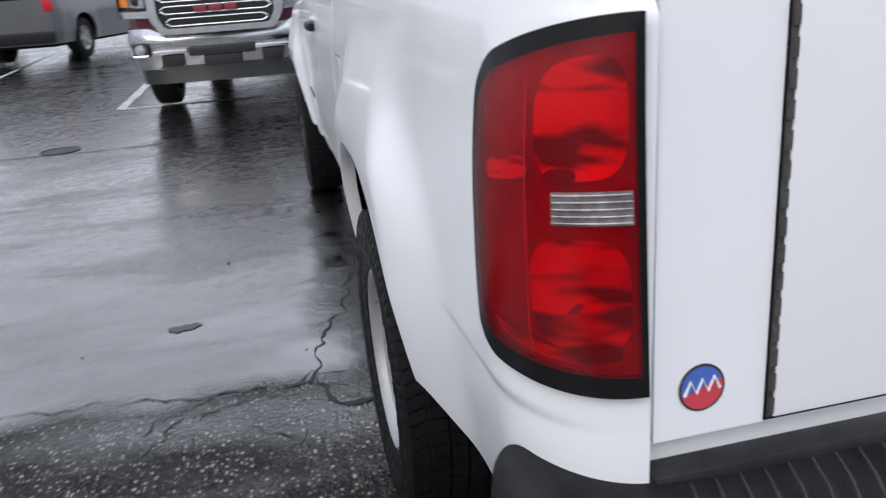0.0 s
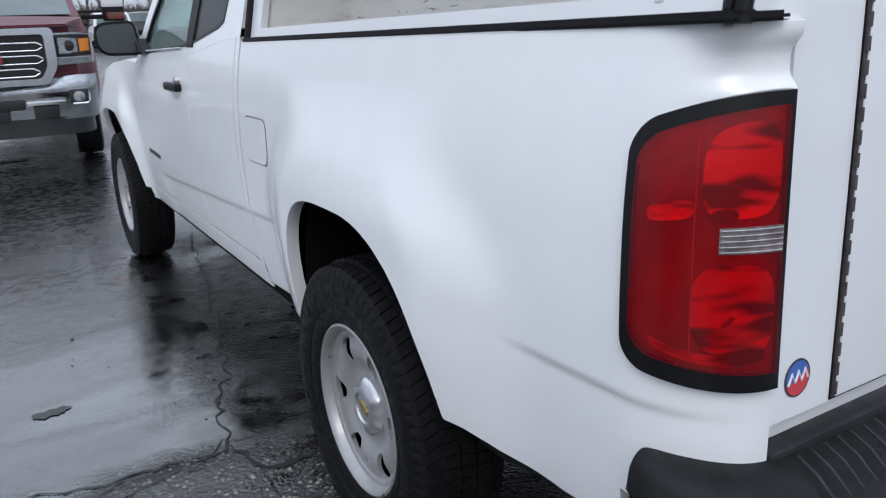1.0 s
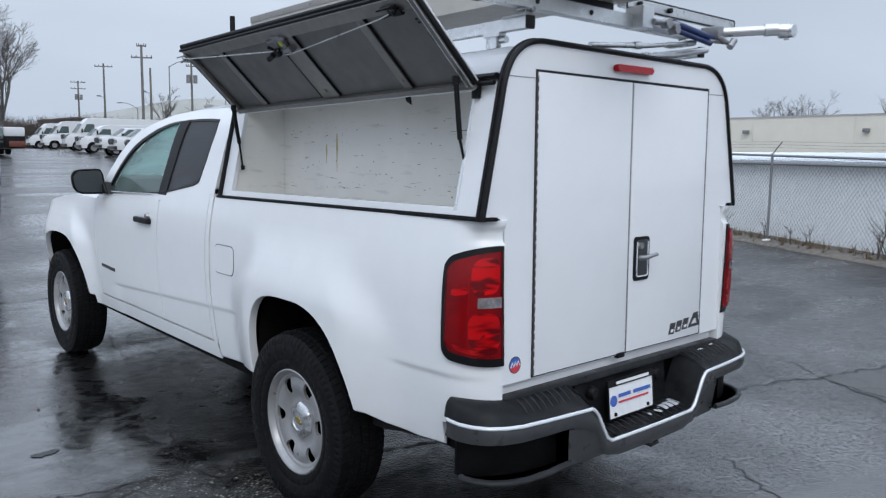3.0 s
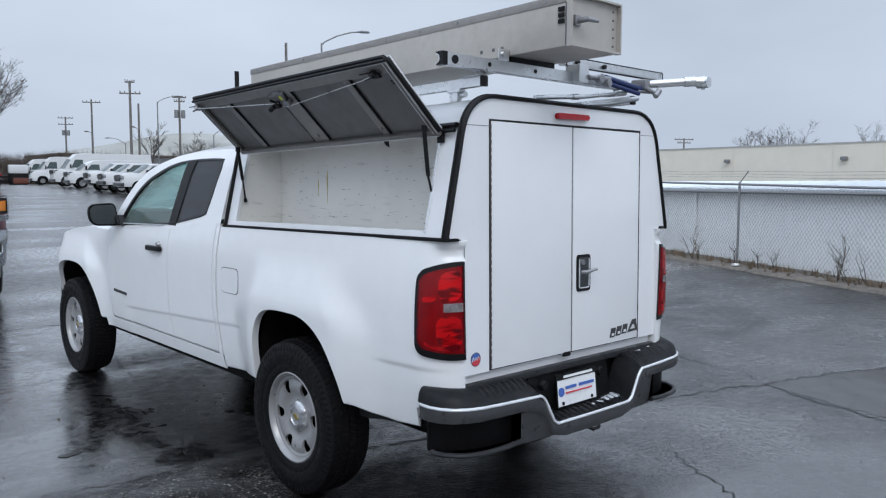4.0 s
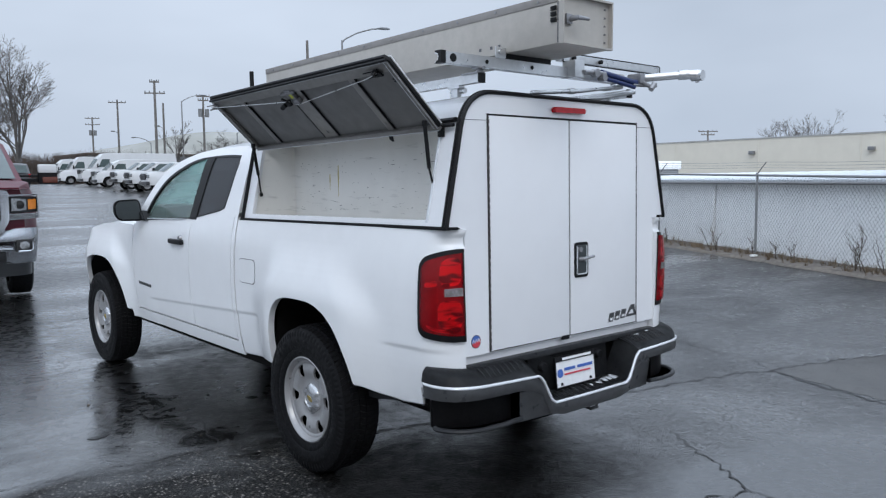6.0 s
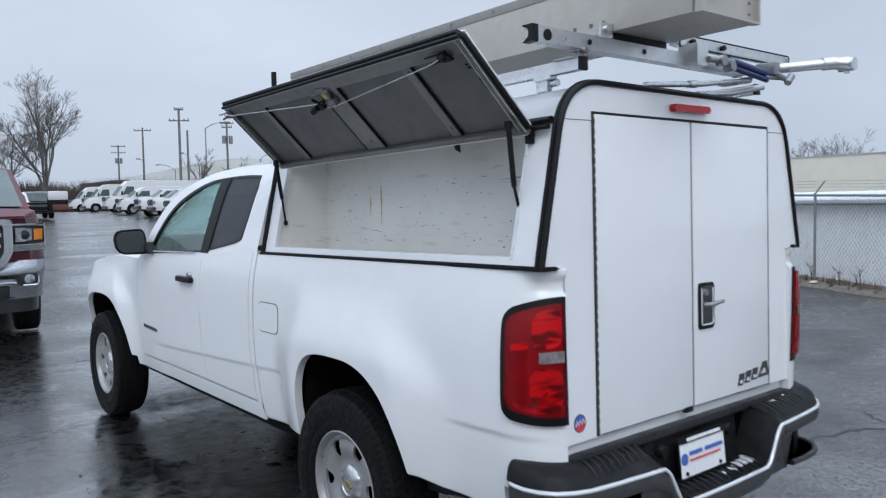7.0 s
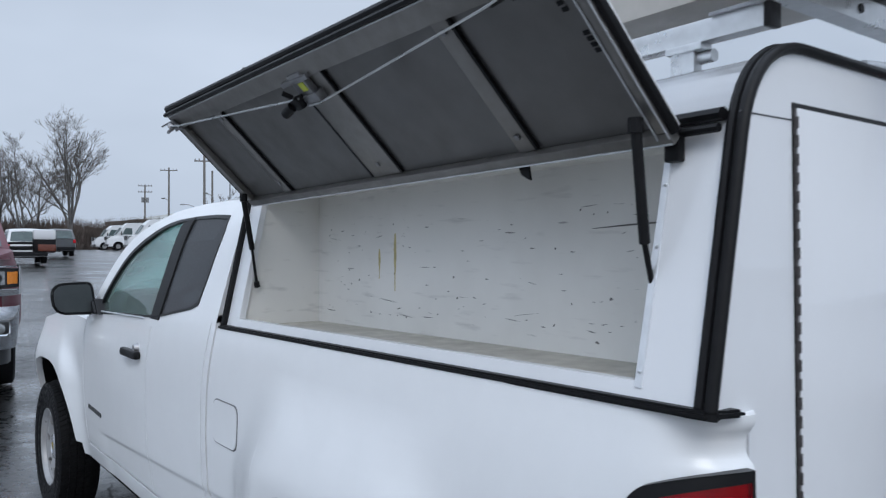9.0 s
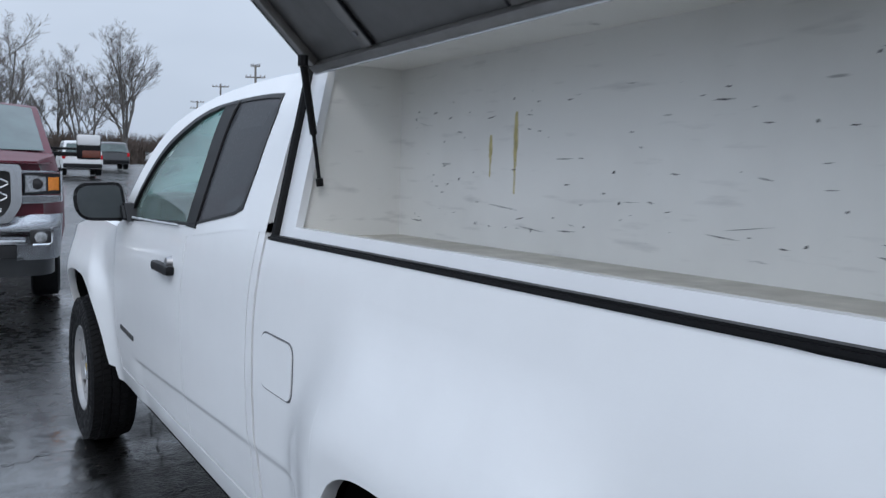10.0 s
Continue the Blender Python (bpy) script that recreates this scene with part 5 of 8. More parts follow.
bm = bmesh.new()
o = [(CAP_Y0, 1.285), (CAP_Y1, 1.285), (CAP_Y1, 1.714), (CAP_Y0, 1.714)]
i_ = [(OP_Y0, OP_Z0), (OP_Y1, OP_Z0), (OP_Y1, OP_Z1), (OP_Y0, OP_Z1)]
frame_ring(bm, [on_left(*p) for p in dense(o, 6)], [on_left(*p) for p in dense(i_, 6)], (0.020, 0, 0))
part("hatch_surround", bm, CAPWHITE, cap)
bm = bmesh.new()
prism(bm, [on_left(OP_Y0 - 0.010, OP_Z0 - 0.01, 0.0025), on_left(OP_Y0 + 0.004, OP_Z0 - 0.01, 0.0025), on_left(OP_Y0 + 0.004, OP_Z1 - 0.03, 0.0025), on_left(OP_Y0 - 0.010, OP_Z1 - 0.03, 0.0025)], (0.004, 0, 0), 0.001)
part("jamb_angle", bm, BRIGHT, cap, "bright metal edge strip")
bm = bmesh.new()
box(bm, -0.690, -0.672, OP_Y0 - 0.034, OP_Y0 - 0.006, 1.655, 1.705, 0.003)
part("rail_stop", bm, RUBBER, cap)
for y, z in ((OP_Y0 - 0.004, 1.325), (OP_Y0 - 0.004, 1.52), (OP_Y0 - 0.004, 1.62)):
    bm = bmesh.new()
    lathe(bm, [(-0.0025, 0.0005), (-0.002, 0.0028), (0.001, 0.0034)], 10, on_left(y, z, 0.0025))
    part("frame_screw", bm, SATIN, cap)
# compartment
BACK_X = -0.455
bm = bmesh.new()
box(bm, BACK_X, BACK_X + 0.012, OP_Y0 - 0.03, OP_Y1 + 0.02, 1.280, 1.712)
part("compartment_back", bm, SCUFFED, cap, "scuffed dirty white back panel with yellow drips")
for y0, y1 in ((OP_Y0 - 0.035, OP_Y0 - 0.022), (OP_Y1 + 0.012, OP_Y1 + 0.024)):
    bm = bmesh.new()
    prism(bm, [(BACK_X + 0.002, y0, 1.280), (-0.742, y0, 1.280), (-0.655, y0, 1.712), (BACK_X + 0.002, y0, 1.712)], (0, y1 - y0, 0))
    part("compartment_end", bm, SCUFFED, cap)
bm = bmesh.new()
box(bm, -0.735, BACK_X + 0.002, OP_Y0 - 0.024, OP_Y1 + 0.014, 1.274, 1.288)
part("compartment_floor", bm, SHELFDUST, cap, "dusty shelf floor")
bm = bmesh.new()
box(bm, -0.66, BACK_X + 0.002, OP_Y0 - 0.024, OP_Y1 + 0.014, 1.706, 1.714)
part("compartment_top", bm, SCUFFED, cap)
# drips and scuffs on the back panel
for y, z0, z1, w in ((1.205, 1.405, 1.575, 0.007), (1.290, 1.44, 1.53, 0.006)):
    bm = bmesh.new()
    n = 14
    rr = random.Random(3)
    pts = [(BACK_X - 0.0006, y + rr.uniform(-0.001, 0.001), z1 + (z0 - z1) * k / n) for k in range(n + 1)]
    tube(bm, pts, [w * (0.35 + 0.65 * math.sin(math.pi * min(1, k / n + 0.18)) ** 2) for k in range(n + 1)], 6, flat=0.12)
    bmesh.ops.scale(bm, vec=(0.12, 1, 1), space=Matrix.Translation((-BACK_X, 0, 0)), verts=bm.verts[:])
    part("dried_drip", bm, DRIP, cap)
bm = bmesh.new()
rr = random.Random(11)
for k in range(120):
    y, z = rr.uniform(0.12, 1.60), 1.33 + 0.30 * rr.random() ** 1.6
    ln, h = rr.choice((0.005, 0.008, 0.014, 0.02, 0.07)) * rr.uniform(0.5, 1.5), rr.uniform(0.0008, 0.0030)
    tilt = rr.gauss(0, 0.12)
    if rr.random() < 0.12:
        ln, h, tilt = rr.uniform(0.004, 0.008), rr.uniform(0.004, 0.009), 1.0
    c, s = math.cos(tilt), math.sin(tilt)
    loop = [(u * c - w * s, u * s + w * c) for u, w in ((-ln / 2, 0), (0, -h / 2), (ln / 2, 0.0004), (ln * 0.1, h / 2))]
    prism(bm, [(BACK_X - 0.0008, y + u, z + w) for u, w in loop], (0.002, 0, 0))
tagged(part("scuff_marks", bm, SCRATCH, cap, "dark scuff marks"), kind="stuff")
bm = bmesh.new()
tube(bm, [(BACK_X - 0.001, 0.44, 1.565), (BACK_X - 0.001, 0.33, 1.570), (BACK_X - 0.001, 0.20, 1.574)], [0.0006, 0.0018, 0.0008], 5)
part("long_scratch", bm, SCRATCH, cap)

# rear wall with filler beside the doors
bm = bmesh.new()
outline = [(-0.657, 0.738), (0.682, 0.738), (0.682, 1.272), (0.748, 1.285)] + [(x * 0.995, z) for x, z in reversed(upper[1:-1])] + [(-0.748, 1.285), (-0.657, 1.272)]
prism(bm, [(x, -0.0565, z) for x, z in outline], (0, 0.036, 0))
part("rear_wall", bm, CAPWHITE, cap)
bm = bmesh.new()
prism(bm, [(x, -0.0578, z) for x, z in ((-0.523, 0.740), (0.526, 0.740), (0.526, 1.755), (-0.523, 1.752))], (0, 0.004, 0))
part("door_gap", bm, RUBBER, cap)
bm = bmesh.new()
tube(bm, [(-0.672, -0.0570, 1.722), (0.672, -0.0570, 1.735)], 0.0012, 5)
part("panel_seam", bm, INKGREY, cap)
for x0, x1 in ((-0.5135, -0.004), (0.005, 0.514)):
    bm = bmesh.new()
    box(bm, x0, x1, -0.0615, -0.050, 0.744, 1.744, 0.003)
    door = part("rear_door", bm, CAPWHITE, cap, "flat white cap door")
    if x0 > 0:
        right_door = door
bm = bmesh.new()
box(bm, -0.0045, 0.0030, -0.0600, -0.052, 0.746, 1.742, 0.001)
part("meeting_strip", bm, MILL, cap)
bm = bmesh.new()
box(bm, -0.5205, -0.5130, -0.0600, -0.050, 0.744, 1.744, 0.001)
hinge = part("piano_hinge", bm, HINGE, cap, "dark steel piano hinge")
for k in range(33):
    z = 0.750 + k * 0.03
    bm = bmesh.new()
    tube(bm, [(-0.517, -0.0612, z), (-0.517, -0.0612, z + 0.019)], 0.0038, 8)
    part("knuckle", bm, HINGE, hinge)
# rear weather seal round the back edge, and the rail seals
bm = bmesh.new()
seal_pts = [(x * 1.005, -0.058, z + 0.004 * ease(1.7, 1.84, z)) for x, z in upper]
seal_pts = [(-0.756, -0.058, 1.272)] + seal_pts + [(0.756, -0.058, 1.272)]
tube(bm, seal_pts, 0.0105, 10, flat=0.9)
part("rear_seal", bm, RUBBER, cap, "black rubber edge seal")
bm = bmesh.new()
tube(bm, [(x, -0.040, z + 0.003) for x, _, z in seal_pts], 0.0085, 8)
part("seal_bead", bm, RUBBER, cap)
for side in (-1, 1):
    bm = bmesh.new()
    prism(bm, [(side * 0.742, -0.074, 1.273), (side * 0.770, -0.056, 1.273), (side * 0.774, CAP_Y1 + 0.012, 1.273), (side * 0.745, CAP_Y1 + 0.012, 1.273)], (0, 0, 0.014), 0.004)
    part("bed_rail_seal", bm, RUBBER, cap, "black rubber rail seal")
    bm = bmesh.new()
    prism(bm, [(side * 0.70, -0.078, 1.273), (side * 0.768, -0.056, 1.273), (side * 0.775, -0.02, 1.273), (side * 0.70, -0.03, 1.273)], (0, 0, 0.012), 0.004)
    part("seal_foot", bm, RUBBER, cap)
bm = bmesh.new()
tube(bm, [on_left(CAP_Y1 + 0.004, z, 0.004) for z in (1.272, 1.40, 1.55, 1.70, 1.76)], 0.013, 8)
part("front_edge_seal", bm, RUBBER, cap)
bm = bmesh.new()
box(bm, -0.60, 0.60, 1.74, 1.756, 1.28, 1.82)
part("front_wall", bm, CAPWHITE, cap)
# rain rail over the hatch with the hinge bar
bm = bmesh.new()
tube(bm, [on_left(-0.03, 1.722, 0.012), on_left(1.70, 1.722, 0.012)], 0.0135, 8, flat=0.8)
tube(bm, [on_left(-0.03, 1.700, 0.020), on_left(0.05, 1.700, 0.018)], 0.0075, 8)
part("rain_rail", bm, RUBBER, cap, "black rain rail")

# door latch handle
latch = part("paddle_latch", prism(bmesh.new(), [(x, -0.0605, z) for x, z in rounded([(0.030, 1.012), (0.128, 1.012), (0.128, 1.178), (0.030, 1.178)], 0.014, 5)], (0, -0.006, 0), 0.002), BLACK, right_door, "black framed latch with a bright dish and lever")
bm = bmesh.new()
prism(bm, [(x, -0.0668, z) for x, z in rounded([(0.040, 1.024), (0.118, 1.024), (0.118, 1.166), (0.040, 1.166)], 0.010, 5)], (0, -0.002, 0), 0.001)
dish = part("latch_dish", bm, MIRROR, right_door)
bm = bmesh.new()
tube(bm, [(0.044, -0.069, 1.160), (0.044, -0.069, 1.032), (0.050, -0.069, 1.028), (0.108, -0.069, 1.028), (0.114, -0.069, 1.033), (0.114, -0.069, 1.160)], 0.003, 8)
part("dish_rim", bm, BRIGHT, right_door, "bright rim of the latch dish")
bm = bmesh.new()
tube(bm, [(0.066, -0.068, 1.098), (0.070, -0.088, 1.100), (0.090, -0.094, 1.104), (0.108, -0.098, 1.108), (0.130, -0.100, 1.111)], [0.012, 0.011, 0.008, 0.0065, 0.007], 10)
lathe(bm, [(-0.010, 0.001), (-0.010, 0.012), (0.0, 0.013)], 14, (0.0, 0, 0))
for v in bm.verts:
    if abs(v.co.z) < 0.05 and abs(v.co.x) < 0.02:
        v.co = Vector((0.062 + v.co.y, -0.069 + v.co.x, 1.145 + v.co.z))
part("latch_lever", bm, STEEL, right_door, "steel turning lever")
# maker's mark as plain slanted blocks
for k in range(3):
    x = 0.285 + k * 0.048
    bm = bmesh.new()
    prism(bm, [(x + u + 0.30 * v, -0.0602, 0.768 + k * 0.004 + v) for u, v in ((0, 0), (0.038, 0), (0.038, 0.045), (0, 0.045))], (0, -0.003, 0))
    block = part("maker_mark", bm, BADGEGREY, right_door, "dark slanted block mark")
    bm = bmesh.new()
    prism(bm, [(x + u + 0.30 * v, -0.0630, 0.768 + k * 0.004 + v) for u, v in ((0.012, 0.008), (0.029, 0.008), (0.029, 0.020), (0.012, 0.020))], (0, -0.0012, 0))
    part("mark_inset", bm, PLATEWHITE, right_door)
bm = bmesh.new()
frame_ring(bm, [(x, -0.0602, z) for x, z in ((0.428, 0.778), (0.512, 0.780), (0.500, 0.838), (0.468, 0.836))], [(x, -0.0602, z) for x, z in ((0.448, 0.790), (0.494, 0.791), (0.487, 0.812), (0.472, 0.812))], (0, -0.003, 0))
part("maker_emblem", bm, BADGEGREY, right_door)
bm = bmesh.new()
box(bm, -0.055, -0.010, -0.066, -0.050, 0.728, 0.748, 0.003)
part("door_catch", bm, BLACK, cap)
# dealer sticker as plain coloured shapes
sticker = part("round_sticker", prism(bmesh.new(), [(-0.601 + 0.0275 * math.cos(a), -0.0570, 0.797 + 0.0285 * math.sin(a)) for a in steps(0, 2 * math.pi, 28)[:-1]], (0, -0.0010, 0)), BADGEGREY, cap, "small round blue and red sticker")
for col, a0 in ((INKBLUE, 0.35), (INKRED, math.pi + 0.35)):
    bm = bmesh.new()
    prism(bm, [(-0.601 + 0.0245 * math.cos(a), -0.0579, 0.797 + 0.0255 * math.sin(a)) for a in steps(a0, a0 + math.pi, 16)], (0, -0.0006, 0))
    part("sticker_half", bm, col, sticker)
bm = bmesh.new()
tube(bm, [(-0.622 + 0.007 * k, -0.0587, 0.790 + 0.004 * (k / 6) + (0.016 if k % 2 else 0.0)) for k in range(7)], 0.0021, 6)
part("sticker_zigzag", bm, PLATEWHITE, sticker)
# high brake lamp
bm = bmesh.new()
prism(bm, [(x, -0.0570, z) for x, z in rounded([(-0.118, 1.775), (0.100, 1.778), (0.100, 1.802), (-0.118, 1.800)], 0.008, 4)], (0, -0.022, 0), 0.004)
part("high_brake_lamp", bm, RED_PLAIN, cap, "red high brake lamp")

# ---- the open hatch lid ----
D = Vector((-0.721, 0, 0.693))
N = Vector((-0.693, 0, -0.721))
ROOT = Vector((-0.716, 0, 1.683))


def lid_at(y, b, c=0.0):
    return ROOT + Vector((0, y, 0)) + D * b + N * (c + TWIST * y - 0.008)


TWIST = 0.010                              # the lid hangs a little lower at its front end
LID_M = Matrix(((D.x, N.x * TWIST, N.x, ROOT.x - N.x * 0.008), (0, 1, 0, 0), (D.z, N.z * TWIST, N.z, ROOT.z - N.z * 0.008), (0, 0, 0, 1)))   # lid axes: b, y, c
LY0, LY1, LB = 0.050, 1.635, 0.362
lid = part("hatch_lid", box(bmesh.new(), 0.0, LB, LY0, LY1, -0.034, -0.028, 0.002, LID_M), LIDWHITE, cap, "open hatch lid, white outside and bare aluminium inside")
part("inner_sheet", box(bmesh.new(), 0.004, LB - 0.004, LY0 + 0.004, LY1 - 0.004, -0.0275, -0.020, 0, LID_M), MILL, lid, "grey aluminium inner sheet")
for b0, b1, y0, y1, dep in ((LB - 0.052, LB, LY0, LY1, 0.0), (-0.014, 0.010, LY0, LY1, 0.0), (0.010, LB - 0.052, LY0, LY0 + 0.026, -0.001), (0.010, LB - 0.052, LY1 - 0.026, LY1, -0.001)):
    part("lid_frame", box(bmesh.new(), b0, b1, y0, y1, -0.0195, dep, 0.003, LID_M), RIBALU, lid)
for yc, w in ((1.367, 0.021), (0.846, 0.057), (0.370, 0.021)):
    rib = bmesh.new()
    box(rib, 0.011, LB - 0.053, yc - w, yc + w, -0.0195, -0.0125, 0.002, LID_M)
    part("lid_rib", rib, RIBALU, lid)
    for s in ((-1, 1) if w > 0.04 else (-1,)):
        part("rib_gap", box(bmesh.new(), 0.013, LB - 0.056, yc + s * (w + 0.004) - 0.0035, yc + s * (w + 0.004) + 0.0035, -0.0195, -0.0121, 0, LID_M), RUBBER, lid)
    for b in (0.048, LB - 0.075):
        part("rivet", box(bmesh.new(), b - 0.006, b + 0.006, yc - 0.006, yc + 0.006, -0.011, -0.008, 0.002, LID_M), STEEL, lid)
bm = bmesh.new()
tube(bm, [lid_at(LY0 - 0.003, 0.005, -0.012), lid_at(LY0 - 0.003, LB - 0.01, -0.012), lid_at(LY0 + 0.01, LB + 0.010, -0.012), lid_at(LY1 - 0.01, LB + 0.014, -0.012), lid_at(LY1 + 0.010, LB - 0.01, -0.012), lid_at(LY1 + 0.010, 0.005, -0.012)], 0.0095, 8)
tube(bm, [lid_at(LY0 - 0.004, LB + 0.004, 0.002), lid_at(LY1, LB + 0.004, 0.002)], 0.007, 6)
part("lid_seal", bm, RUBBER, lid, "black rubber lid seal")
for b in (LB - 0.005, -0.011):
    bm = bmesh.new()
    tube(bm, [lid_at(LY0 + 0.004, b, 0.001), lid_at(LY1 - 0.004, b, 0.001)], 0.0018, 6)
    part("frame_bead", bm, BRIGHT, lid, "bright folded edge")
for y in (LY0 + 0.003, LY0 + 0.025):
    bm = bmesh.new()
    tube(bm, [lid_at(y, 0.0, 0.0005), lid_at(y, LB - 0.005, 0.0005)], 0.0016, 6)
    part("frame_bead", bm, BRIGHT, lid)
# lock in the middle, rods to both ends
bm = bmesh.new()
box(bm, 0.267, 0.330, 0.836, 0.892, -0.012, 0.006, 0.004, LID_M)
box(bm, 0.308, 0.320, 0.810, 0.930, -0.012, 0.010, 0.003, LID_M)
box(bm, 0.248, 0.274, 0.820, 0.890, -0.012, 0.012, 0.004, LID_M)
part("lock_plate", bm, STEEL, lid, "bright lock plate")
part("lock_sticker", box(bmesh.new(), 0.284, 0.306, 0.842, 0.864, 0.0062, 0.0075, 0, LID_M), YELLOW, lid)
bm = bmesh.new()
box(bm, 0.252, 0.282, 0.880, 0.920, 0.002, 0.028, 0.008, LID_M)
tube(bm, [lid_at(0.915, 0.268, 0.026), lid_at(0.948, 0.260, 0.036)], 0.012, 10)
tube(bm, [lid_at(0.900, 0.286, 0.020), lid_at(0.904, 0.308, 0.030)], 0.006, 8)
part("lock_motor", bm, BLACK, lid, "black lock motor")
bm = bmesh.new()
tube(bm, [lid_at(0.88, 0.278, 0.020), lid_at(0.91, 0.280, 0.022), lid_at(1.56, 0.330, 0.024), lid_at(1.640, 0.338, 0.016)], 0.0024, 8)
tube(bm, [lid_at(0.87, 0.252, 0.014), lid_at(0.82, 0.252, 0.018), lid_at(0.22, 0.312, 0.024), lid_at(0.140, 0.322, 0.016)], 0.0024, 8)
part("lock_rod", bm, SATIN, lid, "thin steel lock rods")
for y, db in ((1.624, -0.020), (0.150, -0.030)):
    bm = bmesh.new()
    box(bm, 0.338 + db, 0.366 + db, y - 0.016, y + 0.014, 0.0, 0.012, 0.004, LID_M)
    tube(bm, [lid_at(y, 0.352 + db, 0.004), lid_at(y + 0.004, 0.352 + db, 0.022)], 0.012, 14)
    box(bm, 0.330 + db, 0.338 + db, y - 0.030, y + 0.020, 0.0, 0.010, 0.003, LID_M)
    tube(bm, [lid_at(y - 0.022, 0.345 + db, 0.004), lid_at(y - 0.022, 0.345 + db, 0.014)], 0.008, 10)
    tube(bm, [lid_at(y + 0.01, 0.346 + db, 0.018), lid_at(y + 0.055, 0.340 + db, 0.016)], 0.005, 8)
    tube(bm, [lid_at(y + 0.005, 0.364 + db, 0.012), lid_at(y + 0.075, 0.362 + db, 0.010)], 0.003, 6)
    part("end_bolt", bm, BLACK if y < 1 else STEEL, lid)
# pencilled writing on the inside as plain bars
for b, y in ((0.262, 0.118), (0.250, 0.116), (0.204, 0.104), (0.193, 0.103), (0.182, 0.102), (0.171, 0.101)):
    part("marker_bar", box(bmesh.new(), b - 0.0045, b + 0.0035, y - 0.006, y + 0.006, -0.0195, -0.0186, 0, LID_M), BLACK, lid)
# gas struts
for top, joint, foot in ((lid_at(1.606, 0.035, 0.012), Vector((-0.712, 1.640, 1.532)), Vector((-0.690, 1.650, 1.415))), (lid_at(0.085, 0.045, 0.014), Vector((-0.733, 0.083, 1.525)), Vector((-0.688, 0.088, 1.390)))):
    bm = bmesh.new()
    tube(bm, [top, joint], 0.0088, 10)
    tube(bm, [top + Vector((0, 0, 0.012)), top - Vector((0, 0, 0.012))], 0.0125, 8)
    strut = part("gas_strut", bm, BLACK, cap, "black gas strut")
    bm = bmesh.new()
    tube(bm, [joint, foot], 0.0048, 8)
    tube(bm, [foot + (joint - foot) * 0.12, foot - (joint - foot) * 0.04], 0.0095, 8)
    part("strut_rod", bm, BLACK, strut)
bm = bmesh.new()
prism(bm, [(-0.690, 0.395, 1.688), (-0.690, 0.425, 1.688), (-0.690, 0.412, 1.664), (-0.690, 0.388, 1.652)], (0.006, 0, 0))
part("torn_seal_scrap", bm, RUBBER, cap)

# ---- ladder rack on the cap roof ----
rack = thing("ladder_rack", "silver aluminium ladder rack with drop-down arm on the cap roof", "roof rack")
for side in (-1, 1):
    bm = bmesh.new()
    box(bm, side * 0.514 - 0.016, side * 0.514 + 0.016, 0.002, 1.70, 1.884, 1.923, 0.003)
    rail = part("roof_rail", bm, SATIN, rack, "aluminium roof rail")
    bm = bmesh.new()
    box(bm, side * 0.514 - 0.0175, side * 0.514 + 0.0175, -0.010, 0.003, 1.8825, 1.9245, 0.003)
    part("rail_end", bm, BLACK, rail, "black end plug")
    for y in (0.16, 0.90, 1.58):
        bm = bmesh.new()
        box(bm, side * 0.512 - 0.020, side * 0.512 + 0.014, y - 0.040, y + 0.036, 1.872, 1.886, 0.003)
        box(bm, side * 0.512 - 0.014, side * 0.512 + 0.012, y - 0.022, y + 0.030, 1.834, 1.876, 0.006)
        tube(bm, [(side * 0.505, y - 0.050, 1.862), (side * 0.505, y - 0.020, 1.862)], 0.012, 12)
        part("rail_foot", bm, SATIN, rail)
for y in (0.016, 1.66):
    # open C-section bar with round holes
    sec = [(-0.022, 1.948), (0.022, 1.948), (0.022, 1.955), (0.006, 1.955), (0.006, 1.986), (0.022, 1.986), (0.022, 1.994), (-0.022, 1.994)]
    bm = bmesh.new()
    left_end = -0.735
    prism(bm, [(left_end, y + v, z) for v, z in sec], (0.465 - left_end, 0, 0))
    bar = part("cross_bar", bm, SATIN, rack, "aluminium cross bar")
    bm = bmesh.new()
    prism(bm, [(left_end - 0.006, y + v, z) for v, z in ((-0.024, 1.946), (0.018, 1.946), (0.010, 1.951), (-0.004, 1.959), (-0.007, 1.971), (-0.004, 1.983), (0.012, 1.991), (0.020, 1.997), (-0.024, 1.997))], (0.026, 0, 0))
    part("bar_end", bm, BLACK, bar, "black bar end")
    for x, r in ((-0.675, 0.017), (-0.486, 0.009), (-0.208, 0.009), (0.10, 0.009), (0.30, 0.008)):
        bm = bmesh.new()
        tube(bm, [(x, y - 0.0215, 1.971), (x, y - 0.0245, 1.971)], r, 18)
        part("bar_hole", bm, BLACK, bar)
    for x in (-0.514, 0.43):
        bm = bmesh.new()
        box(bm, x - 0.024, x + 0.024, y - 0.016, y + 0.085, 1.922, 1.929, 0.002)
        box(bm, x - 0.016, x + 0.016, y - 0.014, y - 0.004, 1.922, 1.962, 0.003)
        box(bm, x - 0.024, x + 0.010, y - 0.020, y + 0.020, 1.940, 1.950, 0.003)
        tube(bm, [(x + 0.004, y - 0.012, 1.944), (x + 0.004, y - 0.030, 1.944)], 0.009, 8)
        part("bar_bracket", bm, STEEL, bar)
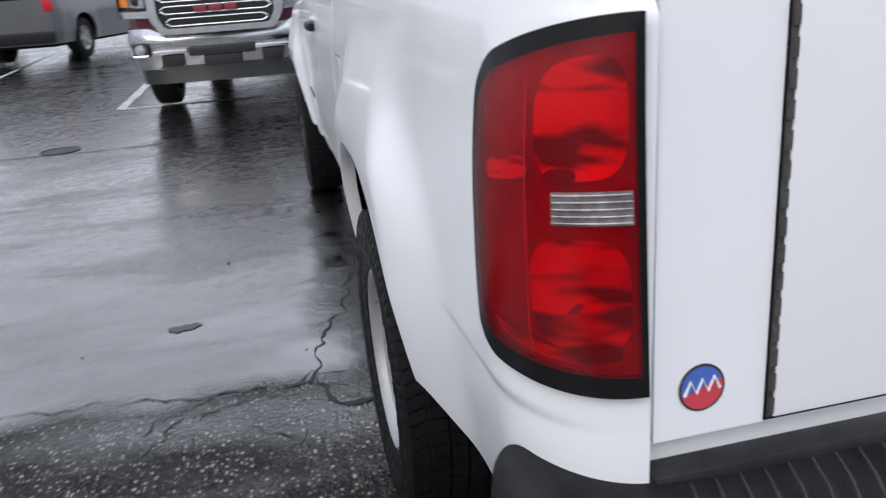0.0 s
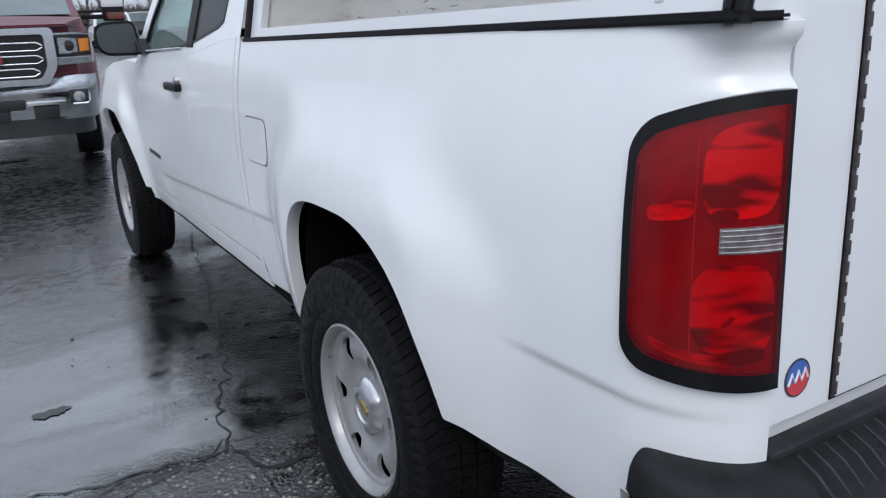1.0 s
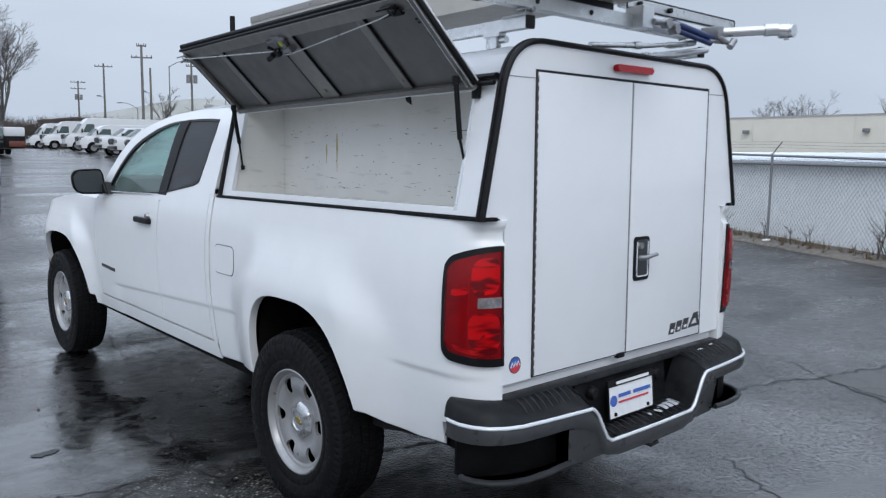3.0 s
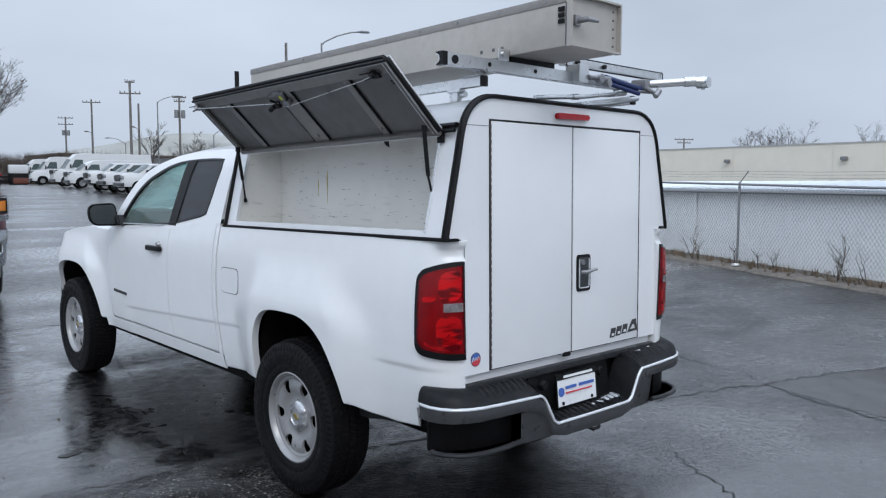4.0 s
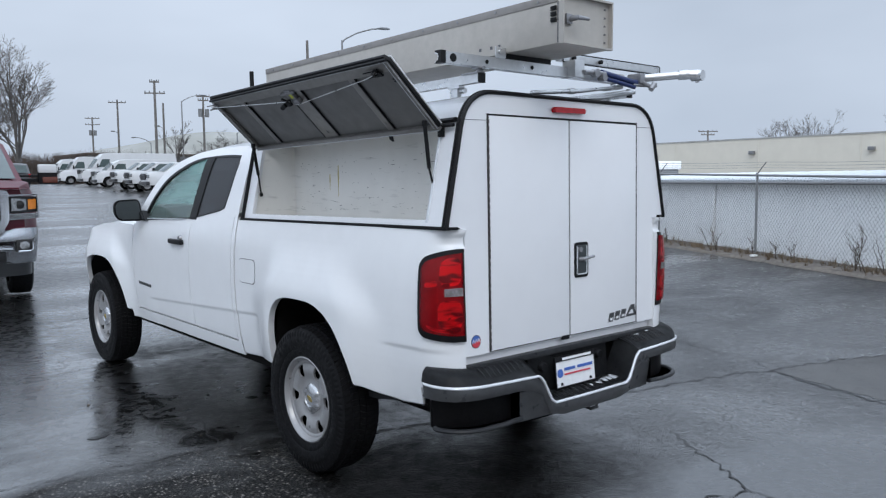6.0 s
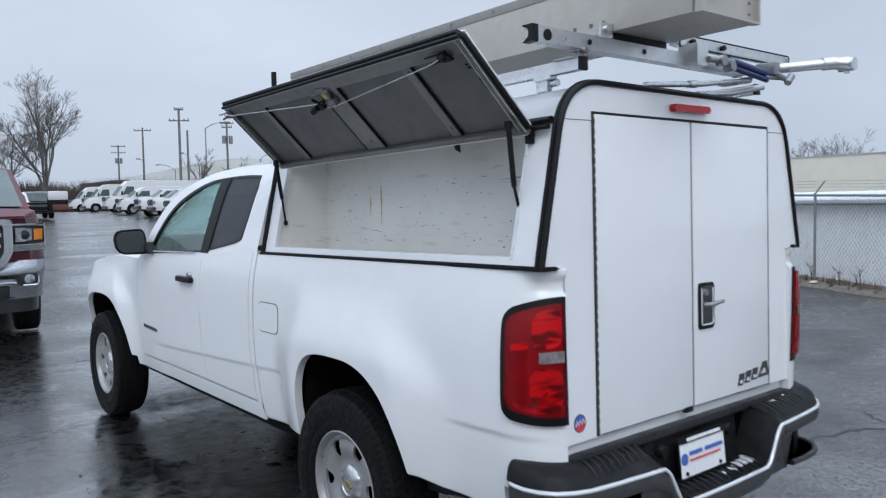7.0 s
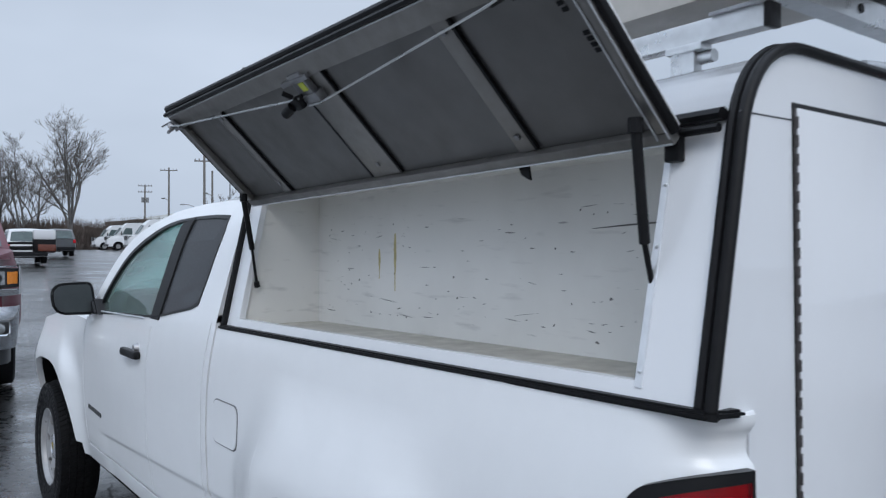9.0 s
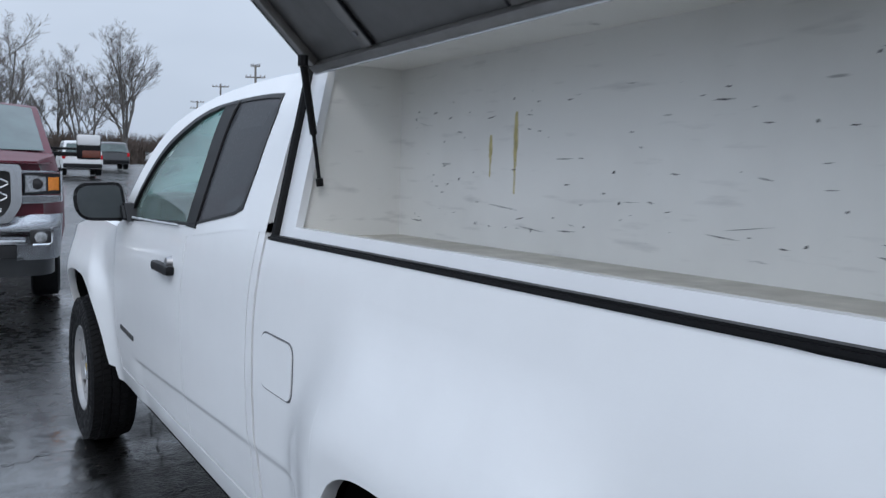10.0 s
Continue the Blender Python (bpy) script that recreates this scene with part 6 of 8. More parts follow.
# upper sliding bar, hanger and drop-down gear at the right end
bm = bmesh.new()
box(bm, 0.02, 0.800, 0.020, 0.058, 2.026, 2.060, 0.005)
slider = part("slide_bar", bm, SATIN, rack)
bm = bmesh.new()
tube(bm, [(x, 0.0185, z) for x, z in rounded([(0.03, 2.022), (0.806, 2.022), (0.806, 2.064), (0.03, 2.064)], 0.008, 4)], 0.0032, 6, closed=True)
part("slide_seal", bm, BLACK, slider, "black edge seal")
for x in (0.10, 0.30):
    bm = bmesh.new()
    tube(bm, [(x, 0.004, 2.043), (x, 0.024, 2.043)], 0.010, 10)
    part("slide_bolt", bm, BLACK, slider)
bm = bmesh.new()
box(bm, 0.035, 0.105, -0.050, 0.030, 1.945, 2.026, 0.006)
part("hanger", bm, SATIN, rack)
bm = bmesh.new()
tube(bm, [(0.22, -0.055, 1.980), (0.47, -0.075, 1.946)], 0.014, 12)
tube(bm, [(0.21, -0.060, 1.957), (0.45, -0.08, 1.924)], 0.010, 10)
part("lift_spring", bm, BLUE, rack, "blue lift cylinder")
bm = bmesh.new()
tube(bm, [(0.10, -0.050, 1.972), (0.24, -0.062, 1.975)], 0.012, 10)
tube(bm, [(0.17, -0.075, 1.972), (0.17, -0.045, 1.972)], 0.020, 12)
tube(bm, [(0.22, -0.080, 1.955), (0.22, -0.045, 1.955)], 0.018, 12)
part("spring_mount", bm, STEEL, rack)
bm = bmesh.new()
tube(bm, [(0.44, -0.078, 1.935), (0.60, -0.10, 1.938)], 0.008, 8)
part("link_rod", bm, STEEL, rack)
bm = bmesh.new()
box(bm, 0.470, 0.515, -0.10, -0.02, 1.945, 1.995, 0.008)
tube(bm, [(0.49, -0.09, 1.955), (0.545, -0.115, 1.925)], 0.010, 10)
tube(bm, [(0.53, -0.12, 1.915), (0.56, -0.12, 1.945)], 0.014, 10)
part("pivot_gear", bm, STEEL, rack)
bm = bmesh.new()
tube(bm, [(0.50, -0.050, 1.972), (0.685, -0.205, 1.990)], 0.019, 14)
tube(bm, [(0.515, -0.063, 1.974), (0.535, -0.080, 1.976)], 0.023, 14)
part("drop_arm", bm, SATIN, rack)
bm = bmesh.new()
tube(bm, [(0.665, -0.188, 1.988), (0.705, -0.222, 1.992)], 0.024, 14)
tube(bm, [(0.700, -0.217, 1.991), (0.738, -0.247, 1.988)], [0.020, 0.030], 14)
tube(bm, [(0.740, -0.277, 1.986), (0.740, -0.219, 1.986)], 0.026, 14)
tube(bm, [(0.740, -0.247, 1.953), (0.740, -0.247, 1.963)], 0.010, 8)
part("arm_end", bm, SATIN, rack)
bm = bmesh.new()
tube(bm, [(-0.22, -0.015, 1.860), (0.10, -0.026, 1.887), (0.38, -0.036, 1.926)], 0.010, 10)
tube(bm, [(0.02, -0.023, 1.880), (0.06, -0.025, 1.884)], 0.014, 10)
tube(bm, [(0.34, -0.034, 1.920), (0.40, -0.036, 1.929)], 0.015, 10)
part("torsion_rod", bm, SATIN, rack)
bm = bmesh.new()
tube(bm, [(0.10, -0.005, 1.852), (0.30, -0.005, 1.872), (0.54, -0.01, 1.914)], 0.013, 10, flat=1.0)
part("rod_mount", bm, SATIN, rack)
bm = bmesh.new()
tube(bm, [(-0.725, 1.66, 1.99), (-0.725, 1.66, 2.112)], 0.012, 10)
part("ladder_stop", bm, BLACK, rack, "black upright ladder stop")

# ---- long aluminium box on the rack ----
tray = thing("conduit_box", "long weathered aluminium box with end latch, lying on the rack", "storage box", (0, 0, 0))
BX0, BX1, BY0, BY1, BZ0, BZ1 = -0.376, -0.062, -0.318, 2.15, 2.020, 2.212
bm = bmesh.new()
box(bm, BX0, BX1, BY0 + 0.012, BY1, BZ0, BZ1, 0.004)
part("box_body", bm, BOXALU, tray)
# lid edge in a darker tone than the box body
bm = bmesh.new()
box(bm, BX0 - 0.003, BX1 + 0.003, BY0 + 0.017, BY1 + 0.002, BZ1 - 0.030, BZ1 + 0.003, 0.003)
part("box_lid", bm, mat("dark_lid_aluminium", (0.29, 0.275, 0.262), 0.50, 0.45, grain=0.06, grain_scale=25, stain=0.35, stain_scale=3, stain_color=(0.22, 0.21, 0.20)), tray, "darker folded lid edge")
bm = bmesh.new()
rim_o = [(BX0 - 0.002, BZ0 - 0.002), (BX1 + 0.002, BZ0 - 0.002), (BX1 + 0.002, BZ1 + 0.005), (BX0 - 0.002, BZ1 + 0.005)]
rim_i = [(BX0 + 0.004, BZ0 + 0.005), (BX1 - 0.005, BZ0 + 0.005), (BX1 - 0.005, BZ1 - 0.003), (BX0 + 0.004, BZ1 - 0.003)]
frame_ring(bm, [(x, BY0 - 0.016, z) for x, z in rim_o], [(x, BY0 - 0.016, z) for x, z in rim_i], (0, 0.026, 0))
end = part("end_rim", bm, BOXALU, tray)
bm = bmesh.new()
box(bm, BX0 + 0.002, BX1 - 0.003, BY0 + 0.004, BY0 + 0.011, BZ0 + 0.003, BZ1 - 0.001)
part("end_door", bm, BOXALU, tray)
for k in range(5):
    bm = bmesh.new()
    box(bm, BX1 - 0.036, BX1 - 0.026, BY0 + 0.002, BY0 + 0.006, BZ0 + 0.025 + k * 0.034, BZ0 + 0.032 + k * 0.034)
    part("rim_slot", bm, INKGREY, tray)
bm = bmesh.new()
box(bm, BX0 + 0.026, BX0 + 0.062, BY0 - 0.010, BY0 + 0.005, BZ0 + 0.078, BZ0 + 0.118, 0.004)
tube(bm, [(BX0 + 0.050, BY0 - 0.010, BZ0 + 0.098), (BX0 + 0.055, BY0 - 0.045, BZ0 + 0.098), (BX0 + 0.108, BY0 - 0.053, BZ0 + 0.097)], [0.012, 0.010, 0.007], 10)
part("end_latch", bm, STEEL, tray, "steel turn latch")
bm = bmesh.new()
for z in (0.085, 0.108, 0.131):
    box(bm, BX0 - 0.008, BX0 - 0.001, BY0 + 0.020, BY0 + 0.050, BZ0 + z, BZ0 + z + 0.018, 0.003)
part("hasp", bm, BLACK, tray)
bm = bmesh.new()
box(bm, BX0 - 0.0022, BX0 + 0.002, BY0 + 0.0105, BY0 + 0.0165, BZ0 + 0.002, BZ1 - 0.030)
part("end_gap", bm, INKGREY, tray)
for k in range(10):
    bm = bmesh.new()
    y = -0.20 + k * 0.25
    tube(bm, [(BX0 - 0.002, y, BZ1 - 0.014), (BX0 - 0.0065, y, BZ1 - 0.014)], 0.006, 8)
    part("lid_rivet", bm, STEEL, tray)
for y in (0.03, 0.08, 0.15):
    bm = bmesh.new()
    box(bm, BX0 - 0.0016, BX0 + 0.002, y - 0.007, y + 0.007, BZ0 + 0.024, BZ0 + 0.038)
    part("square_hole", bm, INKGREY, tray)
for y in (0.016, 1.66):
    bm = bmesh.new()
    box(bm, BX0 - 0.062, BX0 - 0.001, y - 0.028, y - 0.022, 1.995, 2.040, 0.002)
    box(bm, BX0 - 0.006, BX0 - 0.001, y - 0.028, y + 0.03, 1.995, 2.040, 0.002)
    tube(bm, [(BX0 - 0.040, y - 0.026, 2.019), (BX0 - 0.040, y - 0.040, 2.019)], 0.010, 10)
    part("hold_down", bm, SATIN, tray)
for y in (0.016, 1.66):
    bm = bmesh.new()
    box(bm, BX0 + 0.02, BX1 - 0.02, y - 0.021, y + 0.021, 1.990, 2.022)
    part("box_packer", bm, BLACK, tray)


# the cap, its rack and the box follow the nose-down rake of the bed; the rear wall leans forward a little
for owner in (cap, rack, tray):
    for ob in owner.children_recursive:
        if ob.type == "MESH" and ob.matrix_basis.is_identity:
            for v in ob.data.vertices:
                if owner is cap and v.co.y < 0:
                    v.co.y += 0.015 * (v.co.z - 0.745)
                v.co.z -= 0.012 * max(v.co.y, 0.0)


# ---- ground: one sheet, level at the truck and rising gently far off ----
def ground_z(x, y):
    return 1.30 * ease(4, 80, y) + 0.6 * ease(30, 90, x) * ease(60, 20, y)


bm = bmesh.new()
rings = [0, 0.6, 1.2, 2, 3, 4.5, 6.5, 9, 12, 16, 21, 27, 34, 42, 52, 64, 78, 95, 115, 140, 180, 240, 340, 520, 900, 1600]
count = 72
prev = None
centre = bm.verts.new((0, 2, 0))
for r in rings[1:]:
    ring = []
    for k in range(count):
        a = 2 * math.pi * k / count
        x, y = r * math.sin(a), 2 + r * math.cos(a)
        ring.append(bm.verts.new((x, y, ground_z(x, y))))
    for k in range(count):
        if prev is None:
            bm.faces.new((centre, ring[(k + 1) % count], ring[k]))
        else:
            bm.faces.new((prev[k], prev[(k + 1) % count], ring[(k + 1) % count], ring[k]))
    prev = ring
ground = tagged(part("ground", bm, ASPHALT), "wet dark asphalt of the car lot with puddle sheen", "ground", kind="structure")


# ---- other vehicles in the lot ----
MAROON = mat("maroon_car_paint", (0.085, 0.008, 0.018), 0.42, grain=0.05, grain_scale=8, stain=0.2, stain_scale=2, coat=0.12, spec=0.35, drops=0.08)
GREYPAINT = mat("grey_car_paint", (0.075, 0.078, 0.082), 0.3, 0.3, grain=0.05, grain_scale=8, stain=0.2, stain_scale=2, coat=0.6)
DARKPAINT = mat("black_car_paint", (0.025, 0.025, 0.028), 0.3, grain=0.05, grain_scale=8, stain=0.2, stain_scale=2, coat=0.6)
FLEETWHITE = mat("fleet_white_paint", (0.60, 0.61, 0.62), 0.35, grain=0.03, grain_scale=3, stain=0.25, stain_scale=1.2, stain_color=(0.5, 0.5, 0.5), coat=0.3, random_tint=0.05)
FARGLASS = mat("far_window_glass", (0.05, 0.075, 0.074), 0.2, grain=0.2, grain_scale=3, coat=0.5)
AMBER = mat("amber_lens", (0.62, 0.20, 0.02), 0.2, coat=0.6, grain=0.15, grain_scale=60)
HEADLAMP = mat("head_lamp_glass", (0.36, 0.37, 0.38), 0.12, 0.6, grain=0.4, grain_scale=35, coat=0.8)
DARKAMBER = mat("dark_amber_reflector", (0.11, 0.028, 0.014), 0.25, coat=0.5, grain=0.15, grain_scale=50)
GRILLE = mat("grille_black", (0.010, 0.010, 0.011), 0.4, grain=0.2)
REDMARK = mat("red_emblem", (0.17, 0.016, 0.026), 0.3, coat=0.5, grain=0.1)


def shaped_side(side, ys, low, high, width, rows=10):
    """A vehicle flank: a sheet from low(y) to high(y), bent by width(y, z)."""
    bm = bmesh.new()

    def place(y, v):
        zb, zt = low(y), high(y)
        z = zb + (zt - zb) * v
        return (side * width(y, z), y, z)

    sheet(bm, ys, steps(0, 1, rows), place)
    sheet(bm, ys, (0, 1), lambda y, v: (side * (width(y, low(y)) - 0.05 * v), y, low(y) + 0.01 * v))
    return bm


def tabled(pairs):
    xs, zs = [p[0] for p in pairs], [p[1] for p in pairs]
    return lambda y: float(np.interp(y, xs, zs))


def plain_wheel(parent, x, y, r, w, side, material=WHEEL, spokes=6):
    bm = bmesh.new()
    lathe(bm, [(-w * 0.42, r * 0.60), (-w * 0.5, r * 0.66), (-w * 0.5, r * 0.90), (-w * 0.42, r * 0.985), (0, r), (w * 0.42, r * 0.985), (w * 0.5, r * 0.9), (w * 0.5, r * 0.6)], 36)
    ob = part("wheel", bm, TYRE, parent, at=(x, y, r))
    if side > 0:
        ob.rotation_euler = (0, 0, math.pi)
    bm = bmesh.new()
    lathe(bm, [(-w * 0.40, r * 0.62), (-w * 0.30, r * 0.57), (-w * 0.18, r * 0.50), (-w * 0.16, r * 0.22), (-w * 0.30, r * 0.17), (-w * 0.31, r * 0.02)], 30)
    for k in range(spokes):
        m = Matrix.Rotation(2 * math.pi * k / spokes, 4, "X")
        box(bm, -w * 0.38, -w * 0.20, r * 0.12, r * 0.58, -r * 0.06, r * 0.06, 0.008, m)
    part("rim", bm, material, ob)
    return ob


def lot_vehicle(name, label, paint, kind, length, half, belt_z, roof_z, front_axle, rear_axle, r, category, simple=False):
    """A parked vehicle, front at y = 0 and facing -y, standing on z = 0.
    kind: 'pickup', 'van' or 'suv'."""
    ob = thing(name, label, category)
    low0 = 0.36 if kind != "pickup" else 0.52

    def low(y):
        z = low0
        for c in (front_axle, rear_axle):
            d = abs(y - c) / (r + 0.10)
            if d < 1:
                z = max(z, r + (r + 0.09) * math.sqrt(1 - d ** 2.6) if d < 1 else z)
        return z

    if kind == "pickup":
        high = tabled([(0.0, belt_z - 0.06), (0.35, belt_z), (1.3, belt_z + 0.03), (1.5, belt_z), (3.7, belt_z), (3.72, belt_z + 0.03), (length, belt_z + 0.03)])
        glass_pts = [(0.98, belt_z), (1.76, roof_z - 0.04), (2.12, roof_z), (3.45, roof_z), (3.62, roof_z - 0.06), (3.70, belt_z)]
    elif kind == "suv":
        high = tabled([(0.0, belt_z - 0.12), (0.30, belt_z - 0.06), (1.1, belt_z), (length - 0.15, belt_z + 0.03), (length, belt_z)])
        glass_pts = [(1.05, belt_z), (1.85, roof_z - 0.05), (2.2, roof_z), (length - 0.65, roof_z - 0.02), (length - 0.3, roof_z - 0.10), (length - 0.06, belt_z)]
    else:
        high = tabled([(0.0, belt_z - 0.30), (0.25, belt_z - 0.16), (0.95, belt_z), (length - 0.05, belt_z), (length, belt_z - 0.02)])
        glass_pts = [(0.80, belt_z), (1.35, belt_z + (roof_z - belt_z) * 0.62), (1.75, roof_z - 0.06), (2.3, roof_z), (length - 0.15, roof_z), (length, belt_z)]
    roof_half = half * (0.80 if kind != "van" else 0.90)

    def width(y, z):
        w = half * (1 - 0.06 * ease(belt_z - 0.25, belt_z + 0.05, z) - 0.05 * ease(low0 + 0.25, low0, z))
        w -= 0.16 * ease(0.55, 0.0, y) ** 2 + 0.06 * ease(length - 0.35, length, y) ** 2
        for c in (front_axle, rear_axle):
            w += 0.025 * ease(r + 0.30, r + 0.05, abs(y - c)) * ease(belt_z - 0.1, belt_z - 0.4, z)
        return w

    n = 26 if simple else 60
    ys = sorted({round(v, 3) for v in steps(0.0, length, n)} | {round(c + s * (r + 0.10) * k, 3) for c in (front_axle, rear_axle) for s in (-1, 1) for k in (0.0, 0.3, 0.55, 0.75, 0.88, 0.95, 0.985, 1.0)})
    ys = [y for y in ys if 0 <= y <= length]
    for side in (-1, 1):
        part("body_side", shaped_side(side, ys, low, high, width, 8 if simple else 14), paint, ob)
    bm = bmesh.new()
    sheet(bm, ys, steps(-1, 1, 10), lambda y, u: (u * width(y, high(y)), y, high(y) + 0.035 * (1 - u * u) * ease(0, 0.4, y)))
    part("top_deck", bm, paint, ob)
    for y in (0.0, length):
        bm = bmesh.new()
        sheet(bm, steps(-1, 1, 10), steps(0, 1, 5), lambda u, v: (u * width(y, low(y) + (high(y) - low(y)) * v), y - (0.07 if y == 0 else -0.04) * (1 - u * u), low(y) + (high(y) - low(y)) * v))
        part("front_panel" if y == 0 else "rear_panel", bm, paint, ob)
    bm = bmesh.new()
    box(bm, -half * 0.82, half * 0.82, 0.15, length - 0.15, low0 - 0.06, belt_z - 0.12, 0.03)
    part("underbody", bm, DARK, ob)
    # cabin: painted shell with glass panes set in
    bm = bmesh.new()

    def shell(i, u):
        y, z = glass_pts[i]
        k = (z - belt_z) / (roof_z - belt_z)
        w = width(min(max(y, 0.6), length - 0.4), belt_z) * (1 - k) + roof_half * k
        return (u * w, y - (0.12 * (1 - u * u) if i < 2 else 0), z + (0.04 * (1 - u * u) if 0 < i < len(glass_pts) - 1 else 0))

    sheet(bm, list(range(len(glass_pts))), steps(-1, 1, 10), shell)
    for side in (-1, 1):
        bm.faces.new([bm.verts.new(shell(i, side)) for i in range(len(glass_pts))])
    cabin = part("cabin", bm, paint, ob)

    def pane(name, quad, off):
        b2 = bmesh.new()
        v = [Vector(p) for p in quad]
        nrm = (v[1] - v[0]).cross(v[2] - v[0]).normalized()
        cen = sum(v, Vector()) / len(v)
        if nrm.dot(cen - Vector((0, length * 0.5, belt_z + 0.1))) < 0:
            nrm = -nrm
        prism(b2, [p + nrm * off for p in v], -nrm * (off + 0.004))
        part(name, b2, FARGLASS, cabin)

    def side_pt(side, y, k):
        z = belt_z + (roof_z - belt_z) * k
        w = width(min(max(y, 0.6), length - 0.4), belt_z) * (1 - k) + roof_half * k
        return (side * w, y, z)

    b2 = bmesh.new()
    sheet(b2, steps(-0.92, 0.92, 8), steps(0.06, 0.94, 3), lambda u, t: tuple(Vector(shell(0, u)).lerp(Vector(shell(1, u)), t) + Vector((0, -0.030, 0.022))))
    part("windshield", b2, FARGLASS, cabin)
    if kind == "pickup":
        spans = [(1.34, 1.86, 2.38, 2.43), (2.53, 2.50, 3.40, 3.48)]
    elif kind == "suv":
        spans = [(1.45, 1.95, 2.35, 2.40), (2.48, 2.45, 3.25, 3.30), (3.38, 3.38, length - 0.75, length - 0.45)]
    else:
        spans = [(1.30, 1.62, 2.20, 2.22)]
    for side in (-1, 1):
        for a, b, c, d in spans:
            pane("side_window", [side_pt(side, a, 0.08), side_pt(side, b, 0.84 if kind != "van" else 0.60), side_pt(side, c, 0.84 if kind != "van" else 0.60), side_pt(side, d, 0.08)], 0.008)
        bm = bmesh.new()
        my = glass_pts[0][0] + 0.42
        box(bm, side * (half + 0.02), side * (half + 0.22), my - 0.05, my + 0.05, belt_z + 0.05, belt_z + (0.22 if kind != "van" else 0.38), 0.03)
        box(bm, side * (half - 0.08), side * (half + 0.05), my - 0.02, my + 0.03, belt_z + 0.06, belt_z + 0.11, 0.01)
        part("door_mirror", bm, BLACK, ob)
        for y in (front_axle, rear_axle):
            plain_wheel(ob, side * (half - 0.15), y, r, 0.26, side, spokes=5)
        bm = bmesh.new()
        box(bm, side * (half * 0.62), side * (half * 0.90), -0.055, 0.10, belt_z - 0.36, belt_z - 0.14, 0.03)
        part("head_lamp", bm, HEADLAMP, ob)
        bm = bmesh.new()
        box(bm, side * (half * 0.80), side * (half * 0.965), length - 0.10, length + 0.03, belt_z - (0.24 if kind == "suv" else 0.42), belt_z - 0.02, 0.03)
        part("tail_lamp", bm, RED_PLAIN, ob)
    bm = bmesh.new()
    box(bm, -half * 0.58, half * 0.58, -0.085, 0.05, belt_z - 0.46, belt_z - 0.10, 0.02)
    part("grille", bm, GRILLE, ob)
    bm = bmesh.new()
    for z in (belt_z - 0.38, belt_z - 0.28, belt_z - 0.18):
        box(bm, -half * 0.56, half * 0.56, -0.097, -0.06, z - 0.012, z + 0.012, 0.004)
    part("grille_bar", bm, CHROME, ob)
    for y0, y1 in ((-0.12, 0.10), (length - 0.08, length + 0.12)):
        bm = bmesh.new()
        box(bm, -half * 0.93, half * 0.93, y0, y1, low0 + 0.02, low0 + 0.24, 0.05)
        part("bumper", bm, GREYPAINT if kind == "van" else (DARKPAINT if kind == "pickup" else BLACK), ob)
    if kind == "suv":
        b2 = bmesh.new()
        i = len(glass_pts) - 2
        sheet(b2, steps(-0.86, 0.86, 6), steps(0.08, 0.88, 2), lambda u, t: tuple(Vector(shell(i + 1, u)).lerp(Vector(shell(i, u)), t) + Vector((0, 0.012, 0.006))))
        part("rear_window", b2, FARGLASS, cabin)
    if kind == "pickup":
        bm = bmesh.new()
        box(bm, -half * 0.80, half * 0.80, 3.78, length - 0.08, belt_z - 0.35, belt_z + 0.075)
        part("bed_well", bm, DARK, ob)
    return ob


# the maroon heavy pickup that faces us, with its own front end
GX, GY, GH = -1.417, 8.054, 0.985
gmc = lot_vehicle("maroon_pickup", "maroon heavy-duty pickup with chrome grille and bumper, parked facing us", MAROON, "pickup", 5.95, GH, 1.455, 2.02, 1.02, 4.85, 0.405, "pickup truck")
for child in list(gmc.children_recursive):
    if child.name.split(".")[0] in ("head_lamp", "grille", "grille_bar") or (child.name.startswith("bumper") and child.parent == gmc) or (child.name.startswith("door_mirror") and child.parent == gmc):
        bpy.data.objects.remove(child, do_unlink=True)
gmc.location = (GX, GY, ground_z(GX, GY + 2.5))
gmc.scale = (1.03, 1.0, 1.0)
gmc.rotation_euler = (0, 0, radians(-6))


def chrome_frame(outer, inner, y, depth, material, name, parent, bevel=0.0):
    b = bmesh.new()
    frame_ring(b, [(x, y, z) for x, z in outer], [(x, y, z) for x, z in inner], (0, depth, 0))
    return part(name, b, material, parent)


o = rounded([(-0.56, 0.835), (0.56, 0.835), (0.66, 1.00), (0.66, 1.365), (-0.66, 1.365), (-0.66, 1.00)], [0.05, 0.05, 0.06, 0.05, 0.05, 0.06], 4)
i_ = rounded([(-0.51, 0.895), (0.51, 0.895), (0.575, 1.01), (0.575, 1.305), (-0.575, 1.305), (-0.575, 1.01)], [0.04, 0.04, 0.05, 0.04, 0.04, 0.05], 4)
grille = chrome_frame(o, i_, -0.155, 0.10, CHROME, "grille_surround", gmc)
bm = bmesh.new()
prism(bm, [(x, -0.095, z) for x, z in i_], (0, 0.05, 0))
part("grille_mesh", bm, GRILLE, grille)
for z, w in ((0.955, 0.50), (1.075, 0.545), (1.195, 0.555)):
    bm = bmesh.new()
    for dz in (-0.036, 0.036):
        tube(bm, [(-w, -0.135, z + dz * 0.2), (-w + 0.05, -0.142, z + dz), (0, -0.150, z + dz), (w - 0.05, -0.142, z + dz), (w, -0.135, z + dz * 0.2)], 0.0055, 6)
    part("grille_bar", bm, SATIN, grille)
bm = bmesh.new()
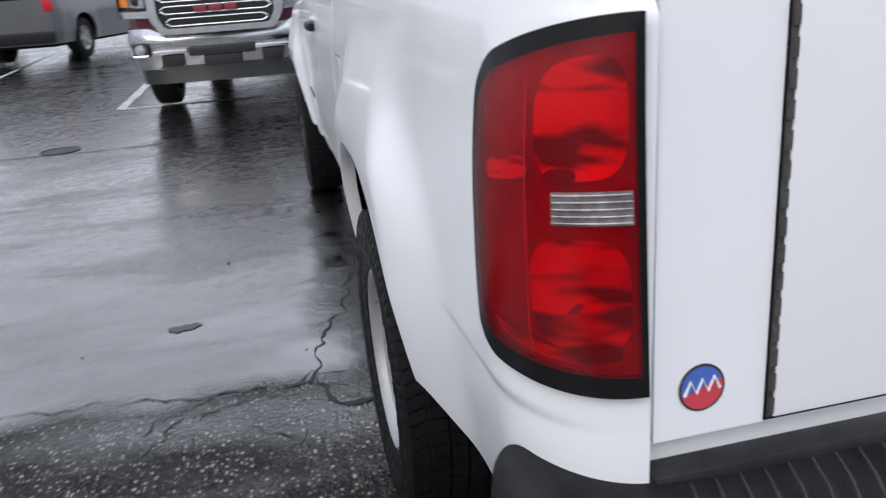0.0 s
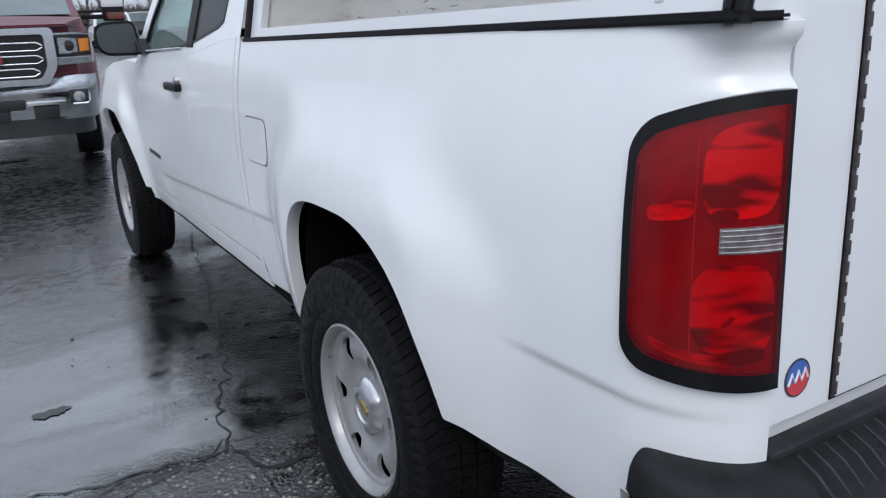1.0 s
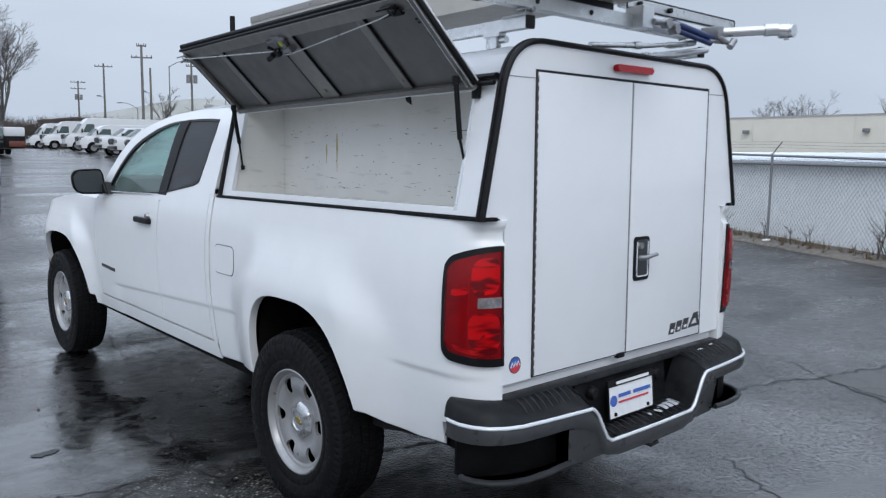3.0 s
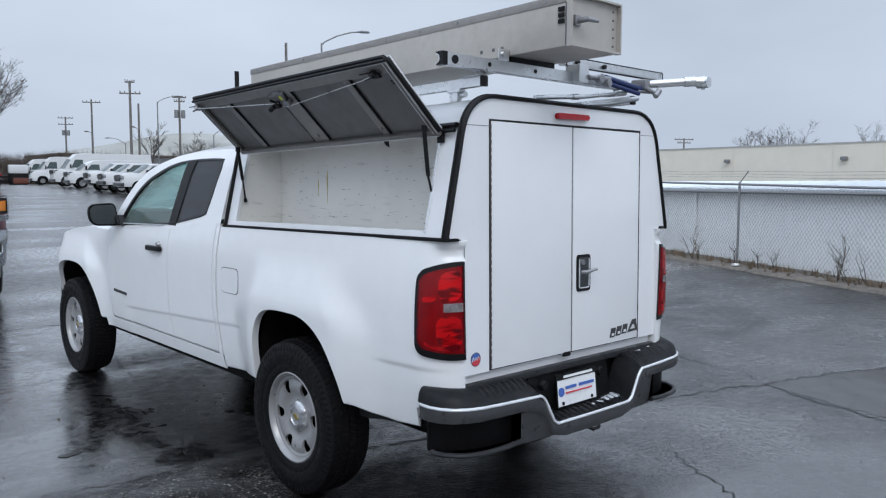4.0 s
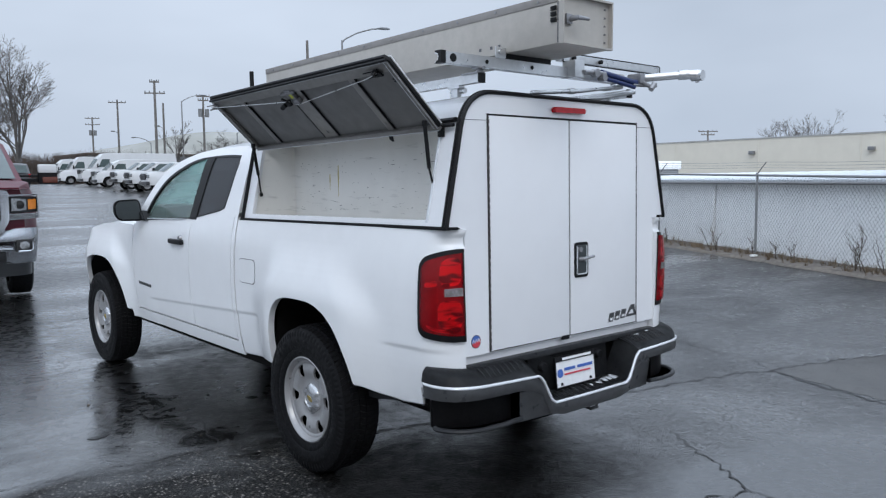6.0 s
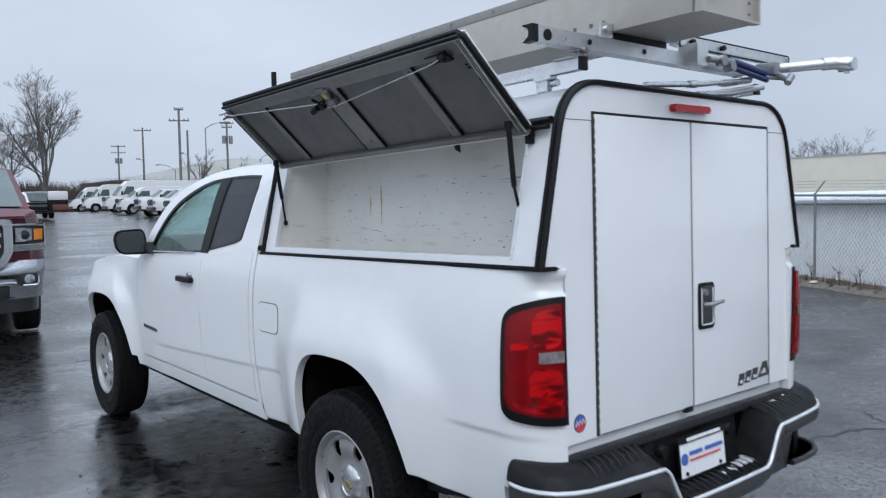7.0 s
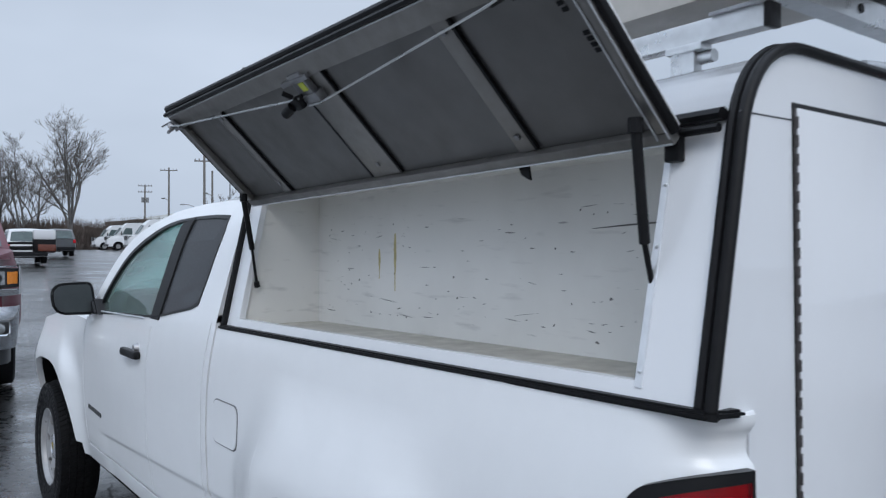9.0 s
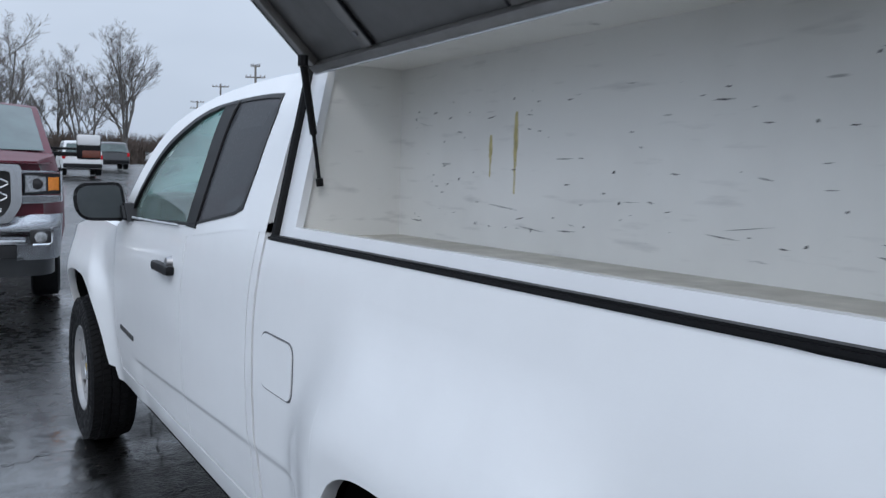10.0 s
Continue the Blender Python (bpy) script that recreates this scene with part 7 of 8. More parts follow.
for x0, x1 in ((-0.21, -0.085), (-0.065, 0.07), (0.09, 0.215)):
    box(bm, x0, x1, -0.170, -0.140, 1.040, 1.112, 0.012)
part("red_emblem", bm, REDMARK, grille, "red block emblem")
# hood nose over the grille
bm = bmesh.new()
sheet(bm, steps(0, 1, 6), steps(-1, 1, 12), lambda t, u: (u * 0.90, -0.115 + 0.05 * u * u + 0.45 * t, 1.372 + 0.06 * math.sin(t * 1.3) * (1 - 0.5 * u * u)))
bmesh.ops.solidify(bm, geom=bm.faces[:], thickness=0.02)
part("hood_nose", bm, MAROON, gmc)
for side in (-1, 1):
    bm = bmesh.new()
    prism(bm, [(side * x, -0.105 + 0.14 * ease(0.66, 0.97, x) , z) for x, z in ((0.665, 1.09), (0.965, 1.10), (0.972, 1.13), (0.965, 1.285), (0.665, 1.295))], (0, 0.10, 0), 0.008)
    lampbox = part("head_lamp", bm, GRILLE, gmc, "head lamp framed by chrome strips")
    for z0, z1, lap in ((1.010, 1.085, 0.020), (1.288, 1.312, 0.012)):
        bm = bmesh.new()
        prism(bm, [(side * x, -0.105 - lap + 0.14 * ease(0.66, 0.97, x), z) for x, z in ((0.66, z0), (0.94, z0 + 0.012), (0.972, z0 + 0.022), (0.972, z1), (0.66, z1))], (0, 0.08, 0), 0.006)
        part("chrome_strip", bm, CHROME, lampbox)
    bm = bmesh.new()
    prism(bm, [(side * x, -0.015 + 0.05 * (x - 0.967) / 0.02, z) for x, z in ((0.967, 1.02), (0.987, 1.04), (0.987, 1.31), (0.967, 1.31))], (0, 0.07, 0), 0.003)
    part("chrome_strip", bm, CHROME, lampbox)
    bm = bmesh.new()
    prism(bm, [(side * x, -0.114 + 0.14 * ease(0.66, 0.97, x), z) for x, z in ((0.685, 1.115), (0.855, 1.120), (0.855, 1.262), (0.685, 1.268))], (0, 0.03, 0), 0.006)
    part("lamp_glass", bm, HEADLAMP, lampbox)
    bm = bmesh.new()
    lathe(bm, [(0.0, 0.001), (0.008, 0.045), (0.02, 0.052)], 18)
    bmesh.ops.transform(bm, matrix=pose(side * 0.775, -0.085, 1.19, 0, 0, 90), verts=bm.verts[:])
    part("projector", bm, GRILLE, lampbox)
    bm = bmesh.new()
    prism(bm, [(side * x, -0.116 + 0.14 * ease(0.66, 0.97, x), z) for x, z in ((0.862, 1.122), (0.955, 1.135), (0.958, 1.255), (0.862, 1.260))], (0, 0.03, 0), 0.006)
    part("amber_marker", bm, AMBER, lampbox, "amber side marker")
    # fog lamp in its chrome bezel
    bm = bmesh.new()
    box(bm, side * 0.715, side * 0.885, -0.135, -0.06, 0.625, 0.775, 0.02, pose(0, 0, 0))
    bez = part("fog_bezel", bm, GRILLE, gmc)
    bm = bmesh.new()
    lathe(bm, [(0.0, 0.001), (0.006, 0.05), (0.03, 0.058)], 20)
    bmesh.ops.transform(bm, matrix=pose(side * 0.80, -0.155, 0.705, 0, 0, 90), verts=bm.verts[:])
    part("fog_lamp", bm, HEADLAMP, bez)
    bm = bmesh.new()
    tube(bm, [(side * 0.735, -0.145, 0.640), (side * 0.86, -0.132, 0.640), (side * 0.888, -0.118, 0.665), (side * 0.888, -0.118, 0.745)], 0.010, 6)
    part("fog_trim", bm, CHROME, bez)
    # tow hook opening
    bm = bmesh.new()
    box(bm, side * 0.39, side * 0.61, -0.150, -0.06, 0.515, 0.640, 0.02)
    part("tow_opening", bm, GRILLE, gmc)
    bm = bmesh.new()
    box(bm, side * 0.34, side * 0.68, -0.180, -0.09, 0.645, 0.690, 0.015)
    part("bumper_step", bm, CHROME, gmc)
    # tow mirror
    bm = bmesh.new()
    box(bm, side * 1.17, side * 1.41, 1.50, 1.62, 1.43, 1.70, 0.03)
    mir = part("tow_mirror", bm, BLACK, gmc, "tall black tow mirror with amber reflector")
    bm = bmesh.new()
    box(bm, side * 0.86, side * 1.19, 1.54, 1.59, 1.46, 1.51, 0.012)
    box(bm, side * 0.86, side * 1.19, 1.54, 1.59, 1.53, 1.56, 0.010)
    part("mirror_arm", bm, BLACK, mir)
    bm = bmesh.new()
    box(bm, side * 1.22, side * 1.405, 1.486, 1.505, 1.45, 1.53, 0.006)
    part("mirror_marker", bm, DARKAMBER, mir)
    bm = bmesh.new()
    box(bm, side * 1.17, side * 1.405, 1.49, 1.57, 1.585, 1.705, 0.025)
    part("mirror_cap", bm, FLEETWHITE, mir)
# chrome bumper bent round the corners, with the dark valance below
plan = [(-0.995, 0.42), (-0.99, 0.20), (-0.955, 0.03), (-0.88, -0.075), (-0.72, -0.125), (-0.45, -0.150), (0, -0.160)]
plan = plan + [(-x, y) for x, y in reversed(plan[:-1])]
bm = bmesh.new()
sheet(bm, list(range(len(plan))), steps(0, 1, 8), lambda i, v: (plan[i][0] * (1 - 0.03 * (1 - v)), plan[i][1] + 0.07 * (1 - v) ** 1.5 + 0.085 * max(0, v - 0.72) / 0.28, 0.49 + 0.42 * v - 0.05 * (1 - ease(0.4, 0.75, abs(plan[i][0]))) * ease(0.6, 1.0, v)))
bmesh.ops.solidify(bm, geom=bm.faces[:], thickness=0.01)
front_bumper = part("front_bumper", bm, CHROME, gmc, "chrome front bumper")
bm = bmesh.new()
box(bm, -0.33, 0.33, -0.168, -0.08, 0.610, 0.695, 0.01)
part("air_slot", bm, GRILLE, front_bumper)
bm = bmesh.new()
box(bm, -0.19, 0.19, -0.160, -0.12, 0.500, 0.605, 0.006)
part("plate_panel", bm, GRILLE, front_bumper)
bm = bmesh.new()
sheet(bm, list(range(len(plan))), steps(0, 1, 3), lambda i, v: (plan[i][0] * 0.92, plan[i][1] + 0.06 + 0.05 * (1 - v), 0.335 + 0.18 * v))
bmesh.ops.solidify(bm, geom=bm.faces[:], thickness=0.01)
part("valance", bm, GREYPAINT, gmc, "dark grey lower valance")
bm = bmesh.new()
tube(bm, [(-0.35, 2.1, 1.95), (-0.35, 2.12, 2.03)], 0.02, 6)
part("roof_lamp", bm, BLACK, gmc)

# others nearby, parked further up the lot
def parked(ob, x, y, heading, z=None):
    """heading: degrees clockwise from +y that the vehicle faces."""
    ob.matrix_basis = pose(x, y, ground_z(x, y) if z is None else z, 0, 0, 180 - heading)


grey = lot_vehicle("grey_pickup", "dark grey pickup parked nose-in across the lot", GREYPAINT, "suv", 5.3, 0.98, 1.20, 1.88, 0.98, 4.15, 0.40, "car", False)
parked(grey, -4.45, 21.3, 14)
dark = lot_vehicle("dark_suv", "black sport utility car parked nose-in across the lot", DARKPAINT, "suv", 4.9, 0.96, 1.10, 1.76, 0.92, 3.80, 0.37, "car", True)
parked(dark, -8.2, 23.2, 14)
white_suv = lot_vehicle("white_suv", "white sport utility car parked beyond the maroon pickup", FLEETWHITE, "suv", 4.6, 0.93, 1.05, 1.70, 0.90, 3.60, 0.35, "car", True)
parked(white_suv, 5.2, 45.5, 4)
silver_suv = lot_vehicle("grey_suv", "grey sport utility car parked far down the lot", GREYPAINT, "suv", 4.7, 0.94, 1.06, 1.70, 0.90, 3.65, 0.35, "car", True)
parked(silver_suv, 8.6, 56.0, 4)
far_a = copy_thing(white_suv, Matrix())
parked(far_a, 17.5, 100.0, 6)
far_b = lot_vehicle("white_van", "white work van standing at the far end of the lot", FLEETWHITE, "van", 5.6, 1.0, 1.30, 2.25, 0.95, 4.35, 0.36, "van", True)
parked(far_b, 24.0, 116.0, 175)

# the row of white work vehicles, side by side, facing the lane
van = lot_vehicle("cargo_van", "white cargo van in a row of parked work vehicles", FLEETWHITE, "van", 5.9, 1.02, 1.42, 2.62, 0.95, 4.45, 0.37, "van", True)
tagged(van, group="row of white work vehicles")
lorry = lot_vehicle("white_pickup", "white work pickup in a row of parked vehicles", FLEETWHITE, "pickup", 5.8, 1.0, 1.32, 1.90, 1.0, 4.65, 0.40, "pickup truck", True)
tagged(lorry, group="row of white work vehicles")
cutaway = lot_vehicle("low_van", "white low-roofed work van in a row of vehicles", FLEETWHITE, "van", 5.6, 1.0, 1.32, 2.12, 0.95, 4.35, 0.37, "van", True)
tagged(cutaway, group="row of white work vehicles")
tall_van = lot_vehicle("high_roof_van", "long white high-roofed van in a row of vehicles", FLEETWHITE, "van", 7.8, 1.05, 1.45, 2.72, 0.95, 5.9, 0.38, "van", True)
tagged(tall_van, group="row of white work vehicles")
row_rng = random.Random(5)
used = set()
for source, run in ((lorry, 0.0), (lorry, 4.3), (lorry, 8.5), (cutaway, 15.3), (tall_van, 21.0), (van, 32.0), (van, 41.0)):
    ob = copy_thing(source, Matrix()) if source in used else source
    used.add(source)
    parked(ob, 14.2 + 0.10 * run, 45.7 + run, 275 + row_rng.uniform(-2, 2))


# ---- fence, low white building and weeds ----
GALV = mat("galvanised_steel", (0.24, 0.245, 0.25), 0.5, 0.4, grain=0.1, grain_scale=30, stain=0.3, stain_scale=6, stain_color=(0.24, 0.23, 0.22))
LOWWALL = mat("white_block_wall", (0.88, 0.89, 0.89), 0.7, grain=0.06, grain_scale=6, stain=0.3, stain_scale=1.2, stain_color=(0.66, 0.67, 0.68), bump=0.1, bump_scale=20)
ROOFMETAL = mat("pale_metal_roof", (0.62, 0.65, 0.68), 0.4, 0.3, grain=0.04, grain_scale=4, stain=0.2, stain_scale=1)
CREAM = mat("cream_wall_cladding", (0.70, 0.66, 0.57), 0.7, grain=0.03, grain_scale=0.8, stain=0.25, stain_scale=0.25, stain_color=(0.64, 0.60, 0.51))
DIRT = mat("damp_dirt", (0.13, 0.115, 0.10), 0.9, grain=0.4, grain_scale=12, stain=0.5, stain_scale=3, stain_color=(0.16, 0.13, 0.10), bump=0.8, bump_scale=25)
DRYGRASS = mat("dry_grass", (0.17, 0.125, 0.08), 0.9, grain=0.3, grain_scale=3, random_tint=0.2)
STEM = mat("dead_stem", (0.085, 0.068, 0.055), 0.9, grain=0.3, grain_scale=20)
BARK = mat("grey_bark", (0.105, 0.098, 0.092), 0.9, grain=0.3, grain_scale=4, stain=0.4, stain_scale=1.5, stain_color=(0.06, 0.056, 0.052), bump=0.5, bump_scale=15)
TWIG = mat("bare_twigs", (0.115, 0.105, 0.098), 0.9, grain=0.2, grain_scale=2)
BRUSH = mat("winter_brush", (0.085, 0.066, 0.056), 0.95, grain=0.5, grain_scale=0.7)
POLEWOOD = mat("weathered_pole", (0.16, 0.15, 0.14), 0.85, grain=0.25, grain_scale=6, stain=0.4, stain_scale=2)
LAMPGREY = mat("lamp_post_grey", (0.22, 0.225, 0.23), 0.5, 0.4, grain=0.1, grain_scale=6)
HILL = mat("snow_dusted_hill", (0.30, 0.30, 0.28), 0.95, grain=0.25, grain_scale=0.05, stain=0.6, stain_scale=0.02, stain_color=(0.17, 0.17, 0.14))
LITTER = mat("pale_litter", (0.7, 0.7, 0.68), 0.7, grain=0.1)

FA = Vector((9.34, 1.78, 0))
FD = Vector((0.449, 0.893, 0)).normalized()
FN = Vector((FD.y, -FD.x, 0))            # away from the lot

def fence_top(s):
    """The fence climbs a little along its length."""
    return 1.484 + 0.0152 * min(max(s, -3.0), 8.0)


def along(s, n=0.0, z=0.0):
    return FA + FD * s + FN * n + Vector((0, 0, z))


fence = thing("chain_link_fence", "galvanised chain-link fence with angled barbed-wire arms", "fence", tuple(along(0)))
fence.location = (0, 0, 0)
POSTS = [-10.75 + 3.49 * k for k in range(13)]
for s in POSTS:
    bm = bmesh.new()
    tube(bm, [along(s), along(s, 0, fence_top(s) + 0.02)], 0.022, 10)
    post = part("fence_post", bm, GALV, fence)
    bm = bmesh.new()
    tube(bm, [along(s, 0, fence_top(s)), along(s - 0.015, 0.04, fence_top(s) + 0.07), along(s - 0.04, 0.15, fence_top(s) + 0.22)], 0.015, 6, flat=0.6)
    part("barb_arm", bm, HINGE, post)
bm = bmesh.new()
tube(bm, [along(s, 0, fence_top(s) - 0.02) for s in POSTS], 0.021, 8)
part("top_rail", bm, GALV, fence)
for k in range(3):
    bm = bmesh.new()
    t = (k + 1) / 3
    pts = []
    for s in POSTS:
        pts += [along(s - 0.04 * t, 0.04 + 0.11 * t, fence_top(s) + 0.07 + 0.15 * t), along(s + 1.75, 0.04 + 0.11 * t, fence_top(s + 1.75) + 0.055 + 0.15 * t)]
    tube(bm, pts, 0.003, 4)
    part("barbed_wire", bm, GALV, fence)
# woven wire: slanting strands both ways
bm = bmesh.new()
pitch = 0.078
s0, s1 = POSTS[0], POSTS[-1]
h = fence_top(3.0) - 0.09
for direction in (1, -1):
    s = s0 - h
    while s < s1 + h:
        a, b = (s, s + h * direction * 0.82)
        tube(bm, [along(a, 0.004 * direction, 0.03), along(b, 0.004 * direction, 0.03 + h)], 0.0021, 3, caps=False)
        s += pitch
tagged(part("chain_link", bm, GALV, fence, smooth=0), kind="stuff")

# verge of dirt with dead weeds
bm = bmesh.new()
rng = random.Random(21)
rows_n = [-0.40, -0.36, -0.28, -0.1, 0.2, 0.6]
ss = steps(s0 - 2, s1 + 4, 120)
jit = [rng.uniform(-0.05, 0.05) for _ in ss]
sheet(bm, list(range(len(ss))), list(range(len(rows_n))), lambda i, j: tuple(along(ss[i], rows_n[j] + (jit[i] if j < 3 else 0), (0.003, 0.040, 0.05, 0.06, 0.06, 0.05)[j] + rng.uniform(-0.012, 0.012) * (j > 0))))
verge = tagged(part("verge", bm, DIRT), "strip of damp dirt and dead grass along the fence", "verge", kind="structure")


def tuft(bm, p, n, hgt, spread):
    for _ in range(n):
        a = rng.uniform(0, 2 * math.pi)
        l = hgt * rng.uniform(0.5, 1.2)
        d = Vector((math.cos(a), math.sin(a), 0)) * spread * rng.uniform(0.2, 1)
        w = Vector((-math.sin(a), math.cos(a), 0)) * rng.uniform(0.003, 0.007)
        b0 = p + d * 0.3
        m1, tip = b0 + d * 0.5 + Vector((0, 0, l * 0.65)), b0 + d * 1.1 + Vector((0, 0, l))
        v = [bm.verts.new(q) for q in (b0 - w, b0 + w, m1 + w * 0.6, m1 - w * 0.6, tip)]
        bm.faces.new((v[0], v[1], v[2], v[3]))
        bm.faces.new((v[3], v[2], v[4]))


bm = bmesh.new()
for k in range(1500):
    s = rng.uniform(s0, s1)
    tuft(bm, along(s, min(0.3, rng.gauss(-0.06, 0.13)), 0.045), rng.randint(5, 11), rng.uniform(0.04, 0.17), rng.uniform(0.05, 0.14))
tagged(part("dry_grass", bm, DRYGRASS, smooth=0), "clumps of dry winter grass at the fence", "grass", kind="stuff")


def weed(p, hgt, lean, seed):
    r2 = random.Random(seed)
    bm = bmesh.new()

    def grow(q, d, l, r, depth):
        pts = [q]
        for k in range(3):
            d = (d + Vector((r2.uniform(-0.25, 0.25), r2.uniform(-0.25, 0.25), 0.05))).normalized()
            pts.append(pts[-1] + d * l / 3)
        tube(bm, pts, [r, r * 0.85, r * 0.7, r * 0.5], 4, caps=False)
        if depth:
            for k in range(r2.randint(2, 4)):
                grow(pts[r2.randint(1, 3)], (d + Vector((r2.uniform(-0.9, 0.9), r2.uniform(-0.9, 0.9), 0.1))).normalized(), l * 0.45, r * 0.55, depth - 1)

    for k in range(r2.randint(1, 3)):
        grow(p, Vector((lean + r2.uniform(-0.25, 0.25), r2.uniform(-0.3, 0.3), 1)).normalized(), hgt * r2.uniform(0.7, 1), 0.008, 2)
    ob = part("dead_weed", bm, STEM)
    return tagged(ob, "dry bare weed stems standing against the fence", "weed", "weeds along the fence")


for k, (s, hgt) in enumerate(((4.20, 0.62), (4.35, 0.5), (0.58, 0.55), (0.35, 0.45), (2.4, 0.36), (3.2, 0.3), (0.5, 0.35), (0.1, 0.42), (6.0, 0.3), (-0.6, 0.5), (2.1, 0.3), (4.2, 0.3))):
    weed(along(s, rng.uniform(-0.20, -0.05), 0.05), hgt, rng.uniform(-0.3, 0.3), 40 + k)
litter = thing("litter", "pale scrap of litter lying on the verge", "litter", tuple(along(2.9, -0.25, 0.06)))
bm = bmesh.new()
box(bm, -0.06, 0.07, -0.04, 0.05, 0.0, 0.035, 0.012)
part("scrap", bm, LITTER, litter)

# low white outbuilding close behind the fence
shed = thing("low_building", "low white block building with a pale metal roof behind the fence", "building")
bm = bmesh.new()
prism(bm, [along(-14, 0.45, -0.1), along(40, 0.45, -0.1), along(40, 12, -0.1), along(-14, 12, -0.1)], (0, 0, 1.48))
part("wall", bm, LOWWALL, shed)
bm = bmesh.new()
pts = [(0.34, 1.365), (0.34, 1.430), (4.5, 1.60), (12.2, 1.66), (12.2, 1.50), (4.5, 1.45)]
prism(bm, [along(-14.3, n, z) for n, z in pts], FD * 54.6)
roof = part("roof", bm, ROOFMETAL, shed)
for k in range(110):
    s = -14 + 0.49 * k
    bm = bmesh.new()
    tube(bm, [along(s, 0.35, 1.437), along(s, 4.5, 1.607)], 0.012, 4)
    part("roof_rib", bm, ROOFMETAL, roof)
bm = bmesh.new()
tube(bm, [along(-14.3, 0.31, 1.37), along(40, 0.31, 1.37)], 0.030, 6)
part("gutter", bm, GALV, shed)
for k in range(3):
    bm = bmesh.new()
    s = -12.1 + 17.3 * k
    tube(bm, [along(s, 0.41, 0.02), along(s, 0.41, 1.36)], 0.040, 8)
    part("downpipe", bm, LOWWALL, shed)

# low pale unit on the roof
unit = thing("roof_unit", "low pale roof unit on the block building", "roof unit", tuple(along(12.3, 3.0, 1.53)))
bm = bmesh.new()
box(bm, -0.36, 0.36, -0.72, 0.72, 0.0, 0.22, 0.01)
part("curb", bm, GALV, unit)
bm = bmesh.new()
box(bm, -0.42, 0.42, -0.78, 0.78, 0.20, 0.44, 0.03)
part("cover", bm, LOWWALL, unit)
unit.rotation_euler = (0, 0, math.atan2(FD.y, FD.x) - math.pi / 2)

# long cream building in the distance
hall = thing("cream_building", "long plain cream-walled building in the distance", "building")
WL, WR = Vector((90.1, 84.0, 0)), Vector((83.5, 5.0, 0))
wd = (WR - WL).normalized()
back = Vector((-wd.y, wd.x, 0))
if back.x < 0:
    back = -back
wlen = (WR - WL).length + 30
bm = bmesh.new()
prism(bm, [WL, WL + wd * wlen, WL + wd * wlen + back * 30, WL + back * 30], (0, 0, 6.05))
part("wall", bm, CREAM, hall)
bm = bmesh.new()
prism(bm, [WL - back * 0.06, WL + wd * wlen - back * 0.06, WL + wd * wlen + back * 30, WL + back * 30], (0, 0, 0.16))
bmesh.ops.translate(bm, vec=(0, 0, 6.05), verts=bm.verts[:])
part("parapet", bm, mat("pale_parapet_cap", (0.40, 0.40, 0.39), 0.5, 0.2, grain=0.1, grain_scale=3), hall)
for k in range(9):
    bm = bmesh.new()
    p = WL + wd * (12.0 * k + 4.0) - back * 0.03
    prism(bm, [p, p + wd * 0.07, p + wd * 0.07 + Vector((0, 0, 6.0)), p + Vector((0, 0, 6.0))], -back * 0.03)
    part("wall_joint", bm, CREAM, hall)
for k in range(5):
    bm = bmesh.new()
    p = WL + wd * (39.3 + 14.0 * k)
    c = p - back * 0.25 + Vector((0, 0, 4.45))
    box(bm, c.x - 0.28, c.x + 0.28, c.y - 0.32, c.y + 0.32, c.z - 0.2, c.z + 0.2, 0.06)
    part("wall_lamp", bm, LAMPGREY, hall)
far_hall = thing("far_shed", "long low dark-roofed shed beyond the vans", "building")
bm = bmesh.new()
box(bm, 30.4, 54, 112.3, 130, 1.0, 5.25, 0)
part("wall", bm, LAMPGREY, far_hall)
bm = bmesh.new()
box(bm, 30.0, 54.4, 112.0, 130.4, 5.25, 5.62, 0.05)
part("roof", bm, STEM, far_hall)

# ---- hill, brush and bare trees ----
bm = bmesh.new()


def hill_z(a, r):
    return 1.0 + (11.0 * ease(12.5, 16.5, a) + 7.8 * ease(15.5, 24.0, a)) * ease(40, 30, a) + 3 * math.exp(-((a - 15) / 6.0) ** 2) * 0.4 + 0.6 * noise.noise(Vector((a * 0.4, 0, r * 0.01)))


sheet(bm, steps(4, 46, 60), (0.0, 0.35, 0.7, 1.0, 1.6), lambda a, t: ((230 + 70 * t) * math.sin(radians(a)), (230 + 70 * t) * math.cos(radians(a)), -1 + (hill_z(a, t) + 1) * min(1, t * 1.0 if t <= 1 else 0.4)))
tagged(part("far_hill", bm, HILL), "low grey snow-dusted hill on the horizon", "hill", kind="structure")

bm = bmesh.new()
rng = random.Random(77)
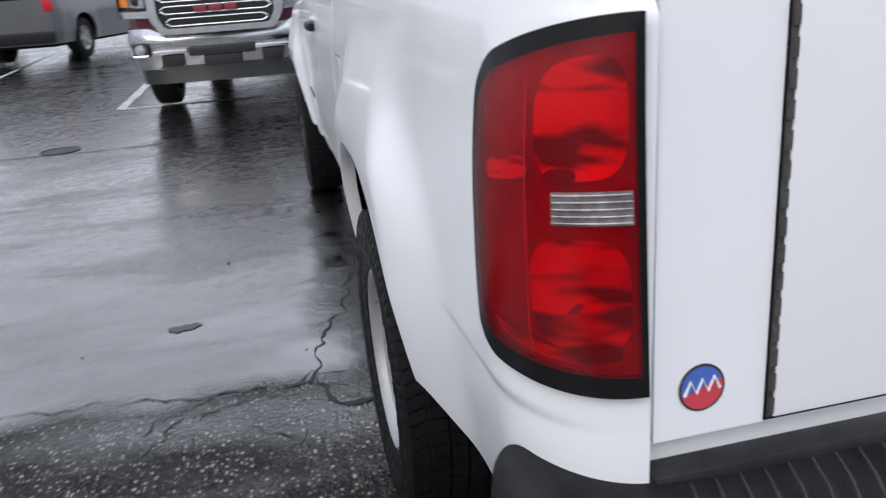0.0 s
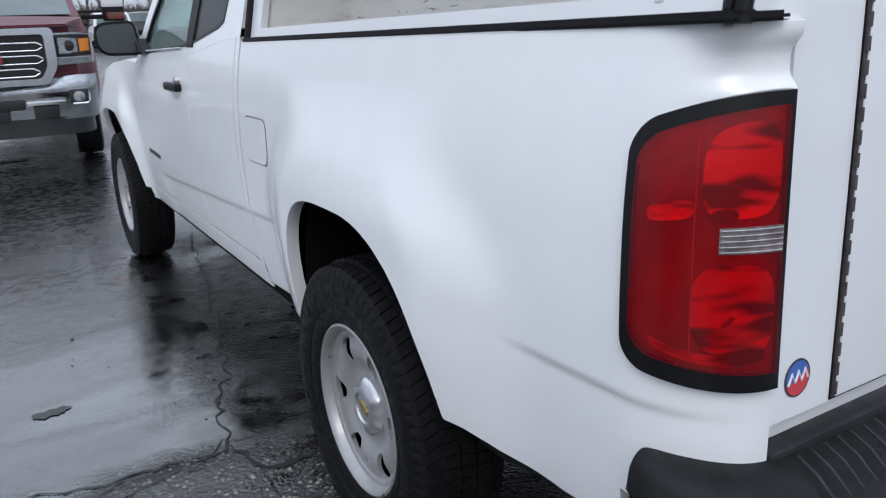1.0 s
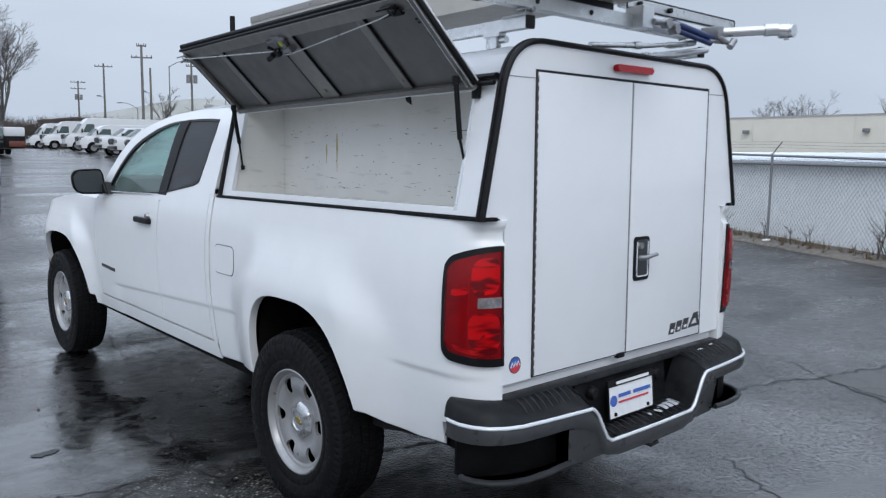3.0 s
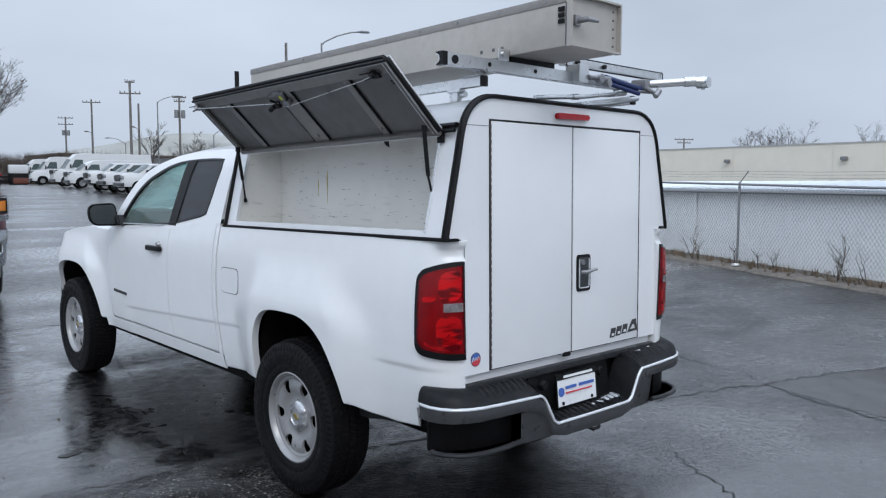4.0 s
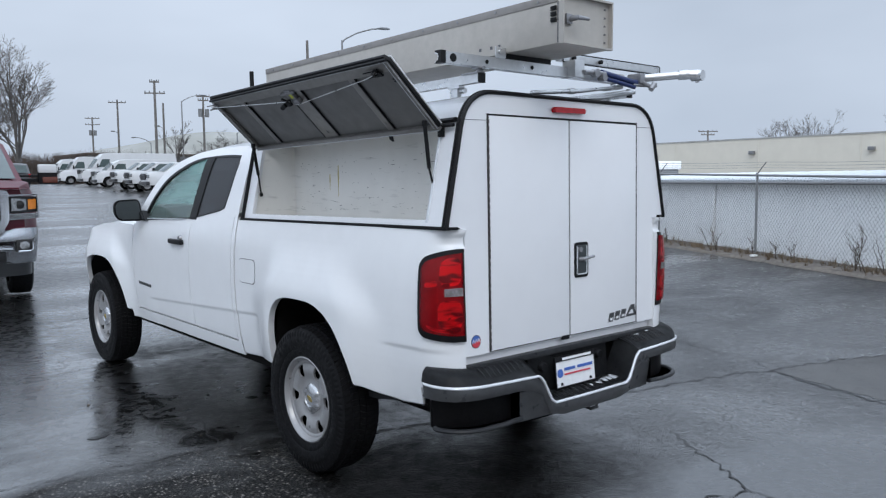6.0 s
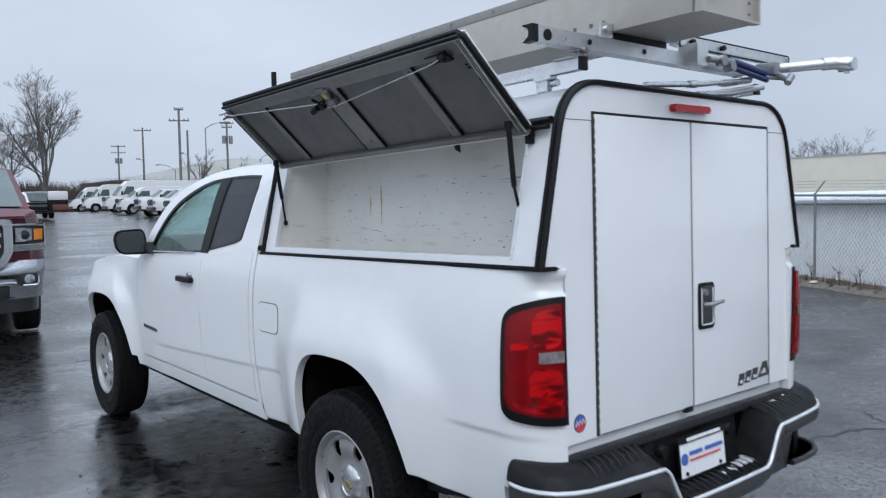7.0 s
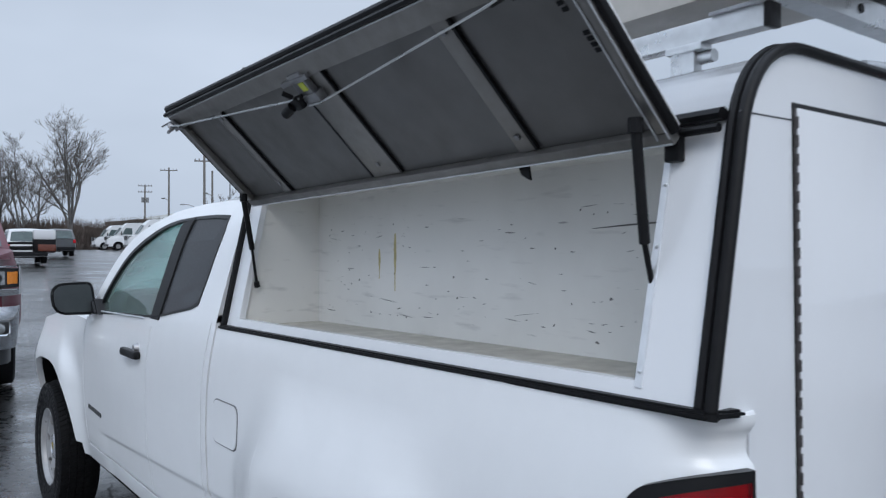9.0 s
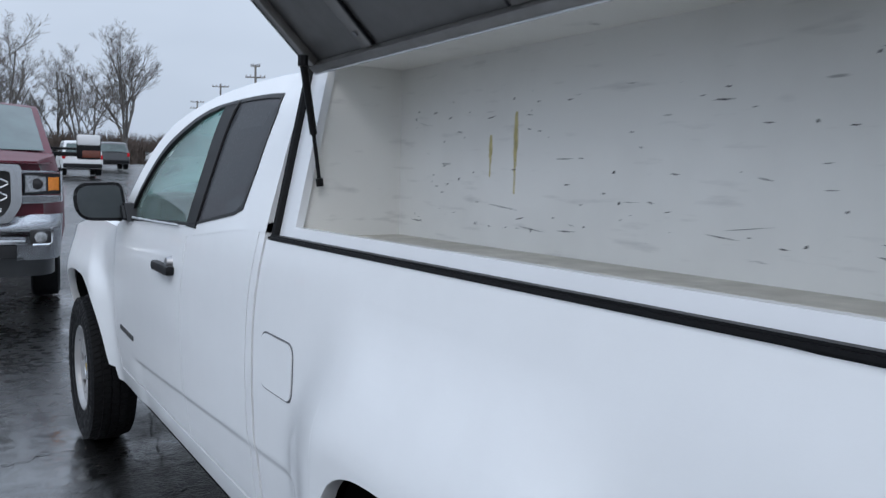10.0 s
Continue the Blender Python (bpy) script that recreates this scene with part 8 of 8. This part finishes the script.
for k in range(5200):
    a = radians(rng.uniform(-16, 19))
    r = rng.uniform(112, 128)
    p = Vector((r * math.sin(a), r * math.cos(a), 0))
    p.z = ground_z(p.x, p.y)
    hgt = (3.0 + 2.8 * (0.5 + 0.5 * noise.noise(Vector((a * 26, 3.3, 0))))) * rng.uniform(0.5, 1.1)
    for q in range(3):
        d = Vector((rng.uniform(-0.7, 0.7), rng.uniform(-0.3, 0.3), 1)).normalized()
        w = Vector((rng.uniform(0.03, 0.08), 0, 0))
        tip = p + d * hgt
        mid = p + d * hgt * 0.55 + Vector((rng.uniform(-0.2, 0.2), 0, 0))
        v = [bm.verts.new(c) for c in (p - w, p + w, mid + w * 0.8, mid - w * 0.8, tip)]
        bm.faces.new((v[0], v[1], v[2], v[3]))
        bm.faces.new((v[3], v[2], v[4]))
        for z in range(4):
            e = mid + Vector((rng.uniform(-0.8, 0.8), rng.uniform(-0.3, 0.3), rng.uniform(0.2, 1.0)))
            v = [bm.verts.new(c) for c in (mid - w * 0.5, mid + w * 0.5, e)]
            bm.faces.new(v)
tagged(part("brush_row", bm, BRUSH, smooth=0), "brown leafless brush along the end of the lot", "brush", kind="stuff")


def bare_tree(at, height, seed, spread=1.0, limbs=4, depth=5, label="tall bare leafless tree behind the lot"):
    """A leafless tree: trunk and limbs in one mesh, the fine branches in another."""
    rt = random.Random(seed)
    trunk, twigs = bmesh.new(), bmesh.new()

    def grow(p, d, length, r, level, lift):
        n = 5 if level > 2 else 3
        pts, rs = [p], [r]
        for k in range(n):
            d = (d + Vector((rt.gauss(0, 0.12), rt.gauss(0, 0.12), lift))).normalized()
            pts.append(pts[-1] + d * length / n)
            rs.append(max(0.011, r * (1 - 0.55 * (k + 1) / n)))
        tube(trunk if level > 2 else twigs, pts, rs, 6 if level > 2 else 3, caps=False)
        if level == 0:
            return
        kids = 5 if level > 2 else (4 if level > 1 else 6)
        for k in range(kids):
            i = min(n, max(1, int(n * (0.30 + 0.70 * (k + rt.random()) / kids))))
            side = Vector((rt.gauss(0, 1), rt.gauss(0, 1), rt.gauss(0, 0.3))).normalized()
            nd = (d * 0.75 + side * (0.4 + 0.5 * spread) * rt.uniform(0.60, 1.05)).normalized()
            grow(pts[i], nd, length * rt.uniform(0.38, 0.60), rs[i] * rt.uniform(0.45, 0.62), level - 1, 0.05)

    base_r = height * 0.017
    top = Vector((rt.uniform(-0.2, 0.2), 0, height * 0.17))
    tube(trunk, [Vector((0, 0, -0.3)), Vector((0, 0, height * 0.08)), top], [base_r * 1.35, base_r, base_r * 0.9], 8, caps=False)
    for k in range(limbs):
        a = 2 * math.pi * (k + rt.uniform(-0.25, 0.25)) / limbs
        lean = rt.uniform(0.08, 0.55) * spread
        d = Vector((math.cos(a) * lean, math.sin(a) * lean, 1)).normalized()
        grow(top - Vector((0, 0, rt.uniform(0, 0.10) * height)), d, height * rt.uniform(0.46, 0.64), base_r * 0.55, depth - 1, 0.03)
    ob = thing("bare_tree", label, "tree", at, "bare trees at the lot's edge")
    part("trunk", trunk, BARK, ob)
    part("crown", twigs, TWIG, ob)
    return ob


for az, dist, hgt, seed, spread, limbs, depth in ((11.6, 102, 17.2, 3, 0.58, 6, 5), (8.6, 112, 16.0, 5, 0.42, 3, 5), (7.4, 118, 14.5, 6, 0.38, 3, 5), (9.6, 116, 14.5, 7, 0.36, 3, 5), (4.6, 92, 17.0, 9, 0.6, 5, 5), (2.0, 100, 15.5, 12, 0.55, 4, 5), (14.2, 135, 6.0, 13, 0.6, 3, 4), (6.2, 120, 13.5, 31, 0.42, 3, 5)):
    x, y = -1.8 + dist * math.sin(radians(az)), -0.7 + dist * math.cos(radians(az))
    bare_tree((x, y, ground_z(x, y)), hgt, seed, spread, limbs, depth)
for az, dist, hgt, seed, spread, limbs in ((21.75, 80, 7.2, 14, 0.30, 3), (24.2, 88, 6.0, 15, 0.6, 4), (25.0, 100, 5.6, 19, 0.6, 4), (23.4, 110, 6.0, 20, 0.6, 4), (63.5, 138, 11.3, 16, 0.35, 3), (64.9, 138, 10.6, 17, 0.28, 3), (65.7, 138, 11.2, 18, 0.38, 3), (66.4, 140, 11.5, 24, 0.5, 4), (71.1, 138, 10.2, 22, 0.45, 4)):
    x, y = -2.9 + dist * math.sin(radians(az)), -2.5 + dist * math.cos(radians(az))
    bare_tree((x, y, ground_z(x, y)), hgt, seed, spread, limbs, 4, "small bare tree in the distance")


# ---- utility poles and lamps ----
def utility_pole(x, y, top, arms, r=0.15, extra=False, label="weathered wooden utility pole with cross arms", lamp=None):
    z0 = ground_z(x, y)
    ob = thing("utility_pole", label, "utility pole", (x, y, z0), "utility poles")
    h = top - z0
    bm = bmesh.new()
    tube(bm, [(0, 0, -0.2), (0, 0, h)], [r, r * 0.7], 10)
    part("pole", bm, POLEWOOD, ob)
    for z, w in arms:
        bm = bmesh.new()
        m = Matrix.Rotation(radians(-30), 4, "Z")
        box(bm, -w, w, -0.06, 0.06, h - z - 0.07, h - z + 0.07, 0.015, m)
        arm = part("cross_arm", bm, POLEWOOD, ob)
        for k in (-0.92, -0.5, 0.5, 0.92):
            bm = bmesh.new()
            tube(bm, [m @ Vector((w * k, 0, h - z + 0.06)), m @ Vector((w * k, 0, h - z + 0.26))], 0.055, 6)
            part("insulator", bm, LAMPGREY, arm)
    if extra:
        for dx in (-0.45, 0.45):
            bm = bmesh.new()
            tube(bm, [(dx, -0.1, h - extra - 0.5), (dx, -0.1, h - extra + 0.5)], 0.26, 10)
            part("transformer", bm, LAMPGREY, ob)
    if lamp:
        drop, reach = lamp
        bm = bmesh.new()
        tube(bm, [(0, -0.1, h - drop - 0.25), (reach * 0.6, -0.15, h - drop), (reach, -0.2, h - drop + 0.05)], 0.04, 6)
        box(bm, reach - 0.35, reach + 0.2, -0.32, -0.06, h - drop - 0.02, h - drop + 0.16, 0.04)
        part("lamp_arm", bm, LAMPGREY, ob)
    return ob


utility_pole(44.04, 157.17, 14.09, [(0.25, 1.35), (1.45, 1.35)], 0.2, 3.05, "wooden utility pole with two cross arms and transformers")
utility_pole(36.01, 117.37, 13.67, [(0.42, 1.25)], 0.17, lamp=(4.75, -0.8))
utility_pole(28.96, 83.2, 12.49, [(0.15, 0.5), (1.36, 1.08)], 0.17, False, "wooden utility pole with a long and a short cross arm")
utility_pole(31.56, 87.72, 10.57, [], 0.15, False, "plain wooden pole with a small lamp arm", lamp=(2.75, -0.8))
utility_pole(39.25, 94.25, 12.51, [(0.15, 0.85), (0.65, 0.65)], 0.17, 2.25)
utility_pole(25.86, 45.66, 11.23, [], 0.13, False, "plain wooden pole without arms")
utility_pole(105.17, 61.8, 8.69, [(0.2, 1.6), (0.7, 1.1)], 0.17)


def street_lamp(x, y, top, reach, azimuth, r=0.07, label="grey street lamp with a curved arm"):
    z0 = ground_z(x, y)
    h = top - z0
    ob = thing("street_lamp", label, "street lamp", (x, y, z0), "street lamps")
    a = radians(azimuth)
    d = Vector((math.sin(a), math.cos(a), 0))
    bm = bmesh.new()
    tube(bm, [(0, 0, -0.1), (0, 0, h * 0.5), (0, 0, h - 0.6)], [r * 1.3, r, r * 0.75], 10)
    part("post", bm, LAMPGREY, ob)
    bm = bmesh.new()
    tube(bm, [Vector((0, 0, h - 0.75)), Vector((0, 0, h - 0.55)) + d * 0.15, Vector((0, 0, h - 0.2)) + d * reach * 0.45, Vector((0, 0, h)) + d * reach * 0.85, Vector((0, 0, h)) + d * reach], r * 0.6, 8)
    part("arm", bm, LAMPGREY, ob)
    bm = bmesh.new()
    e = Vector((0, 0, h)) + d * reach
    tube(bm, [e - d * 0.05 + Vector((0, 0, 0.02)), e + d * 0.25 + Vector((0, 0, 0.03)), e + d * 0.65, e + d * 0.75], [0.06, 0.15, 0.14, 0.05], 10, flat=0.5)
    part("lamp_head", bm, LAMPGREY, ob)
    return ob


street_lamp(22.13, 35.56, 10.05, 2.0, 132)
street_lamp(29.16, 76.36, 10.35, 1.75, 115)
street_lamp(33.0, 96.0, 7.0, 1.6, 290, 0.07)
street_lamp(30.2, 66.0, 6.6, 1.8, 60, 0.07)

# ---- cracks, seams and painted lines on the asphalt ----
def crack(points, width, seed, name="asphalt_crack", z=0.003):
    """A jagged dark filled crack along a line of ground points."""
    rc = random.Random(seed)
    line = []
    for (x0, y0), (x1, y1) in zip(points, points[1:]):
        n = max(2, int(math.hypot(x1 - x0, y1 - y0) / 0.034))
        for k in range(n):
            line.append((x0 + (x1 - x0) * k / n, y0 + (y1 - y0) * k / n))
    line.append(points[-1])
    bm = bmesh.new()
    prev = None
    wob = 0
    for k, (x, y) in enumerate(line):
        a, b = line[max(0, k - 1)], line[min(len(line) - 1, k + 1)]
        dx, dy = b[0] - a[0], b[1] - a[1]
        l = math.hypot(dx, dy) or 1
        wob = 0.62 * wob + rc.gauss(0, 0.014)
        w = width * rc.uniform(0.12, 1.15)
        nx, ny = -dy / l, dx / l
        pair = (bm.verts.new((x + nx * (wob + w), y + ny * (wob + w), ground_z(x, y) + z)), bm.verts.new((x + nx * (wob - w), y + ny * (wob - w), ground_z(x, y) + z)))
        if prev:
            bm.faces.new((prev[0], pair[0], pair[1], prev[1]))
        prev = pair
    ob = part(name, bm, CRACK, smooth=0)
    return tagged(ob, "dark jagged crack in the wet asphalt", "crack", kind="structure")


crack([(-4.2, 1.95), (-3.0, 1.83), (-1.975, 1.70), (-1.63, 1.68), (-1.365, 1.64), (-1.09, 1.60), (-1.02, 1.62), (-0.91, 1.99), (-0.80, 2.42), (-0.71, 2.76), (-0.60, 3.4), (-0.42, 4.6)], 0.0055, 1)
crack([(-1.02, 1.62), (-0.92, 1.46), (-0.5, 1.32), (0.6, 1.05), (1.757, 0.725), (2.306, 0.60), (2.908, 0.416), (3.617, 0.192), (4.434, -0.119), (6.5, -0.9)], 0.014, 2)
crack([(2.908, 0.416), (2.73, -0.056), (2.63, -0.44), (2.53, -0.79), (2.3, -1.7)], 0.014, 3)
crack([(3.6, 1.9), (3.215, 1.20), (3.105, 0.637), (2.94, 0.435)], 0.008, 4)
crack([(1.10, 0.10), (1.021, -0.014), (0.875, -0.206), (0.735, -0.483), (0.593, -0.659), (0.617, -0.953), (0.75, -1.5)], 0.007, 6)
crack([(-0.4, -0.30), (-0.022, -0.405), (0.122, -0.462), (0.367, -0.553), (0.593, -0.659)], 0.007, 7)
crack([(-4.0, 6.6), (-1.0, 6.4), (2.0, 6.7), (5.0, 6.3)], 0.012, 9)
crack([(-8.0, 12.5), (-2.0, 12.1), (4.0, 12.6), (9.0, 12.2)], 0.015, 10)
crack([(-1.70, 3.92), (-1.30, 3.98), (-0.86, 4.05)], 0.004, 11)
crack([(-1.84, 5.66), (-1.5, 5.84), (-0.98, 6.0), (-0.6, 6.05)], 0.010, 12)
rc = random.Random(9)
for k in range(56):                       # crazed patches: beside the seam crossing and in the rough strip
    if k < 36:
        x = rc.uniform(2.9, 5.0)
        y = 0.36 - 0.34 * (x - 2.9) - rc.uniform(0.0, 0.9)
    else:
        x, y = rc.uniform(-2.3, -1.0), rc.uniform(1.0, 1.65)
    a, l = rc.uniform(0, math.pi), rc.uniform(0.06, 0.20)
    b = a + rc.uniform(-0.9, 0.9)
    crack([(x, y), (x + l * math.cos(a), y + l * math.sin(a)), (x + l * math.cos(a) + l * math.cos(b), y + l * math.sin(a) + l * math.sin(b))], 0.0032, 100 + k)


def painted_line(p, q, width, seed):
    bm = bmesh.new()
    d = Vector((q[0] - p[0], q[1] - p[1], 0))
    n = Vector((-d.y, d.x, 0)).normalized() * width / 2
    rr2 = random.Random(seed)
    us2 = steps(0, 1, max(4, int(d.length / 0.12)))
    sheet(bm, us2, (-1, 1), lambda u, v: (p[0] + d.x * u + n.x * v * rr2.uniform(0.75, 1), p[1] + d.y * u + n.y * v * rr2.uniform(0.75, 1), ground_z(p[0] + d.x * u, p[1] + d.y * u) + 0.0045))
    return tagged(part("parking_line", bm, LINEPAINT, smooth=0), "worn white parking line on wet asphalt", "line", kind="structure")


painted_line((-2.75, 9.1), (-2.75, 14.5), 0.13, 1)
painted_line((-2.75, 9.1), (-1.1, 9.0), 0.13, 3)
painted_line((-5.7, 14.8), (-5.95, 21.5), 0.10, 4)
painted_line((-8.9, 14.8), (-9.1, 21.5), 0.10, 5)

# worn, crazed wedge of older asphalt where the seams meet
rw = random.Random(31)
edge = [(2.93, 0.40), (3.5, 0.23), (4.5, -0.14), (6.3, -0.82), (5.4, -1.9), (3.6, -2.6), (2.42, -1.6), (2.62, -0.74), (2.74, -0.2)]
bm = bmesh.new()
bm.faces.new([bm.verts.new((x + rw.uniform(-0.03, 0.03), y + rw.uniform(-0.03, 0.03), 0.002)) for x, y in dense(edge, 10)])
tagged(part("asphalt_patch", bm, mat("crazed_old_asphalt", (0.040, 0.037, 0.033), 0.42, spec=0.5, grain=0.5, grain_scale=45, stain=0.7, stain_scale=3.5, stain_color=(0.014, 0.0135, 0.013), coat=0.25, bump=0.6, bump_scale=70), smooth=0), "wedge of crazed brownish old asphalt between seams", "asphalt", kind="structure")

# round iron cover let into the asphalt
cover = thing("iron_cover", "small round dark iron cover set in the wet asphalt", "utility cover", (-2.9, 6.70, ground_z(-2.9, 6.70)))
bm = bmesh.new()
n = 40
rings_c = [[bm.verts.new((r * math.cos(2 * math.pi * k / n), r * math.sin(2 * math.pi * k / n), z)) for k in range(n)] for r, z in ((0.175, 0.0), (0.172, 0.008), (0.160, 0.009), (0.157, 0.005))]
for a_, b_ in zip(rings_c, rings_c[1:]):
    for k in range(n):
        bm.faces.new((a_[k], a_[(k + 1) % n], b_[(k + 1) % n], b_[k]))
bm.faces.new(rings_c[-1])
part("lid_plate", bm, BLACK, cover)

# dark patch and scattered pebbles near the truck
bm = bmesh.new()
rng = random.Random(4)
bm.faces.new([bm.verts.new((-1.469 + (0.060 + 0.012 * math.sin(3 * a) + 0.008 * math.sin(8 * a)) * math.cos(a), 2.231 + (0.038 + 0.012 * math.sin(2 * a + 1) + 0.008 * math.sin(9 * a)) * math.sin(a), 0.0035)) for a in steps(0, 2 * math.pi, 26)[:-1]])
tagged(part("oil_stain", bm, mat("dark_patch_asphalt", (0.012, 0.012, 0.0125), 0.45, spec=0.4, grain=0.4, grain_scale=80, coat=0.35, bump=0.4, bump_scale=120)), "dark patch on the wet asphalt", "stain", kind="structure")
bm = bmesh.new()
for k in range(160):
    x, y = rng.uniform(-3.6, 4.0), rng.uniform(-1.6, 6.0)
    r = rng.uniform(0.002, 0.005)
    bmesh.ops.create_icosphere(bm, subdivisions=1, radius=r, matrix=Matrix.Translation((x, y, r * 0.4)) @ Matrix.Diagonal((1, rng.uniform(0.6, 1), 0.6, 1)))
for x, y, r in ((-1.322, 2.955, 0.013), (-1.5, 3.9, 0.010)):
    bmesh.ops.create_icosphere(bm, subdivisions=1, radius=r, matrix=Matrix.Translation((x, y, r * 0.3)) @ Matrix.Diagonal((0.7, 1.3, 0.5, 1)))
tagged(part("grit", bm, STEM), "scattered grit and leaf bits on the asphalt", "grit", kind="stuff")
